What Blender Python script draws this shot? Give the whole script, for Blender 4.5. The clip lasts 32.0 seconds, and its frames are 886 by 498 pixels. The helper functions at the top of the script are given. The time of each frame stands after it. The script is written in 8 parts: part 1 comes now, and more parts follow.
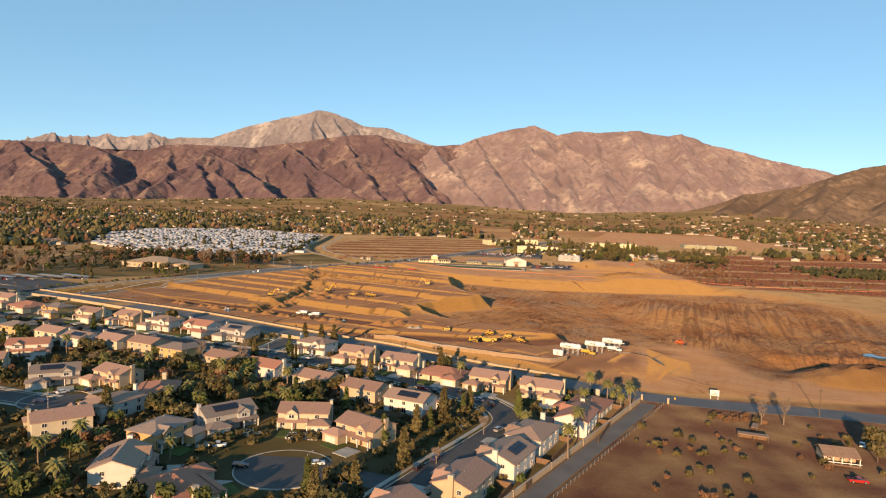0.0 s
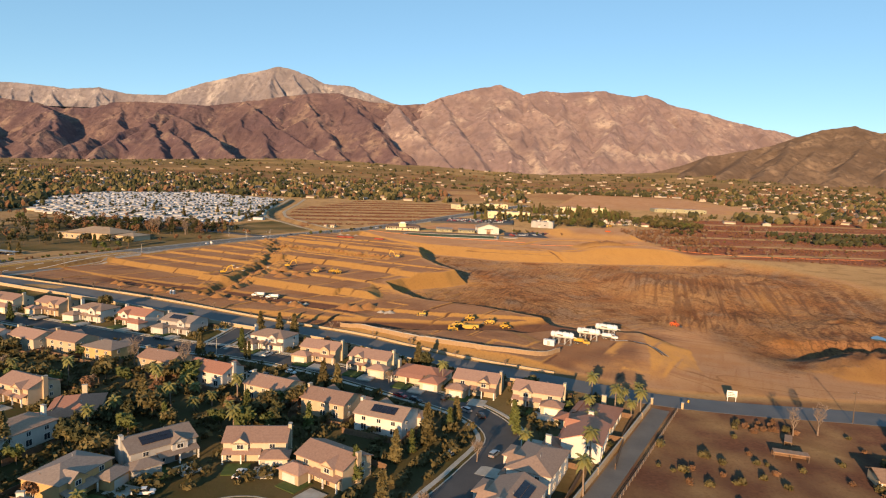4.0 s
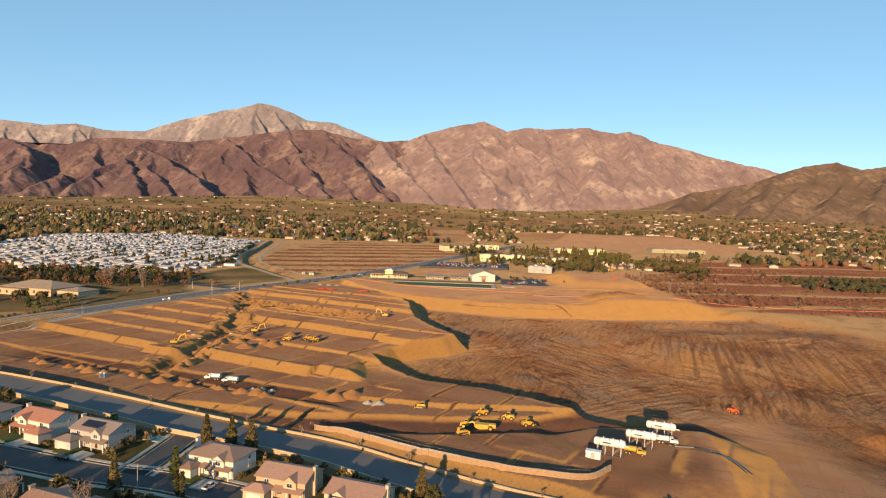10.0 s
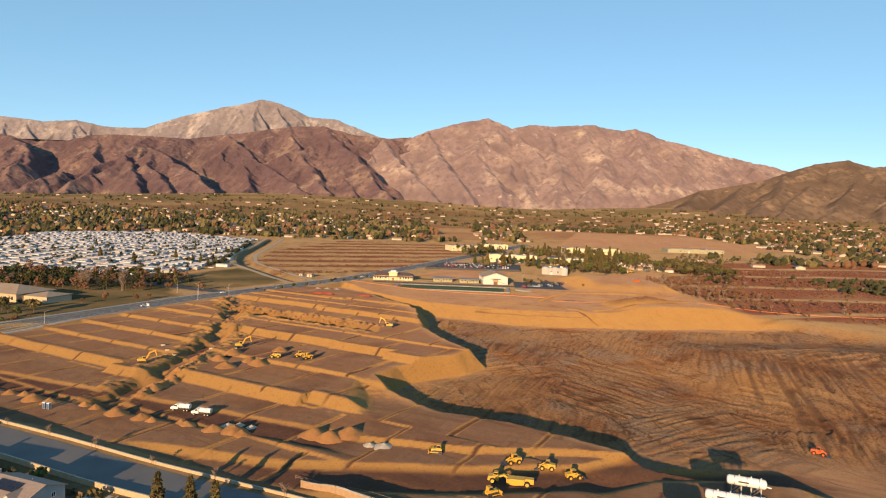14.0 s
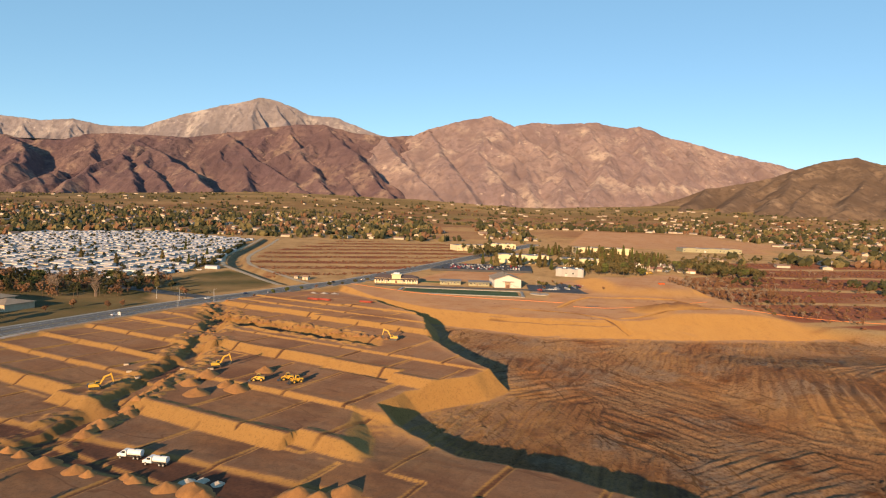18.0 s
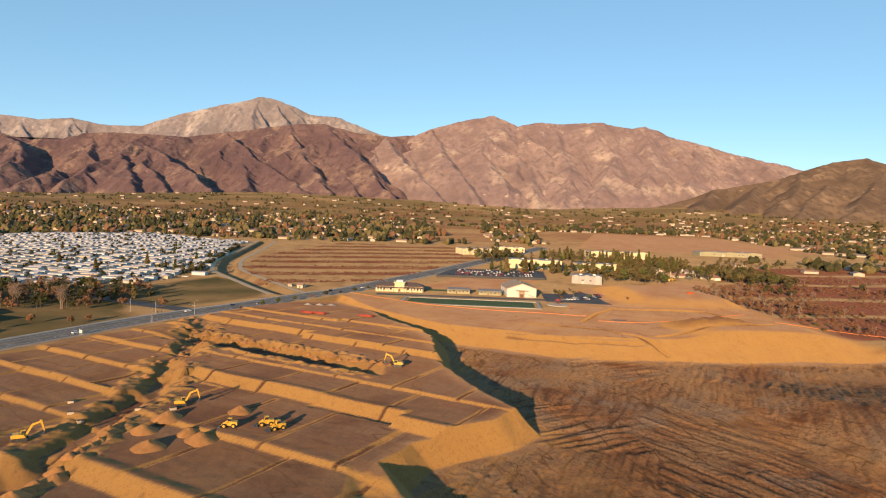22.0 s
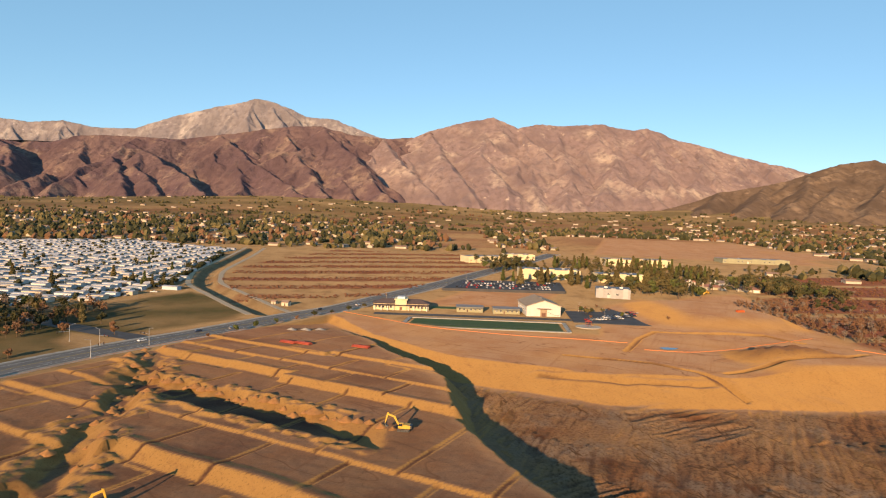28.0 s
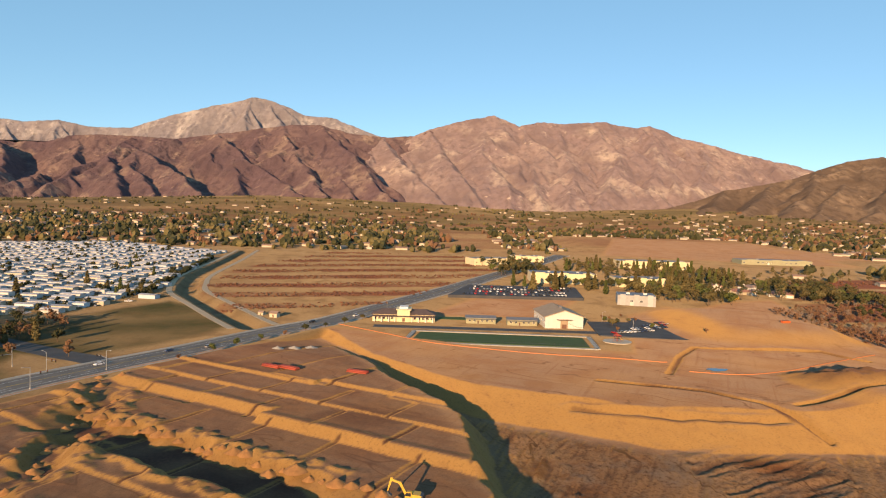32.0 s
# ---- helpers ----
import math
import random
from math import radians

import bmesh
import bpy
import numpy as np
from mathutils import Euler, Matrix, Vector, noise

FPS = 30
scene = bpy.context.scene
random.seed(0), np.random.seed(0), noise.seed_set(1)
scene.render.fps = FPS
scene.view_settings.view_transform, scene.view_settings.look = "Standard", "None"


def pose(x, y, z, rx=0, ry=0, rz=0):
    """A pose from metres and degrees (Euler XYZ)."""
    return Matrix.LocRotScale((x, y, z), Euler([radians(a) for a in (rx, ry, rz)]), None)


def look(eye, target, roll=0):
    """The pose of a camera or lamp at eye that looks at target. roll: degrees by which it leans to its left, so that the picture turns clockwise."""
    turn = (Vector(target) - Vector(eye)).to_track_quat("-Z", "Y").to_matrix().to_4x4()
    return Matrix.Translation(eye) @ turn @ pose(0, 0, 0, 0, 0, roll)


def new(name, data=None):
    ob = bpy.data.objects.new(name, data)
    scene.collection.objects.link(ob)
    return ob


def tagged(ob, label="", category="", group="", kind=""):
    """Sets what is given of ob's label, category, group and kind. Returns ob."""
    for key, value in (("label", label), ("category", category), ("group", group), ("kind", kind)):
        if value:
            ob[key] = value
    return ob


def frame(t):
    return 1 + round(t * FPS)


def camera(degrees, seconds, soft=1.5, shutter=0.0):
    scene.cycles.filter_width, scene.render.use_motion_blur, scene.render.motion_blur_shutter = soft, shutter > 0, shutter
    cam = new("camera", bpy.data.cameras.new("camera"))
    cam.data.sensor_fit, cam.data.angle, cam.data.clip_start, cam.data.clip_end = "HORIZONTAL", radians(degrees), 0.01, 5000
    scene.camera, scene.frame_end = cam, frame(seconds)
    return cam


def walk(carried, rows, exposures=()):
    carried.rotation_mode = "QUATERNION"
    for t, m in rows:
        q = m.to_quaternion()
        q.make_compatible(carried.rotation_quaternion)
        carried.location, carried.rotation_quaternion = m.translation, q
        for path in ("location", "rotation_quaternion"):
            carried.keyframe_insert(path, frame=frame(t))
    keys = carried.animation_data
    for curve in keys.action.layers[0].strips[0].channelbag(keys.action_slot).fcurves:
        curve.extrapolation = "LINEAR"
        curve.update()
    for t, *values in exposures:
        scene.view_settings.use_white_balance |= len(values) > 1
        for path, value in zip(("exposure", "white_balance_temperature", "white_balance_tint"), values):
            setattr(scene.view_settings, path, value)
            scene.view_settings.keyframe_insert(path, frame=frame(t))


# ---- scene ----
cam = camera(70.0, 32.0, 1.15)
PATH = [
    (0, (3.571, 13.876, 64.89), (3.483, 15.872, 64.786), 2.0),
    (0.5, (2.436, 19.311, 65.472), (2.345, 21.306, 65.366), 2.1),
    (1, (1.634, 24.832, 66.102), (1.562, 26.826, 65.975), 2.1),
    (1.5, (0.421, 30.414, 66.655), (0.447, 32.407, 66.492), 2.3),
    (2, (-0.77, 36.097, 67.387), (-0.727, 38.086, 67.187), 2.3),
    (2.5, (-1.685, 41.73, 68.197), (-1.644, 43.717, 67.977), 2.2),
    (3, (-2.502, 47.157, 68.952), (-2.466, 49.144, 68.729), 2.1),
    (3.5, (-3.417, 52.577, 69.638), (-3.386, 54.564, 69.415), 2.1),
    (5.5, (-6.531, 75.927, 72.98), (-6.499, 77.914, 72.753), 1.9),
    (6, (-6.973, 82.243, 73.536), (-6.921, 84.229, 73.311), 1.9),
    (6.5, (-7.544, 88.659, 74.058), (-7.47, 90.645, 73.834), 1.9),
    (7, (-8.165, 95.208, 74.657), (-8.087, 97.193, 74.434), 1.8),
    (7.5, (-8.977, 101.716, 75.339), (-8.898, 103.703, 75.121), 1.8),
    (8, (-9.941, 107.947, 76.08), (-9.859, 109.936, 75.888), 1.9),
    (8.5, (-10.878, 114.059, 76.914), (-10.793, 116.052, 76.76), 1.9),
    (9, (-11.686, 120.394, 77.576), (-11.603, 122.388, 77.452), 2.0),
    (9.5, (-12.516, 126.792, 78.027), (-12.433, 128.787, 77.916), 2.0),
    (10, (-12.929, 133.559, 78.424), (-12.849, 135.554, 78.313), 1.9),
    (10.5, (-13.26, 140.748, 78.517), (-13.181, 142.743, 78.404), 1.9),
    (11, (-13.762, 147.912, 78.349), (-13.685, 149.908, 78.235), 1.8),
    (11.5, (-14.309, 154.966, 78.025), (-14.234, 156.961, 77.91), 1.8),
    (12, (-14.933, 162.109, 77.754), (-14.859, 164.104, 77.639), 1.8),
    (12.5, (-15.583, 169.197, 77.541), (-15.509, 171.192, 77.425), 1.8),
    (13, (-16.215, 176.411, 77.424), (-16.142, 178.407, 77.308), 1.9),
    (13.5, (-16.712, 183.43, 77.336), (-16.639, 185.425, 77.22), 1.9),
    (14, (-17.301, 190.272, 77.167), (-17.229, 192.267, 77.05), 2.0),
    (14.5, (-18.06, 197.331, 76.888), (-17.989, 199.327, 76.771), 2.0),
    (16.5, (-20.846, 226.408, 74.737), (-20.775, 228.404, 74.62), 2.0),
    (17, (-21.455, 233.317, 74.531), (-21.384, 235.313, 74.413), 2.0),
    (17.5, (-21.755, 240.08, 74.445), (-21.685, 242.076, 74.327), 2.0),
    (18, (-22.143, 246.573, 74.439), (-22.073, 248.568, 74.32), 1.9),
    (18.5, (-22.503, 253.071, 74.558), (-22.432, 255.067, 74.44), 1.9),
    (19, (-22.92, 259.673, 74.79), (-22.851, 261.668, 74.673), 1.9),
    (19.5, (-23.484, 266.443, 75.013), (-23.415, 268.438, 74.896), 1.9),
    (20, (-24.079, 273.486, 75.191), (-24.01, 275.482, 75.075), 2.0),
    (20.5, (-24.553, 281.007, 75.428), (-24.485, 283.002, 75.311), 2.0),
    (21, (-24.956, 288.45, 75.534), (-24.889, 290.445, 75.417), 2.1),
    (21.5, (-25.469, 295.589, 75.536), (-25.403, 297.584, 75.419), 2.0),
    (22, (-26.059, 302.397, 75.471), (-25.994, 304.392, 75.354), 2.0),
    (22.5, (-26.488, 309.126, 75.426), (-26.423, 311.121, 75.309), 2.0),
    (23, (-26.885, 315.959, 75.452), (-26.819, 317.955, 75.334), 1.9),
    (23.5, (-27.464, 323.07, 75.596), (-27.395, 325.065, 75.48), 1.9),
    (24, (-28.027, 330.263, 75.715), (-27.956, 332.259, 75.6), 1.9),
    (24.5, (-28.616, 337.399, 75.846), (-28.541, 339.394, 75.731), 1.8),
    (25, (-29.184, 344.403, 75.943), (-29.109, 346.399, 75.829), 1.8),
    (25.5, (-29.694, 351.24, 76.0), (-29.618, 353.235, 75.885), 1.6),
    (27.5, (-31.639, 378.788, 76.621), (-31.566, 380.783, 76.513), 1.6),
    (28, (-32.197, 385.418, 76.507), (-32.125, 387.414, 76.401), 1.9),
    (28.5, (-32.668, 391.928, 76.349), (-32.597, 393.924, 76.242), 1.7),
    (29, (-33.143, 398.375, 76.195), (-33.073, 400.371, 76.088), 1.7),
    (29.5, (-33.718, 404.989, 76.084), (-33.648, 406.984, 75.976), 1.7),
    (30, (-34.514, 411.944, 76.089), (-34.445, 413.94, 75.982), 1.6),
    (30.5, (-35.521, 419.084, 76.204), (-35.453, 421.08, 76.095), 1.6),
    (31, (-35.953, 426.396, 76.361), (-35.884, 428.392, 76.252), 1.6),
    (31.5, (-35.919, 433.714, 76.501), (-35.848, 435.71, 76.391), 1.6),
    (32, (-35.888, 440.913, 76.625), (-35.815, 442.909, 76.517), 1.7),
]
walk(cam, [(t, look(eye, target, roll)) for t, eye, target, roll in PATH])

# ---- sky, sun, exposure ----
SUN_AZ, SUN_EL = 19.0, 11.2          # the light travels towards azimuth 19 degrees east of +y
world = bpy.data.worlds.new("sky")
scene.world = world
world.use_nodes = True
wn = world.node_tree
sky = wn.nodes.new("ShaderNodeTexSky")
sky.sky_type, sky.sun_disc = "NISHITA", False
sky.sun_elevation, sky.sun_rotation = radians(19), radians(180 + SUN_AZ)
sky.altitude, sky.air_density, sky.dust_density, sky.ozone_density = 1800, 1.0, 0.0, 1.6
clear = wn.nodes.new("ShaderNodeMix")          # clear winter air: a little greener blue than the model's
clear.data_type, clear.blend_type = "RGBA", "MULTIPLY"
clear.inputs[0].default_value, clear.inputs[7].default_value = 1.0, (0.95, 1.02, 1.04, 1)
wn.links.new(sky.outputs[0], clear.inputs[6])
even = wn.nodes.new("ShaderNodeMix")           # winter haze evens the sky out
even.data_type = "RGBA"
even.inputs[0].default_value, even.inputs[7].default_value = 0.42, (2.0, 4.25, 5.8, 1)
wn.links.new(clear.outputs[2], even.inputs[6])
wn.links.new(even.outputs[2], wn.nodes["Background"].inputs[0])
wn.nodes["Background"].inputs[1].default_value = 0.088
sun = new("sun", bpy.data.lights.new("sun", "SUN"))
sun.data.energy, sun.data.angle, sun.data.color = 5.0, radians(0.6), (1.0, 0.625, 0.32)
sun_way = Vector((math.sin(radians(SUN_AZ)) * math.cos(radians(SUN_EL)), math.cos(radians(SUN_AZ)) * math.cos(radians(SUN_EL)), -math.sin(radians(SUN_EL))))
sun.matrix_world = look((0, 0, 400), Vector((0, 0, 400)) + sun_way)
scene.view_settings.exposure = 0.75

# ---- materials ----
MATS = {}


def mat(name, base, other=None, scale=1.0, rough=0.85, metal=0.0, bump=0.0, detail=6.0, jitter=0.0, fine=None, spec=0.3):
    """A surface of one base colour, broken by noise at two scales, with relief; jitter varies it from object to object."""
    if name in MATS:
        return MATS[name]
    m = bpy.data.materials.new(name)
    m.use_nodes = True
    nt = m.node_tree
    b = nt.nodes["Principled BSDF"]
    b.inputs["Roughness"].default_value, b.inputs["Metallic"].default_value = rough, metal
    b.inputs["Specular IOR Level"].default_value = spec
    other = other or tuple(c * 0.7 for c in base)
    tc = nt.nodes.new("ShaderNodeTexCoord")
    n1, n2 = nt.nodes.new("ShaderNodeTexNoise"), nt.nodes.new("ShaderNodeTexNoise")
    n1.inputs["Scale"].default_value, n1.inputs["Detail"].default_value = scale, detail
    n2.inputs["Scale"].default_value, n2.inputs["Detail"].default_value = fine or scale * 7.3, 4
    for n in (n1, n2):
        nt.links.new(tc.outputs["Object"], n.inputs["Vector"])
    add = nt.nodes.new("ShaderNodeMath")
    add.operation = "MULTIPLY_ADD"
    add.inputs[1].default_value = 0.45
    nt.links.new(n2.outputs[0], add.inputs[0])
    nt.links.new(n1.outputs[0], add.inputs[2])
    ramp = nt.nodes.new("ShaderNodeValToRGB")
    ramp.color_ramp.elements[0].position, ramp.color_ramp.elements[1].position = 0.52, 0.92
    ramp.color_ramp.elements[0].color, ramp.color_ramp.elements[1].color = (*base, 1), (*other, 1)
    nt.links.new(add.outputs[0], ramp.inputs[0])
    out = ramp.outputs[0]
    if jitter:
        oi, hsv, mr = nt.nodes.new("ShaderNodeObjectInfo"), nt.nodes.new("ShaderNodeHueSaturation"), nt.nodes.new("ShaderNodeMapRange")
        mr.inputs["To Min"].default_value, mr.inputs["To Max"].default_value = 1 - jitter, 1 + jitter
        nt.links.new(oi.outputs["Random"], mr.inputs[0])
        nt.links.new(mr.outputs[0], hsv.inputs["Value"])
        nt.links.new(out, hsv.inputs["Color"])
        out = hsv.outputs[0]
    nt.links.new(out, b.inputs["Base Color"])
    if bump:
        bp = nt.nodes.new("ShaderNodeBump")
        bp.inputs["Strength"].default_value, bp.inputs["Distance"].default_value = 0.6, bump
        nt.links.new(add.outputs[0], bp.inputs["Height"])
        nt.links.new(bp.outputs[0], b.inputs["Normal"])
    MATS[name] = m
    return m


def mix_node(nt, fac, a, b):
    """Mixes two colours by a factor; each is a socket or a colour."""
    n = nt.nodes.new("ShaderNodeMix")
    n.data_type = "RGBA"
    for sock, v in ((n.inputs[0], fac), (n.inputs[6], a), (n.inputs[7], b)):
        if isinstance(v, bpy.types.NodeSocket):
            nt.links.new(v, sock)
        elif isinstance(v, tuple):
            sock.default_value = (*v, 1)
        else:
            sock.default_value = v
    return n.outputs[2]


def noise_node(nt, coord, scale, detail=6, lo=0.35, hi=0.65, stretch=(1, 1, 1), turn=0.0, rough=0.55):
    """A noise between 0 and 1, its contrast set by lo and hi."""
    mp, n, mr = nt.nodes.new("ShaderNodeMapping"), nt.nodes.new("ShaderNodeTexNoise"), nt.nodes.new("ShaderNodeMapRange")
    mp.vector_type = "TEXTURE"
    mp.inputs["Scale"].default_value, mp.inputs["Rotation"].default_value = [1 / k for k in stretch], (0, 0, turn)
    n.inputs["Scale"].default_value, n.inputs["Detail"].default_value, n.inputs["Roughness"].default_value = scale, detail, rough
    mr.inputs["From Min"].default_value, mr.inputs["From Max"].default_value = lo, hi
    nt.links.new(coord, mp.inputs[0])
    nt.links.new(mp.outputs[0], n.inputs["Vector"])
    nt.links.new(n.outputs[0], mr.inputs[0])
    return mr.outputs[0]


def line_node(nt, coord, scale, width, stretch, turn, detail=3):
    """Thin wandering lines, 1 on the line and 0 off it, drawn out along one direction."""
    mp, n = nt.nodes.new("ShaderNodeMapping"), nt.nodes.new("ShaderNodeTexNoise")
    off, mr = nt.nodes.new("ShaderNodeMath"), nt.nodes.new("ShaderNodeMapRange")
    mp.vector_type = "TEXTURE"
    mp.inputs["Scale"].default_value, mp.inputs["Rotation"].default_value = [1 / k for k in stretch], (0, 0, turn)
    n.inputs["Scale"].default_value, n.inputs["Detail"].default_value, n.inputs["Roughness"].default_value = scale, detail, 0.5
    off.operation, off.inputs[1].default_value = "SUBTRACT", 0.5
    pos = nt.nodes.new("ShaderNodeMath")
    pos.operation = "ABSOLUTE"
    mr.inputs["From Min"].default_value, mr.inputs["From Max"].default_value = width, width * 0.3
    nt.links.new(coord, mp.inputs[0])
    nt.links.new(mp.outputs[0], n.inputs["Vector"])
    nt.links.new(n.outputs[0], off.inputs[0])
    nt.links.new(off.outputs[0], pos.inputs[0])
    nt.links.new(pos.outputs[0], mr.inputs[0])
    return mr.outputs[0]


def times(nt, a, b):
    n = nt.nodes.new("ShaderNodeMath")
    n.operation = "MULTIPLY"
    for sock, v in zip(n.inputs, (a, b)):
        if isinstance(v, bpy.types.NodeSocket):
            nt.links.new(v, sock)
        else:
            sock.default_value = v
    return n.outputs[0]


def ground_material():
    """Soil of the site, lawn, brush and dry valley floor, by the zones of the sheet."""
    m = bpy.data.materials.new("soil")
    m.use_nodes = True
    nt = m.node_tree
    b = nt.nodes["Principled BSDF"]
    b.inputs["Roughness"].default_value, b.inputs["Specular IOR Level"].default_value, b.inputs["Diffuse Roughness"].default_value = 0.95, 0.1, 1.0
    co = nt.nodes.new("ShaderNodeTexCoord").outputs["Object"]
    at = nt.nodes.new("ShaderNodeAttribute")
    at.attribute_name = "zone"
    sep = nt.nodes.new("ShaderNodeSeparateColor")
    nt.links.new(at.outputs["Color"], sep.inputs[0])
    big, mid, small = noise_node(nt, co, 0.012), noise_node(nt, co, 0.09), noise_node(nt, co, 0.9, lo=0.3, hi=0.7)
    # dry valley: straw, olive and brown fields
    valley = mix_node(nt, big, (0.36, 0.262, 0.125), (0.44, 0.325, 0.155))
    valley = mix_node(nt, noise_node(nt, co, 0.05, lo=0.5, hi=0.62), valley, (0.29, 0.205, 0.095))
    valley = mix_node(nt, noise_node(nt, co, 0.6, lo=0.5, hi=0.75), valley, (0.29, 0.195, 0.085))
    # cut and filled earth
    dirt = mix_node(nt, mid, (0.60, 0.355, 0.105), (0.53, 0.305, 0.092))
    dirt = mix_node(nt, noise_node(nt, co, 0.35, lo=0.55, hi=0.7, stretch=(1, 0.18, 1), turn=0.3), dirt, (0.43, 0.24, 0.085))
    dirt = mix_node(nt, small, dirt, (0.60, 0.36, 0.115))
    # rolled pads: pale dried crust with wheel marks and damp stains, toned by slope to imitate low sun
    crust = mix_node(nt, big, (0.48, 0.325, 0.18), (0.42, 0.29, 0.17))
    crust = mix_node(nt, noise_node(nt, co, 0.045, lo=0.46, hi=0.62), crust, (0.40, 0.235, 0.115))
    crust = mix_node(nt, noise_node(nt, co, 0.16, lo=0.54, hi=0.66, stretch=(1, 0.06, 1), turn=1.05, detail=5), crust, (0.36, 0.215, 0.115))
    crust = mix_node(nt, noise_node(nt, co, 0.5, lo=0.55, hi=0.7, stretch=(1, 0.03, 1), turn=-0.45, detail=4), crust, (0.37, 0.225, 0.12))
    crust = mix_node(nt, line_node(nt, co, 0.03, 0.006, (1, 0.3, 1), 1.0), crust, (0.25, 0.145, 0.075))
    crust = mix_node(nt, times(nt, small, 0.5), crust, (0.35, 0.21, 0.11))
    # ripped bowl: dry grey clods over damp red soil
    ripped = mix_node(nt, noise_node(nt, co, 0.02, lo=0.42, hi=0.6), (0.58, 0.36, 0.17), (0.50, 0.25, 0.10))
    ripped = mix_node(nt, noise_node(nt, co, 0.035, lo=0.52, hi=0.62, detail=8), ripped, (0.47, 0.335, 0.205))
    ripped = mix_node(nt, noise_node(nt, co, 0.06, lo=0.55, hi=0.68, detail=8), ripped, (0.27, 0.118, 0.045))
    ripped = mix_node(nt, noise_node(nt, co, 0.7, lo=0.48, hi=0.66, detail=8, rough=0.7), ripped, (0.21, 0.112, 0.05))
    ripped = mix_node(nt, line_node(nt, co, 0.05, 0.008, (1, 0.18, 1), 0.35), ripped, (0.22, 0.12, 0.05))
    lawn = mix_node(nt, mid, (0.055, 0.066, 0.020), (0.105, 0.088, 0.032))
    lawn = mix_node(nt, noise_node(nt, co, 0.4, lo=0.5, hi=0.7), lawn, (0.08, 0.088, 0.024))
    brush = mix_node(nt, mid, (0.26, 0.10, 0.052), (0.20, 0.085, 0.046))
    brush = mix_node(nt, noise_node(nt, co, 0.5, lo=0.52, hi=0.68), brush, (0.12, 0.066, 0.036))
    col = mix_node(nt, sep.outputs[0], valley, dirt)
    col = mix_node(nt, sep.outputs[1], col, lawn)
    col = mix_node(nt, sep.outputs[2], col, brush)
    at4 = nt.nodes.new("ShaderNodeAttribute")
    at4.attribute_name = "crust"
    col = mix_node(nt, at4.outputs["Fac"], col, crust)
    at2 = nt.nodes.new("ShaderNodeAttribute")
    at2.attribute_name = "ripped"
    col = mix_node(nt, at2.outputs["Fac"], col, ripped)
    # dark tone: damp soil, painted trench and ditch shade, and toned-down flat pads
    at3 = nt.nodes.new("ShaderNodeAttribute")
    at3.attribute_name = "moist"
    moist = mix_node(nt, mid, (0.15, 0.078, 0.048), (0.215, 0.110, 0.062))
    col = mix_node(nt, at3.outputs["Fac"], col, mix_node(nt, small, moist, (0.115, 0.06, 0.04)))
    # clods and stones
    clods = times(nt, noise_node(nt, co, 1.3, lo=0.54, hi=0.64, detail=10, rough=0.72), 0.45)
    col = mix_node(nt, clods, col, (0.12, 0.072, 0.036))
    damp = nt.nodes.new("ShaderNodeMix")          # winter-damp soil, darker and greyer than dust
    damp.data_type, damp.blend_type = "RGBA", "MULTIPLY"
    damp.inputs[0].default_value, damp.inputs[7].default_value = 1.0, (0.472, 0.464, 0.52, 1)
    nt.links.new(col, damp.inputs[6])
    nt.links.new(damp.outputs[2], b.inputs["Base Color"])
    bp = nt.nodes.new("ShaderNodeBump")
    bp.inputs["Strength"].default_value, bp.inputs["Distance"].default_value = 0.5, 0.2
    nt.links.new(noise_node(nt, co, 0.8, detail=8, lo=0.0, hi=1.0, rough=0.7), bp.inputs["Height"])
    # clods thrown up in the ripped ground
    b2 = nt.nodes.new("ShaderNodeBump")
    b2.inputs["Strength"].default_value, b2.inputs["Distance"].default_value = 1.0, 0.9
    nt.links.new(times(nt, at2.outputs["Fac"], noise_node(nt, co, 0.55, detail=8, lo=0.2, hi=0.8, rough=0.75)), b2.inputs["Height"])
    nt.links.new(bp.outputs[0], b2.inputs["Normal"])
    nt.links.new(b2.outputs[0], b.inputs["Normal"])
    return m


def mountain_material(name, low, high, rock):
    m = bpy.data.materials.new(name)
    m.use_nodes = True
    nt = m.node_tree
    b = nt.nodes["Principled BSDF"]
    b.inputs["Roughness"].default_value, b.inputs["Specular IOR Level"].default_value, b.inputs["Diffuse Roughness"].default_value = 0.95, 0.05, 0.4
    co = nt.nodes.new("ShaderNodeTexCoord").outputs["Object"]
    col = mix_node(nt, noise_node(nt, co, 0.0025, lo=0.4, hi=0.6), low, high)
    col = mix_node(nt, noise_node(nt, co, 0.006, lo=0.52, hi=0.68, detail=9), col, rock)
    col = mix_node(nt, noise_node(nt, co, 0.03, lo=0.45, hi=0.7, detail=8), col, tuple(c * 0.72 for c in low))
    col = mix_node(nt, noise_node(nt, co, 0.018, lo=0.60, hi=0.70, detail=9, rough=0.65), col, tuple(min(c * 1.25, 0.6) for c in rock))
    col = mix_node(nt, noise_node(nt, co, 0.0045, lo=0.48, hi=0.66, detail=7), col, tuple(c * 0.8 for c in low))
    nt.links.new(col, b.inputs["Base Color"])
    bp = nt.nodes.new("ShaderNodeBump")
    bp.inputs["Strength"].default_value, bp.inputs["Distance"].default_value = 1.0, 12
    nt.links.new(noise_node(nt, co, 0.022, detail=10, lo=0.0, hi=1.0, rough=0.7), bp.inputs["Height"])
    nt.links.new(bp.outputs[0], b.inputs["Normal"])
    return m

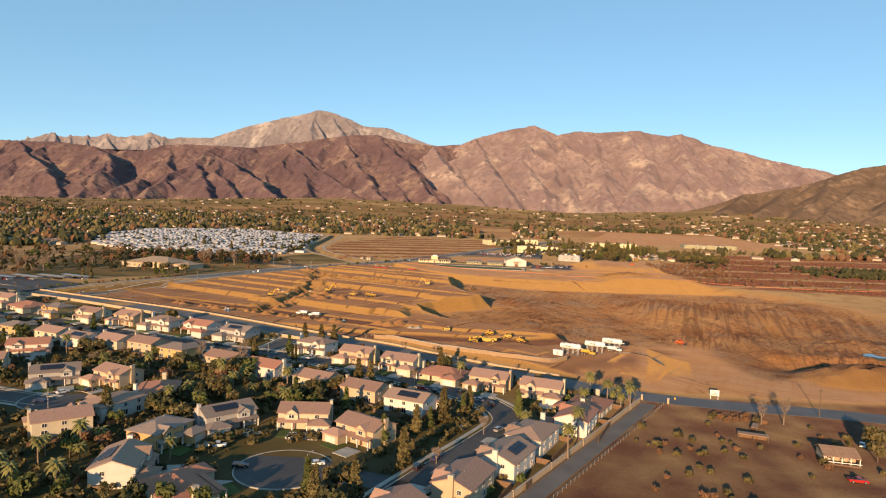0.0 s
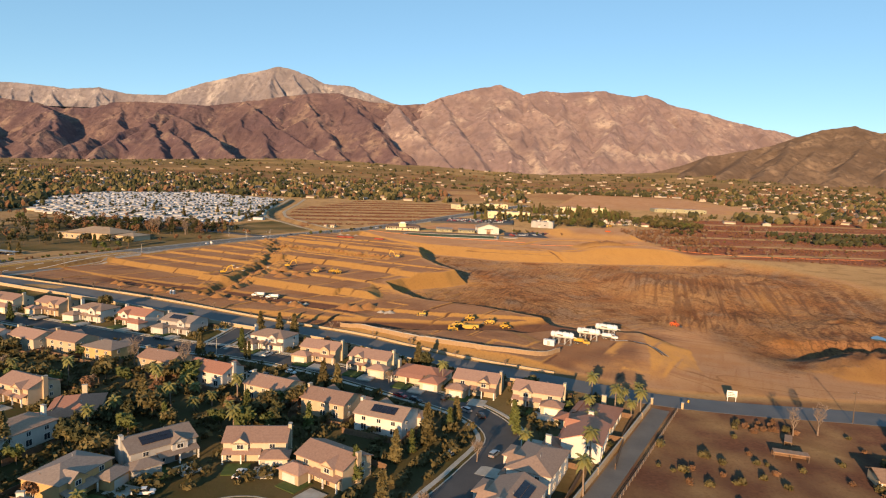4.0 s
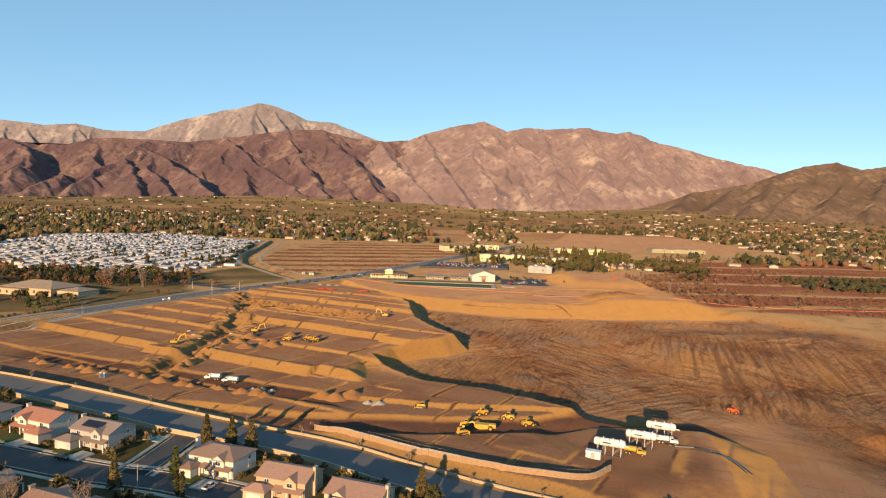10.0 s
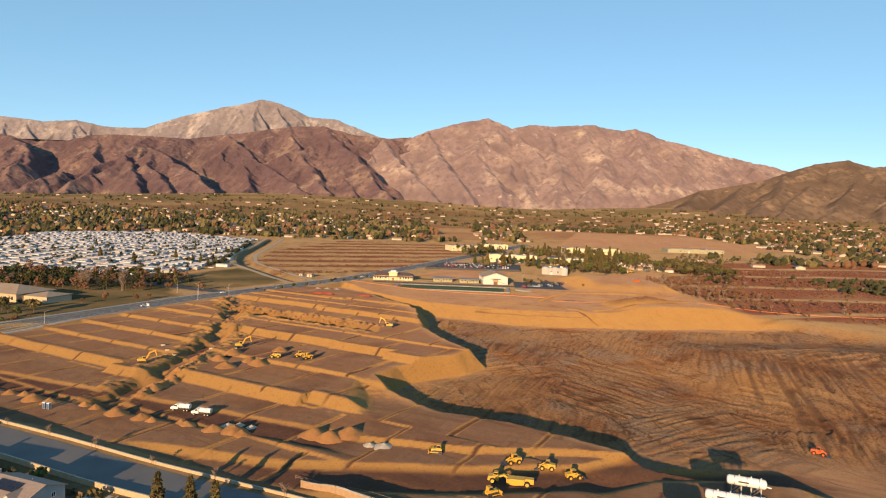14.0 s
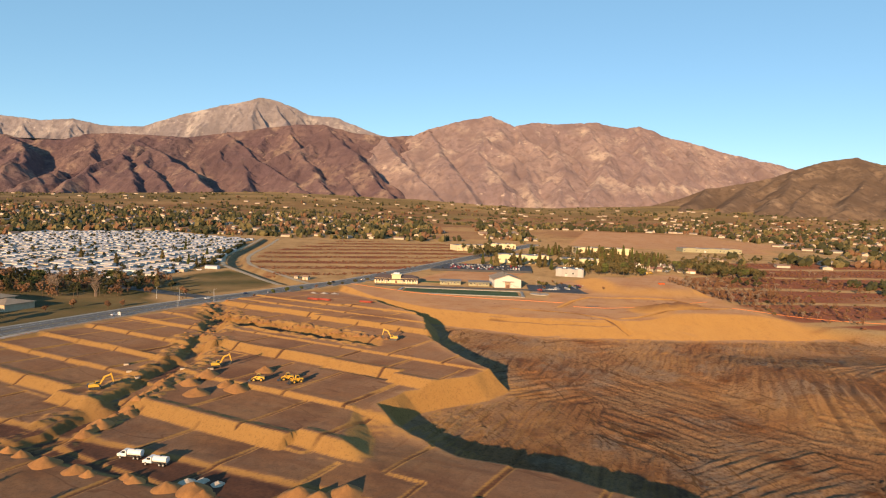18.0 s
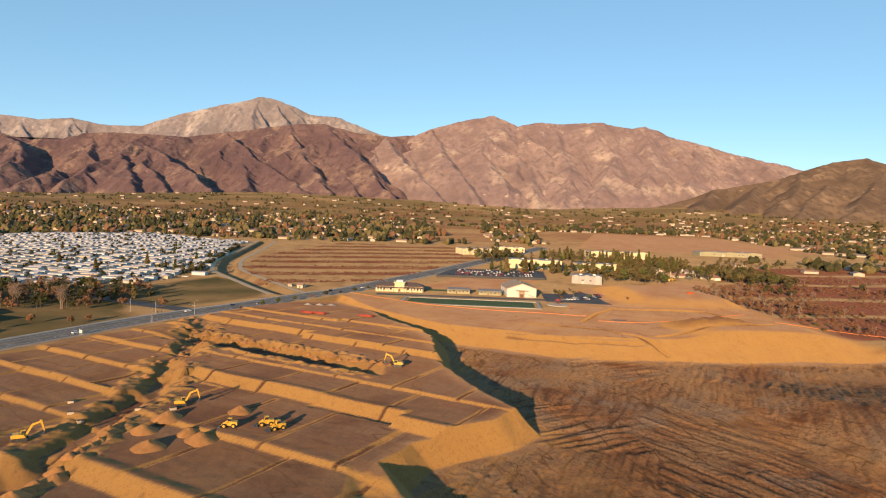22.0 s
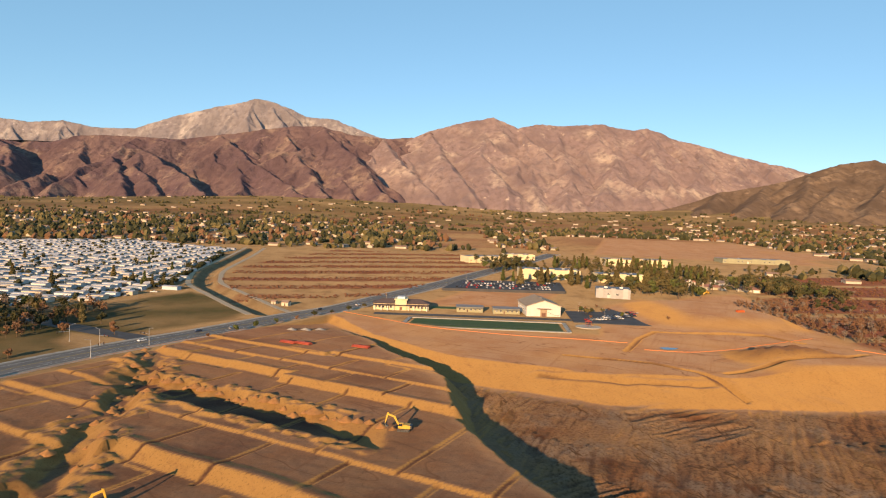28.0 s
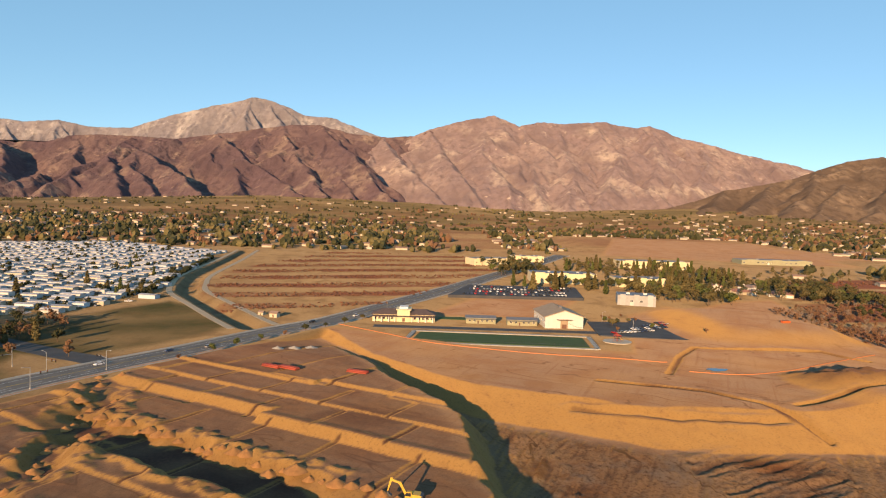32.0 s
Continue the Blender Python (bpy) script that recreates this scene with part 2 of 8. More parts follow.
# ---- relief ----
def hash2(i, j, seed):
    h = (i.astype(np.int64) * 374761393 + j.astype(np.int64) * 668265263 + seed * 974634777) & 0xFFFFFFFF
    h = ((h ^ (h >> 13)) * 1274126177) & 0xFFFFFFFF
    return ((h ^ (h >> 16)) & 0xFFFFFF) / 16777216.0


def vnoise(x, y, seed=0):
    """Smooth noise between -1 and 1 on arrays."""
    i, j = np.floor(x), np.floor(y)
    fx, fy = x - i, y - j
    out = 0
    for a in (0, 1):
        for b in (0, 1):
            ang = hash2(i + a, j + b, seed) * 2 * np.pi
            dx, dy = fx - a, fy - b
            wx, wy = 1 - np.abs(dx), 1 - np.abs(dy)
            out = out + (np.cos(ang) * dx + np.sin(ang) * dy) * (wx**3 * (wx * (wx * 6 - 15) + 10)) * (wy**3 * (wy * (wy * 6 - 15) + 10))
    return out * 1.4


def fbm(x, y, seed=0, octaves=4, gain=0.5):
    out, amp = 0, 1.0
    for k in range(octaves):
        out = out + amp * vnoise(x * 2**k + 17.3 * k, y * 2**k - 9.1 * k, seed + k)
        amp *= gain
    return out


def ridged(x, y, seed=0, octaves=4, gain=0.5):
    out, amp = 0, 1.0
    for k in range(octaves):
        out = out + amp * (1 - 2 * np.abs(vnoise(x * 2**k + 5.7 * k, y * 2**k + 3.3 * k, seed + k)))
        amp *= gain
    return out


def ramp(a, b, x):
    t = np.clip((x - a) / (b - a), 0, 1)
    return t * t * (3 - 2 * t)


# general rise of the land towards the mountains
LAND_Y = (-300, 150, 300, 380, 440, 520, 885, 1130, 1600, 2200, 3000, 3600, 4600)
LAND_Z = (-14, -13, -11.5, -8.5, -3.5, -1.5, 0, 7, 18, 36, 62, 80, 110)
# rim between the building pads (west) and the excavated bowl (east)
RIM_Y = (300, 330, 366, 385, 400, 410, 439, 451, 480, 495, 512, 530, 545, 584, 640, 675, 716, 780, 850, 880)
RIM_X = (84, 92, 104, 106, 66, 56, 23, -8, -30, -36, -28, 2, 13, -6, -17, -21, -42, -70, -102, -140)
# north toe of the bowl, under the long lit bench
TOE_X = (-140, -102, -60, -11, 53, 116, 180, 234, 300)
TOE_Y = (860, 838, 752, 697, 668, 666, 668, 672, 690)
# southern edge of the site
EDGE_X = (-400, -217, -160, -119, -83, -45, -20, 15, 58, 87, 160, 260)
EDGE_Y = (513, 442, 423, 405, 390, 375, 360, 337, 319, 303, 297, 300)
# steps between the pads, east and west of the haul trench: where along the slope, and how high
STEPS_EAST = ((322, 0.7), (361, 3.0), (399, 1.0), (441, 2.8), (474, 0.5), (534, 2.2), (556, 0.7), (578, 0.9))
STEPS_WEST = ((316, 0.6), (351, 2.6), (384, 1.0), (412, 1.3), (436, 1.3), (462, 1.2), (488, 1.0), (516, 0.9), (545, 0.8))


def land(x, y):
    """The fans of gravel that climb to the foot of the mountains."""
    return np.interp(y, LAND_Y, LAND_Z) + np.interp(x, (-3000, -1800, -800, 0, 500, 900, 1400, 3000), (2, 25, 66, 50, 26, 40, 66, 80)) * ramp(2500, 3650, y) + 3 * fbm(x * 0.004, y * 0.004, 91, 2) * ramp(2300, 2800, y)


def site_mask(x, y):
    road = -84 + (y - 886) * 0.575          # south-east side of the main road
    inside = ramp(-3, 3, y - np.interp(x, EDGE_X, EDGE_Y)) * ramp(2, 10, x - road)
    north = ramp(10, -10, y - np.interp(x, (-120, -60, 0, 90, 130, 180, 230, 300), (880, 842, 812, 800, 930, 980, 930, 730)))
    east = ramp(14, -14, x - np.interp(y, (300, 400, 560, 660, 700, 800, 900, 1000), (250, 300, 330, 300, 262, 252, 262, 270)) - 8 * vnoise(x * 0.02, y * 0.02, 3))
    return inside * north * east


def height(x, y):
    """Height of the land at arrays of places: the general rise, and the earthworks within the site."""
    base = land(x, y)
    base = base + 9 * ramp(1430, 1850, y) * ramp(2050, 1880, y) * ramp(230, 300, x) * ramp(780, 690, x)     # the cleared terrace beyond the warehouses
    m = site_mask(x, y)
    at = m > 0
    if at.any():
        base[at] = base[at] * (1 - m[at]) + earthworks(x[at], y[at]) * m[at]
    return base


FURROW_ANGLES = (19, 24, 28, 62, 15, -34, 22, 26)
# washed ditches on the bench and the bare knoll
DITCHES = (((52, 735), (63, 731), (96, 721), (113, 702), (122, 672)), ((30, 699), (67, 687), (112, 684)), ((92, 752), (112, 790), (134, 819), (168, 811), (207, 809), (222, 790)), ((126, 700), (165, 716), (205, 722), (240, 742)))


def line_distance(x, y, line):
    d = np.full(x.shape, 1e9)
    for (x0, y0), (x1, y1) in zip(line, line[1:]):
        t = np.clip(((x - x0) * (x1 - x0) + (y - y0) * (y1 - y0)) / ((x1 - x0) ** 2 + (y1 - y0) ** 2), 0, 1)
        d = np.minimum(d, np.hypot(x - x0 - t * (x1 - x0), y - y0 - t * (y1 - y0)))
    return d


def furrows(x, y):
    """Passes of ripper and blade: patches of parallel furrows, each patch driven in its own direction; about -1 to 1."""
    rs = random.Random(12)
    seeds = [(-20 + 62 * i + rs.uniform(-24, 24), 395 + 52 * j + rs.uniform(-20, 20), radians(rs.choice(FURROW_ANGLES)), rs.uniform(0.55, 1.1), rs.uniform(0.7, 1.3)) for i in range(6) for j in range(6)]
    wx, wy = x + 14 * fbm(x * 0.03, y * 0.03, 71, 3), y + 14 * fbm(x * 0.03, y * 0.03, 72, 3)
    best, ang, deep, wide = np.full(x.shape, 1e9), np.zeros(x.shape), np.zeros(x.shape), np.ones(x.shape)
    for sx, sy, a, dp, wd in seeds:
        d = np.hypot(wx - sx, wy - sy)
        near = d < best
        best = np.where(near, d, best)
        ang, deep, wide = np.where(near, a, ang), np.where(near, dp, deep), np.where(near, wd, wide)
    across, along = x * np.cos(ang) - y * np.sin(ang), x * np.sin(ang) + y * np.cos(ang)
    across = across + 2.5 * vnoise(along * 0.025, across * 0.03, 73)
    line = 0.8 - ridged(across * 0.23 * wide, along * 0.012, 74, 2, 0.6)
    return deep * (0.8 * line + 0.45 * vnoise(across * 0.3, along * 0.09, 75) + 0.3 * vnoise(x * 0.5, y * 0.5, 76))


def earthworks(x, y):
    wob = 5 * vnoise(x * 0.02, y * 0.02, 11) + 1.2 * vnoise(x * 0.12, y * 0.12, 12)
    v, w = 0.5 * x + 0.866 * y, 0.866 * x - 0.5 * y
    trench = np.interp(y, (430, 490, 567, 674, 760), (-150, -140, -136, -158, -176))
    side = ramp(-5, 5, x - trench)
    pads = np.zeros_like(x)
    for share, steps, seed in ((side, STEPS_EAST, 20), (1 - side, STEPS_WEST, 60)):
        h = np.full_like(x, -6.2)
        for k, (at, rise) in enumerate(steps):
            jog = 3.0 * np.sign(np.sin(w * 0.028 + k * 1.7)) * (k % 2) + 1.2 * vnoise(w * 0.03, v * 0.0 + k, seed + k)
            s = v - at - jog
            rise_here = rise * (np.maximum(ramp(-34, -48, x), ramp(452, 484, y + 0.3 * x)) if share is side and at < 400 else 1.0)
            # a bank, a raised lip, then the pad falls back gently
            h = h + 1.24 * rise_here * np.clip(s / (1.75 * rise), 0, 1) - 0.24 * rise_here * np.clip((s - 1.75 * rise - 1.5) / 4, 0, 1) - 0.35 * ramp(8, 30, s)
        # single lots along each row, a little apart in level, with a ditch between
        row = sum((v > at).astype(float) for at, _ in steps)
        lot = (w + 13.7 * row) / 31
        edge_ = np.abs(lot - np.round(lot)) * 31
        h = h + 0.55 * hash2(np.floor(lot), row, seed) - 0.35 * ramp(1.3, 0.4, edge_)
        pads = pads + share * h
    pads = pads + 1.5 * np.clip((y - np.interp(x, (-40, 0, 40, 60), (416, 406, 407, 404))) / 3, 0, 1) * ramp(-50, -34, x) * ramp(470, 430, y) 
    pads = pads - 7.5 * ramp(600, 700, v) - 0.6
    # utility trenches
    rag = 2.2 * fbm(x * 0.09, y * 0.09, 35, 3)
    t1 = np.abs(x - trench - wob * 0.5 + rag)
    open_1 = ramp(440, 470, y) * ramp(720, 680, y) * ramp(-0.45, -0.1, vnoise(x * 0.02, y * 0.025, 36))
    pads = pads - (2.6 * ramp(8, 3.0, t1) - 1.0 * np.exp(-((t1 - 12) / 3.5) ** 2) * (0.6 + fbm(x * 0.15, y * 0.15, 37, 3))) * open_1
    t2 = np.abs(v - 497 - 0.6 * wob + rag)
    pads = pads - (3.4 * ramp(12, 7, t2) - 1.1 * np.exp(-((t2 - 15) / 3) ** 2) * (0.5 + fbm(x * 0.15, y * 0.15, 38, 3))) * ramp(-180, -150, x) * ramp(-40, -54, x) * ramp(-0.6, -0.25, vnoise(x * 0.03, y * 0.03, 39))
    pads = pads - 0.9 * ramp(12, 7, np.abs(y + 0.42 * x - 395)) * ramp(-260, -220, x) * ramp(-30, -52, x)
    pads = pads + 0.10 * fbm(x * 0.25, y * 0.25, 31, 3)
    # bowl and bench
    rim = np.interp(y, RIM_Y, RIM_X) + 0.8 * wob
    low = np.interp(y, (290, 330, 400, 550, 640, 700), (-11.0, -11.5, -13.5, -10.8, -8.2, -7))
    hill = 9 * ramp(408, 560, y - 0.25 * (x - 180)) * ramp(128, 175, x + 0.15 * (y - 480) + wob) * ramp(640, 560, y)
    low = low + hill
    fx, fy = 0.945 * x - 0.326 * y, 0.326 * x + 0.945 * y
    furrow = 0.9 * furrows(x, y) + 0.3 * fbm(fx * 0.06, fy * 0.04, 44, 3)
    rip = ramp(2, 24, x - rim) * ramp(3, -12, y - np.interp(x, TOE_X, TOE_Y)) * np.maximum(ramp(400, 440, y), 0.4 * ramp(140, 170, x) * ramp(325, 345, y))
    low = low + furrow * rip
    gul = ramp(130, 160, x) * ramp(420, 450, y) * ramp(580, 540, y)
    low = low + 1.2 * gul * ridged(fx * 0.12, fy * 0.006, 47, 2)
    toe = np.interp(x, TOE_X, TOE_Y) + wob
    top = 0.2 + 0.5 * vnoise(x * 0.015, y * 0.02, 51)
    bench = np.clip((y - toe) / 30, 0, 1)
    low = low * (1 - bench) + top * bench
    for k, line in enumerate(DITCHES):
        d = line_distance(x + 0.5 * wob, y + 0.5 * wob, line)
        low = low - (1.7, 0.8, 1.3, 1.6)[k] * ramp(2.0, 0.7, d) + 0.22 * np.exp(-((d - 4.2) / 1.5) ** 2)
    low = low + 3.2 * np.exp(-(((x - 176) / 26) ** 4 + ((y - 738) / 15) ** 4)) * (1 + 0.5 * fbm(x * 0.09, y * 0.09, 65, 3))
    mound = 7.5 * np.exp(-(((x - 212) / 34) ** 4 + ((y - 340) / 15) ** 4)) + 4 * np.exp(-(((x - 250) / 30) ** 2 + ((y - 420) / 24) ** 2))
    cliff = 3.2 * np.clip((y - 383 - 0.4 * wob) / 5, 0, 1) * ramp(174, 186, x + 0.5 * wob) * ramp(470, 410, y) * (1 + 0.25 * ridged(x * 0.09, y * 0.02, 63, 2))
    low = low + cliff - 2.5 * np.exp(-(((x - 205) / 36) ** 4 + ((y - 370) / 10) ** 4))
    low = low + mound * (1 + 0.45 * fbm(x * 0.08, y * 0.08, 61, 3))
    knoll = 6 * np.exp(-(((x - 200) / 46) ** 4 + ((y - 720) / 26) ** 4)) + 9.0 * np.exp(-(((x - 208) / 52) ** 4 + ((y - 895) / 66) ** 4))
    low = low + knoll
    # the sandy shoulder below the tank pad runs out gently to the street and to the gate
    shoulder = ramp(28, 62, x) * (1 - ramp(2, 48, y - np.interp(x, EDGE_X, EDGE_Y)))
    pads = pads * (1 - shoulder) + (land(x, y) + 0.3) * shoulder
    east = np.clip((x - rim) / np.interp(y, (372, 400), (26, 9)), 0, 1)
    h = pads * (1 - east) + low * east
    # pad of the water tanks, with a lit bank down to the road
    tank = ramp(0, 12, 106 - x + 0.5 * (y - 385)) * ramp(45, 62, x + 0.4 * (y - 345)) * ramp(308, 352, y + 0.42 * (x - 60)) * ramp(400, 388, y)
    h = np.where(tank > 0, h * (1 - tank) + -8.4 * tank, h)
    # haul road along the north side of the tank pad
    haul = np.abs(y - np.interp(x, (-120, -60, 0, 40, 62, 110, 150), (402, 386, 384, 389, 400, 402, 396)))
    h = h - 1.6 * ramp(12, 6, haul) * ramp(-130, -100, x) * ramp(120, 80, x)
    return h


def tick(lo, hi, step):
    return np.arange(lo, hi, step)


def growing(start, stop, step, factor):
    out, v = [], start
    while v < stop:
        out.append(v)
        v += step
        step *= factor
    return np.array(out + [stop])


def grid_mesh(name, X, Y, Zv, smooth=True):
    ny, nx = X.shape
    idx = np.arange(nx * ny).reshape(ny, nx)
    quads = np.stack([idx[:-1, :-1], idx[:-1, 1:], idx[1:, 1:], idx[1:, :-1]], -1).reshape(-1, 4)
    me = bpy.data.meshes.new(name)
    me.vertices.add(nx * ny)
    me.vertices.foreach_set("co", np.stack([X, Y, Zv], -1).astype(np.float32).ravel())
    me.loops.add(quads.size)
    me.loops.foreach_set("vertex_index", quads.astype(np.int32).ravel())
    me.polygons.add(len(quads))
    me.polygons.foreach_set("loop_start", np.arange(0, quads.size, 4, dtype=np.int32))
    me.polygons.foreach_set("use_smooth", np.full(len(quads), smooth))
    me.update()
    return me


def in_poly(x, y, poly, soft=4.0):
    """1 inside a convex or plain polygon, fading over a few metres at its edge."""
    inside = np.zeros(x.shape, bool)
    near = np.full(x.shape, 1e9)
    for (x0, y0), (x1, y1) in zip(poly, poly[1:] + poly[:1]):
        cross = ((y0 > y) != (y1 > y)) & (x < (x1 - x0) * (y - y0) / (y1 - y0 + 1e-9) + x0)
        inside ^= cross
        t = np.clip(((x - x0) * (x1 - x0) + (y - y0) * (y1 - y0)) / ((x1 - x0) ** 2 + (y1 - y0) ** 2), 0, 1)
        near = np.minimum(near, np.hypot(x - x0 - t * (x1 - x0), y - y0 - t * (y1 - y0)))
    return np.clip(0.5 + np.where(inside, near, -near) / soft, 0, 1)


gx = np.concatenate([-growing(330, 7000, 3, 1.09)[::-1], tick(-327, -262, 2.5), tick(-260, 200, 0.85), tick(200, 262, 1.25), tick(264, 330, 2.5), growing(332, 7000, 3, 1.09)])
gy = np.concatenate([-growing(60, 900, 6, 1.2)[::-1], tick(-54, 280, 4), tick(280, 400, 1.1), tick(400, 770, 0.85), tick(770, 890, 1.4), growing(892, 5600, 2.5, 1.016)])
GX, GY = np.meshgrid(gx, gy)
GZ = height(GX, GY)
CHAN = ((-143, 855), (-165, 888), (-201, 942), (-236, 995), (-252, 1040), (-268, 1110), (-283, 1276), (-300, 1420))
d = np.full(GX.shape, 1e9)
for (x0, y0), (x1, y1) in zip(CHAN, CHAN[1:]):
    t = np.clip(((GX - x0) * (x1 - x0) + (GY - y0) * (y1 - y0)) / ((x1 - x0) ** 2 + (y1 - y0) ** 2), 0, 1)
    d = np.minimum(d, np.hypot(GX - x0 - t * (x1 - x0), GY - y0 - t * (y1 - y0)))
GZ = GZ - 4.0 * ramp(11, 4, d)
ground_me = grid_mesh("ground", GX, GY, GZ)
sm = site_mask(GX, GY)
GREEN = [((-480, 520), (-260, 438), (-130, 388), (-20, 338), (70, 292), (20, 188), (-20, 130), (-480, 130)), ((-300, 822), (-258, 765), (-202, 768), (-158, 844), (-185, 905), (-234, 950)), ((-420, 560), (-250, 600), (-215, 720), (-300, 850), (-520, 900)),
         ((300, 2150), (820, 2250), (1100, 2700), (420, 2800)), ((-800, 2500), (120, 2450), (250, 2750), (-600, 3000)), ((-80, 2020), (200, 2050), (180, 2200), (-120, 2180))]
BRUSH = [((262, 690), (900, 600), (1100, 1100), (700, 1300), (400, 1180), (300, 980), (262, 880)), ((-176, 905), (-60, 960), (60, 1220), (30, 1420), (-170, 1430), (-245, 1180), (-235, 1040))]
zone = np.zeros((*GX.shape, 4), np.float32)
zone[..., 3] = 1
zone[..., 0] = sm
CLEARED = [((274, 1500), (400, 1850), (690, 1790), (640, 1400)), ((-30, 915), (60, 915), (110, 1010), (20, 1010)), ((90, 800), (150, 830), (190, 960), (250, 1010), (300, 1030), (268, 820)), ((640, 1500), (820, 1560), (800, 1700), (690, 1700))]
for poly in CLEARED:
    zone[..., 0] = np.maximum(zone[..., 0], in_poly(GX, GY, list(poly), 8))
wig = 12 * vnoise(GX * 0.03, GY * 0.03, 77)
for poly in GREEN:
    zone[..., 1] = np.maximum(zone[..., 1], in_poly(GX + wig, GY + wig, list(poly), 10) * np.clip(0.8 + 0.5 * vnoise(GX * 0.012, GY * 0.02, 5), 0, 1) * np.where(GY > 1000, 0.55, 1))
for k, poly in enumerate(BRUSH):
    share = in_poly(GX + wig, GY + wig, list(poly), 14)
    if k == 0:   # red brush broken by bare lanes and clearings
        share = share * ramp(-0.95, -0.75, np.sin((GY - 0.1 * GX + 22 * vnoise(GX * 0.005, GY * 0.005, 28)) * 0.062)) * np.clip(1.0 + 0.6 * vnoise(GX * 0.008, GY * 0.02, 29), 0, 1)
    if k == 1:   # rows of cut brush with bare lanes between
        share = share * ramp(0.0, 0.3, np.sin((GY - 0.25 * GX + 14 * vnoise(GX * 0.006, GY * 0.006, 8)) * 0.105)) * np.clip(0.75 + vnoise(GX * 0.015, GY * 0.03, 6), 0, 1)
    zone[..., 2] = np.maximum(zone[..., 2], share)
zone[..., 1] = np.maximum(zone[..., 1], 0.62 * ramp(2050, 2500, GY) * np.clip(0.75 + 0.9 * fbm(GX * 0.002, GY * 0.005, 33, 3), 0, 1))
zone[..., 2] = np.maximum(zone[..., 2], 0.55 * ramp(1450, 1600, GY) * np.clip(0.6 + 1.2 * fbm(GX * 0.003, GY * 0.006, 34, 3), 0, 1) * ramp(3300, 2600, GY) * (1 - zone[..., 0]))
att = ground_me.attributes.new("zone", "FLOAT_COLOR", "POINT")
att.data.foreach_set("color", zone.ravel())
rip = ramp(4, 30, GX - np.interp(GY, RIM_Y, RIM_X)) * ramp(0, -14, GY - np.interp(GX, TOE_X, TOE_Y)) * sm * np.maximum(ramp(400, 440, GY), ramp(140, 170, GX) * ramp(325, 345, GY)) * np.clip(0.95 + 0.6 * vnoise(GX * 0.02, GY * 0.015, 9), 0, 1)
att = ground_me.attributes.new("ripped", "FLOAT", "POINT")
att.data.foreach_set("value", rip.astype(np.float32).ravel())
v_ = 0.5 * GX + 0.866 * GY
wob_ = 6 * vnoise(GX * 0.03, GY * 0.03, 15)
# trenches and haul roads: damp soil, with their shade painted into the tone
moist = ramp(14, 8, np.abs(v_ - 497 - 0.5 * wob_)) * ramp(-190, -160, GX) * ramp(-30, -46, GX) * ramp(500, 560, GY) * np.clip(0.8 + 0.5 * vnoise(GX * 0.06, GY * 0.06, 19), 0, 1)
moist = np.maximum(moist, ramp(14, 5, np.abs(GX - np.interp(GY, (430, 490, 567, 674, 760), (-148, -142, -138, -158, -176)) + wob_)) * ramp(430, 450, GY) * ramp(730, 690, GY) * np.clip(0.65 + 0.9 * vnoise(GX * 0.05, GY * 0.03, 16), 0, 1))
moist = np.maximum(moist, 0.97 * ramp(12, 7, np.abs(GY + 0.42 * GX - 395 + 0.4 * wob_)) * ramp(-260, -220, GX) * ramp(-30, -52, GX))
moist = np.maximum(moist, 0.9 * ramp(10, 6, np.abs(GY - np.interp(GX, (-120, -60, 0, 40, 62, 110, 150), (402, 386, 384, 389, 400, 402, 396)))) * ramp(-90, -60, GX) * ramp(140, 110, GX))
pad_ = ramp(0, -8, GX - np.interp(GY, RIM_Y, RIM_X)) * ramp(0, 6, GY - np.interp(GX, EDGE_X, EDGE_Y))
# slope mask: greys flats and keeps banks bright, low sun put into colour
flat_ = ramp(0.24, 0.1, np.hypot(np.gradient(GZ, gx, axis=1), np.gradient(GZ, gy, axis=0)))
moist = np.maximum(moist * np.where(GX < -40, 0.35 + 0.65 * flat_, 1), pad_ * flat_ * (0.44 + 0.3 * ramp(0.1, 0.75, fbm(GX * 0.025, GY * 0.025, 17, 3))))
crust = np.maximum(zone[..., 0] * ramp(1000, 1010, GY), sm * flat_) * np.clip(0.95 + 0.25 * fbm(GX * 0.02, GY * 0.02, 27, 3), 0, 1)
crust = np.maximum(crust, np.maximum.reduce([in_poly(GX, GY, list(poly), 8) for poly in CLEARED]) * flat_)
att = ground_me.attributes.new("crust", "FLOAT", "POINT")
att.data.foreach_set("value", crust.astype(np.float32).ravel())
w_ = 0.866 * GX - 0.5 * GY
for steps, near in ((STEPS_EAST, ramp(-150, -140, GX)), (STEPS_WEST, ramp(-140, -150, GX))):     # ditches between the lots
    row_ = sum((v_ > at).astype(float) for at, _ in steps)
    lot_ = (w_ + 13.7 * row_) / 31 + 0.02 * vnoise(GX * 0.1, GY * 0.1, 23)
    moist = np.maximum(moist, 0.95 * ramp(1.1, 0.4, np.abs(lot_ - np.round(lot_)) * 31) * pad_ * near * ramp(-0.3, 0.1, vnoise(GX * 0.03, GY * 0.03, 24)))
# darker streaks on the gullied hill
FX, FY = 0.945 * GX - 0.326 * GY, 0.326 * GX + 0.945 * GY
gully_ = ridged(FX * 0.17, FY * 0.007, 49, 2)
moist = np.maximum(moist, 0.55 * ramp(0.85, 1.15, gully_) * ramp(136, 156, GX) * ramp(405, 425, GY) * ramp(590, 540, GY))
# furrow bottoms darker than their ridges
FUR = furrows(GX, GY)
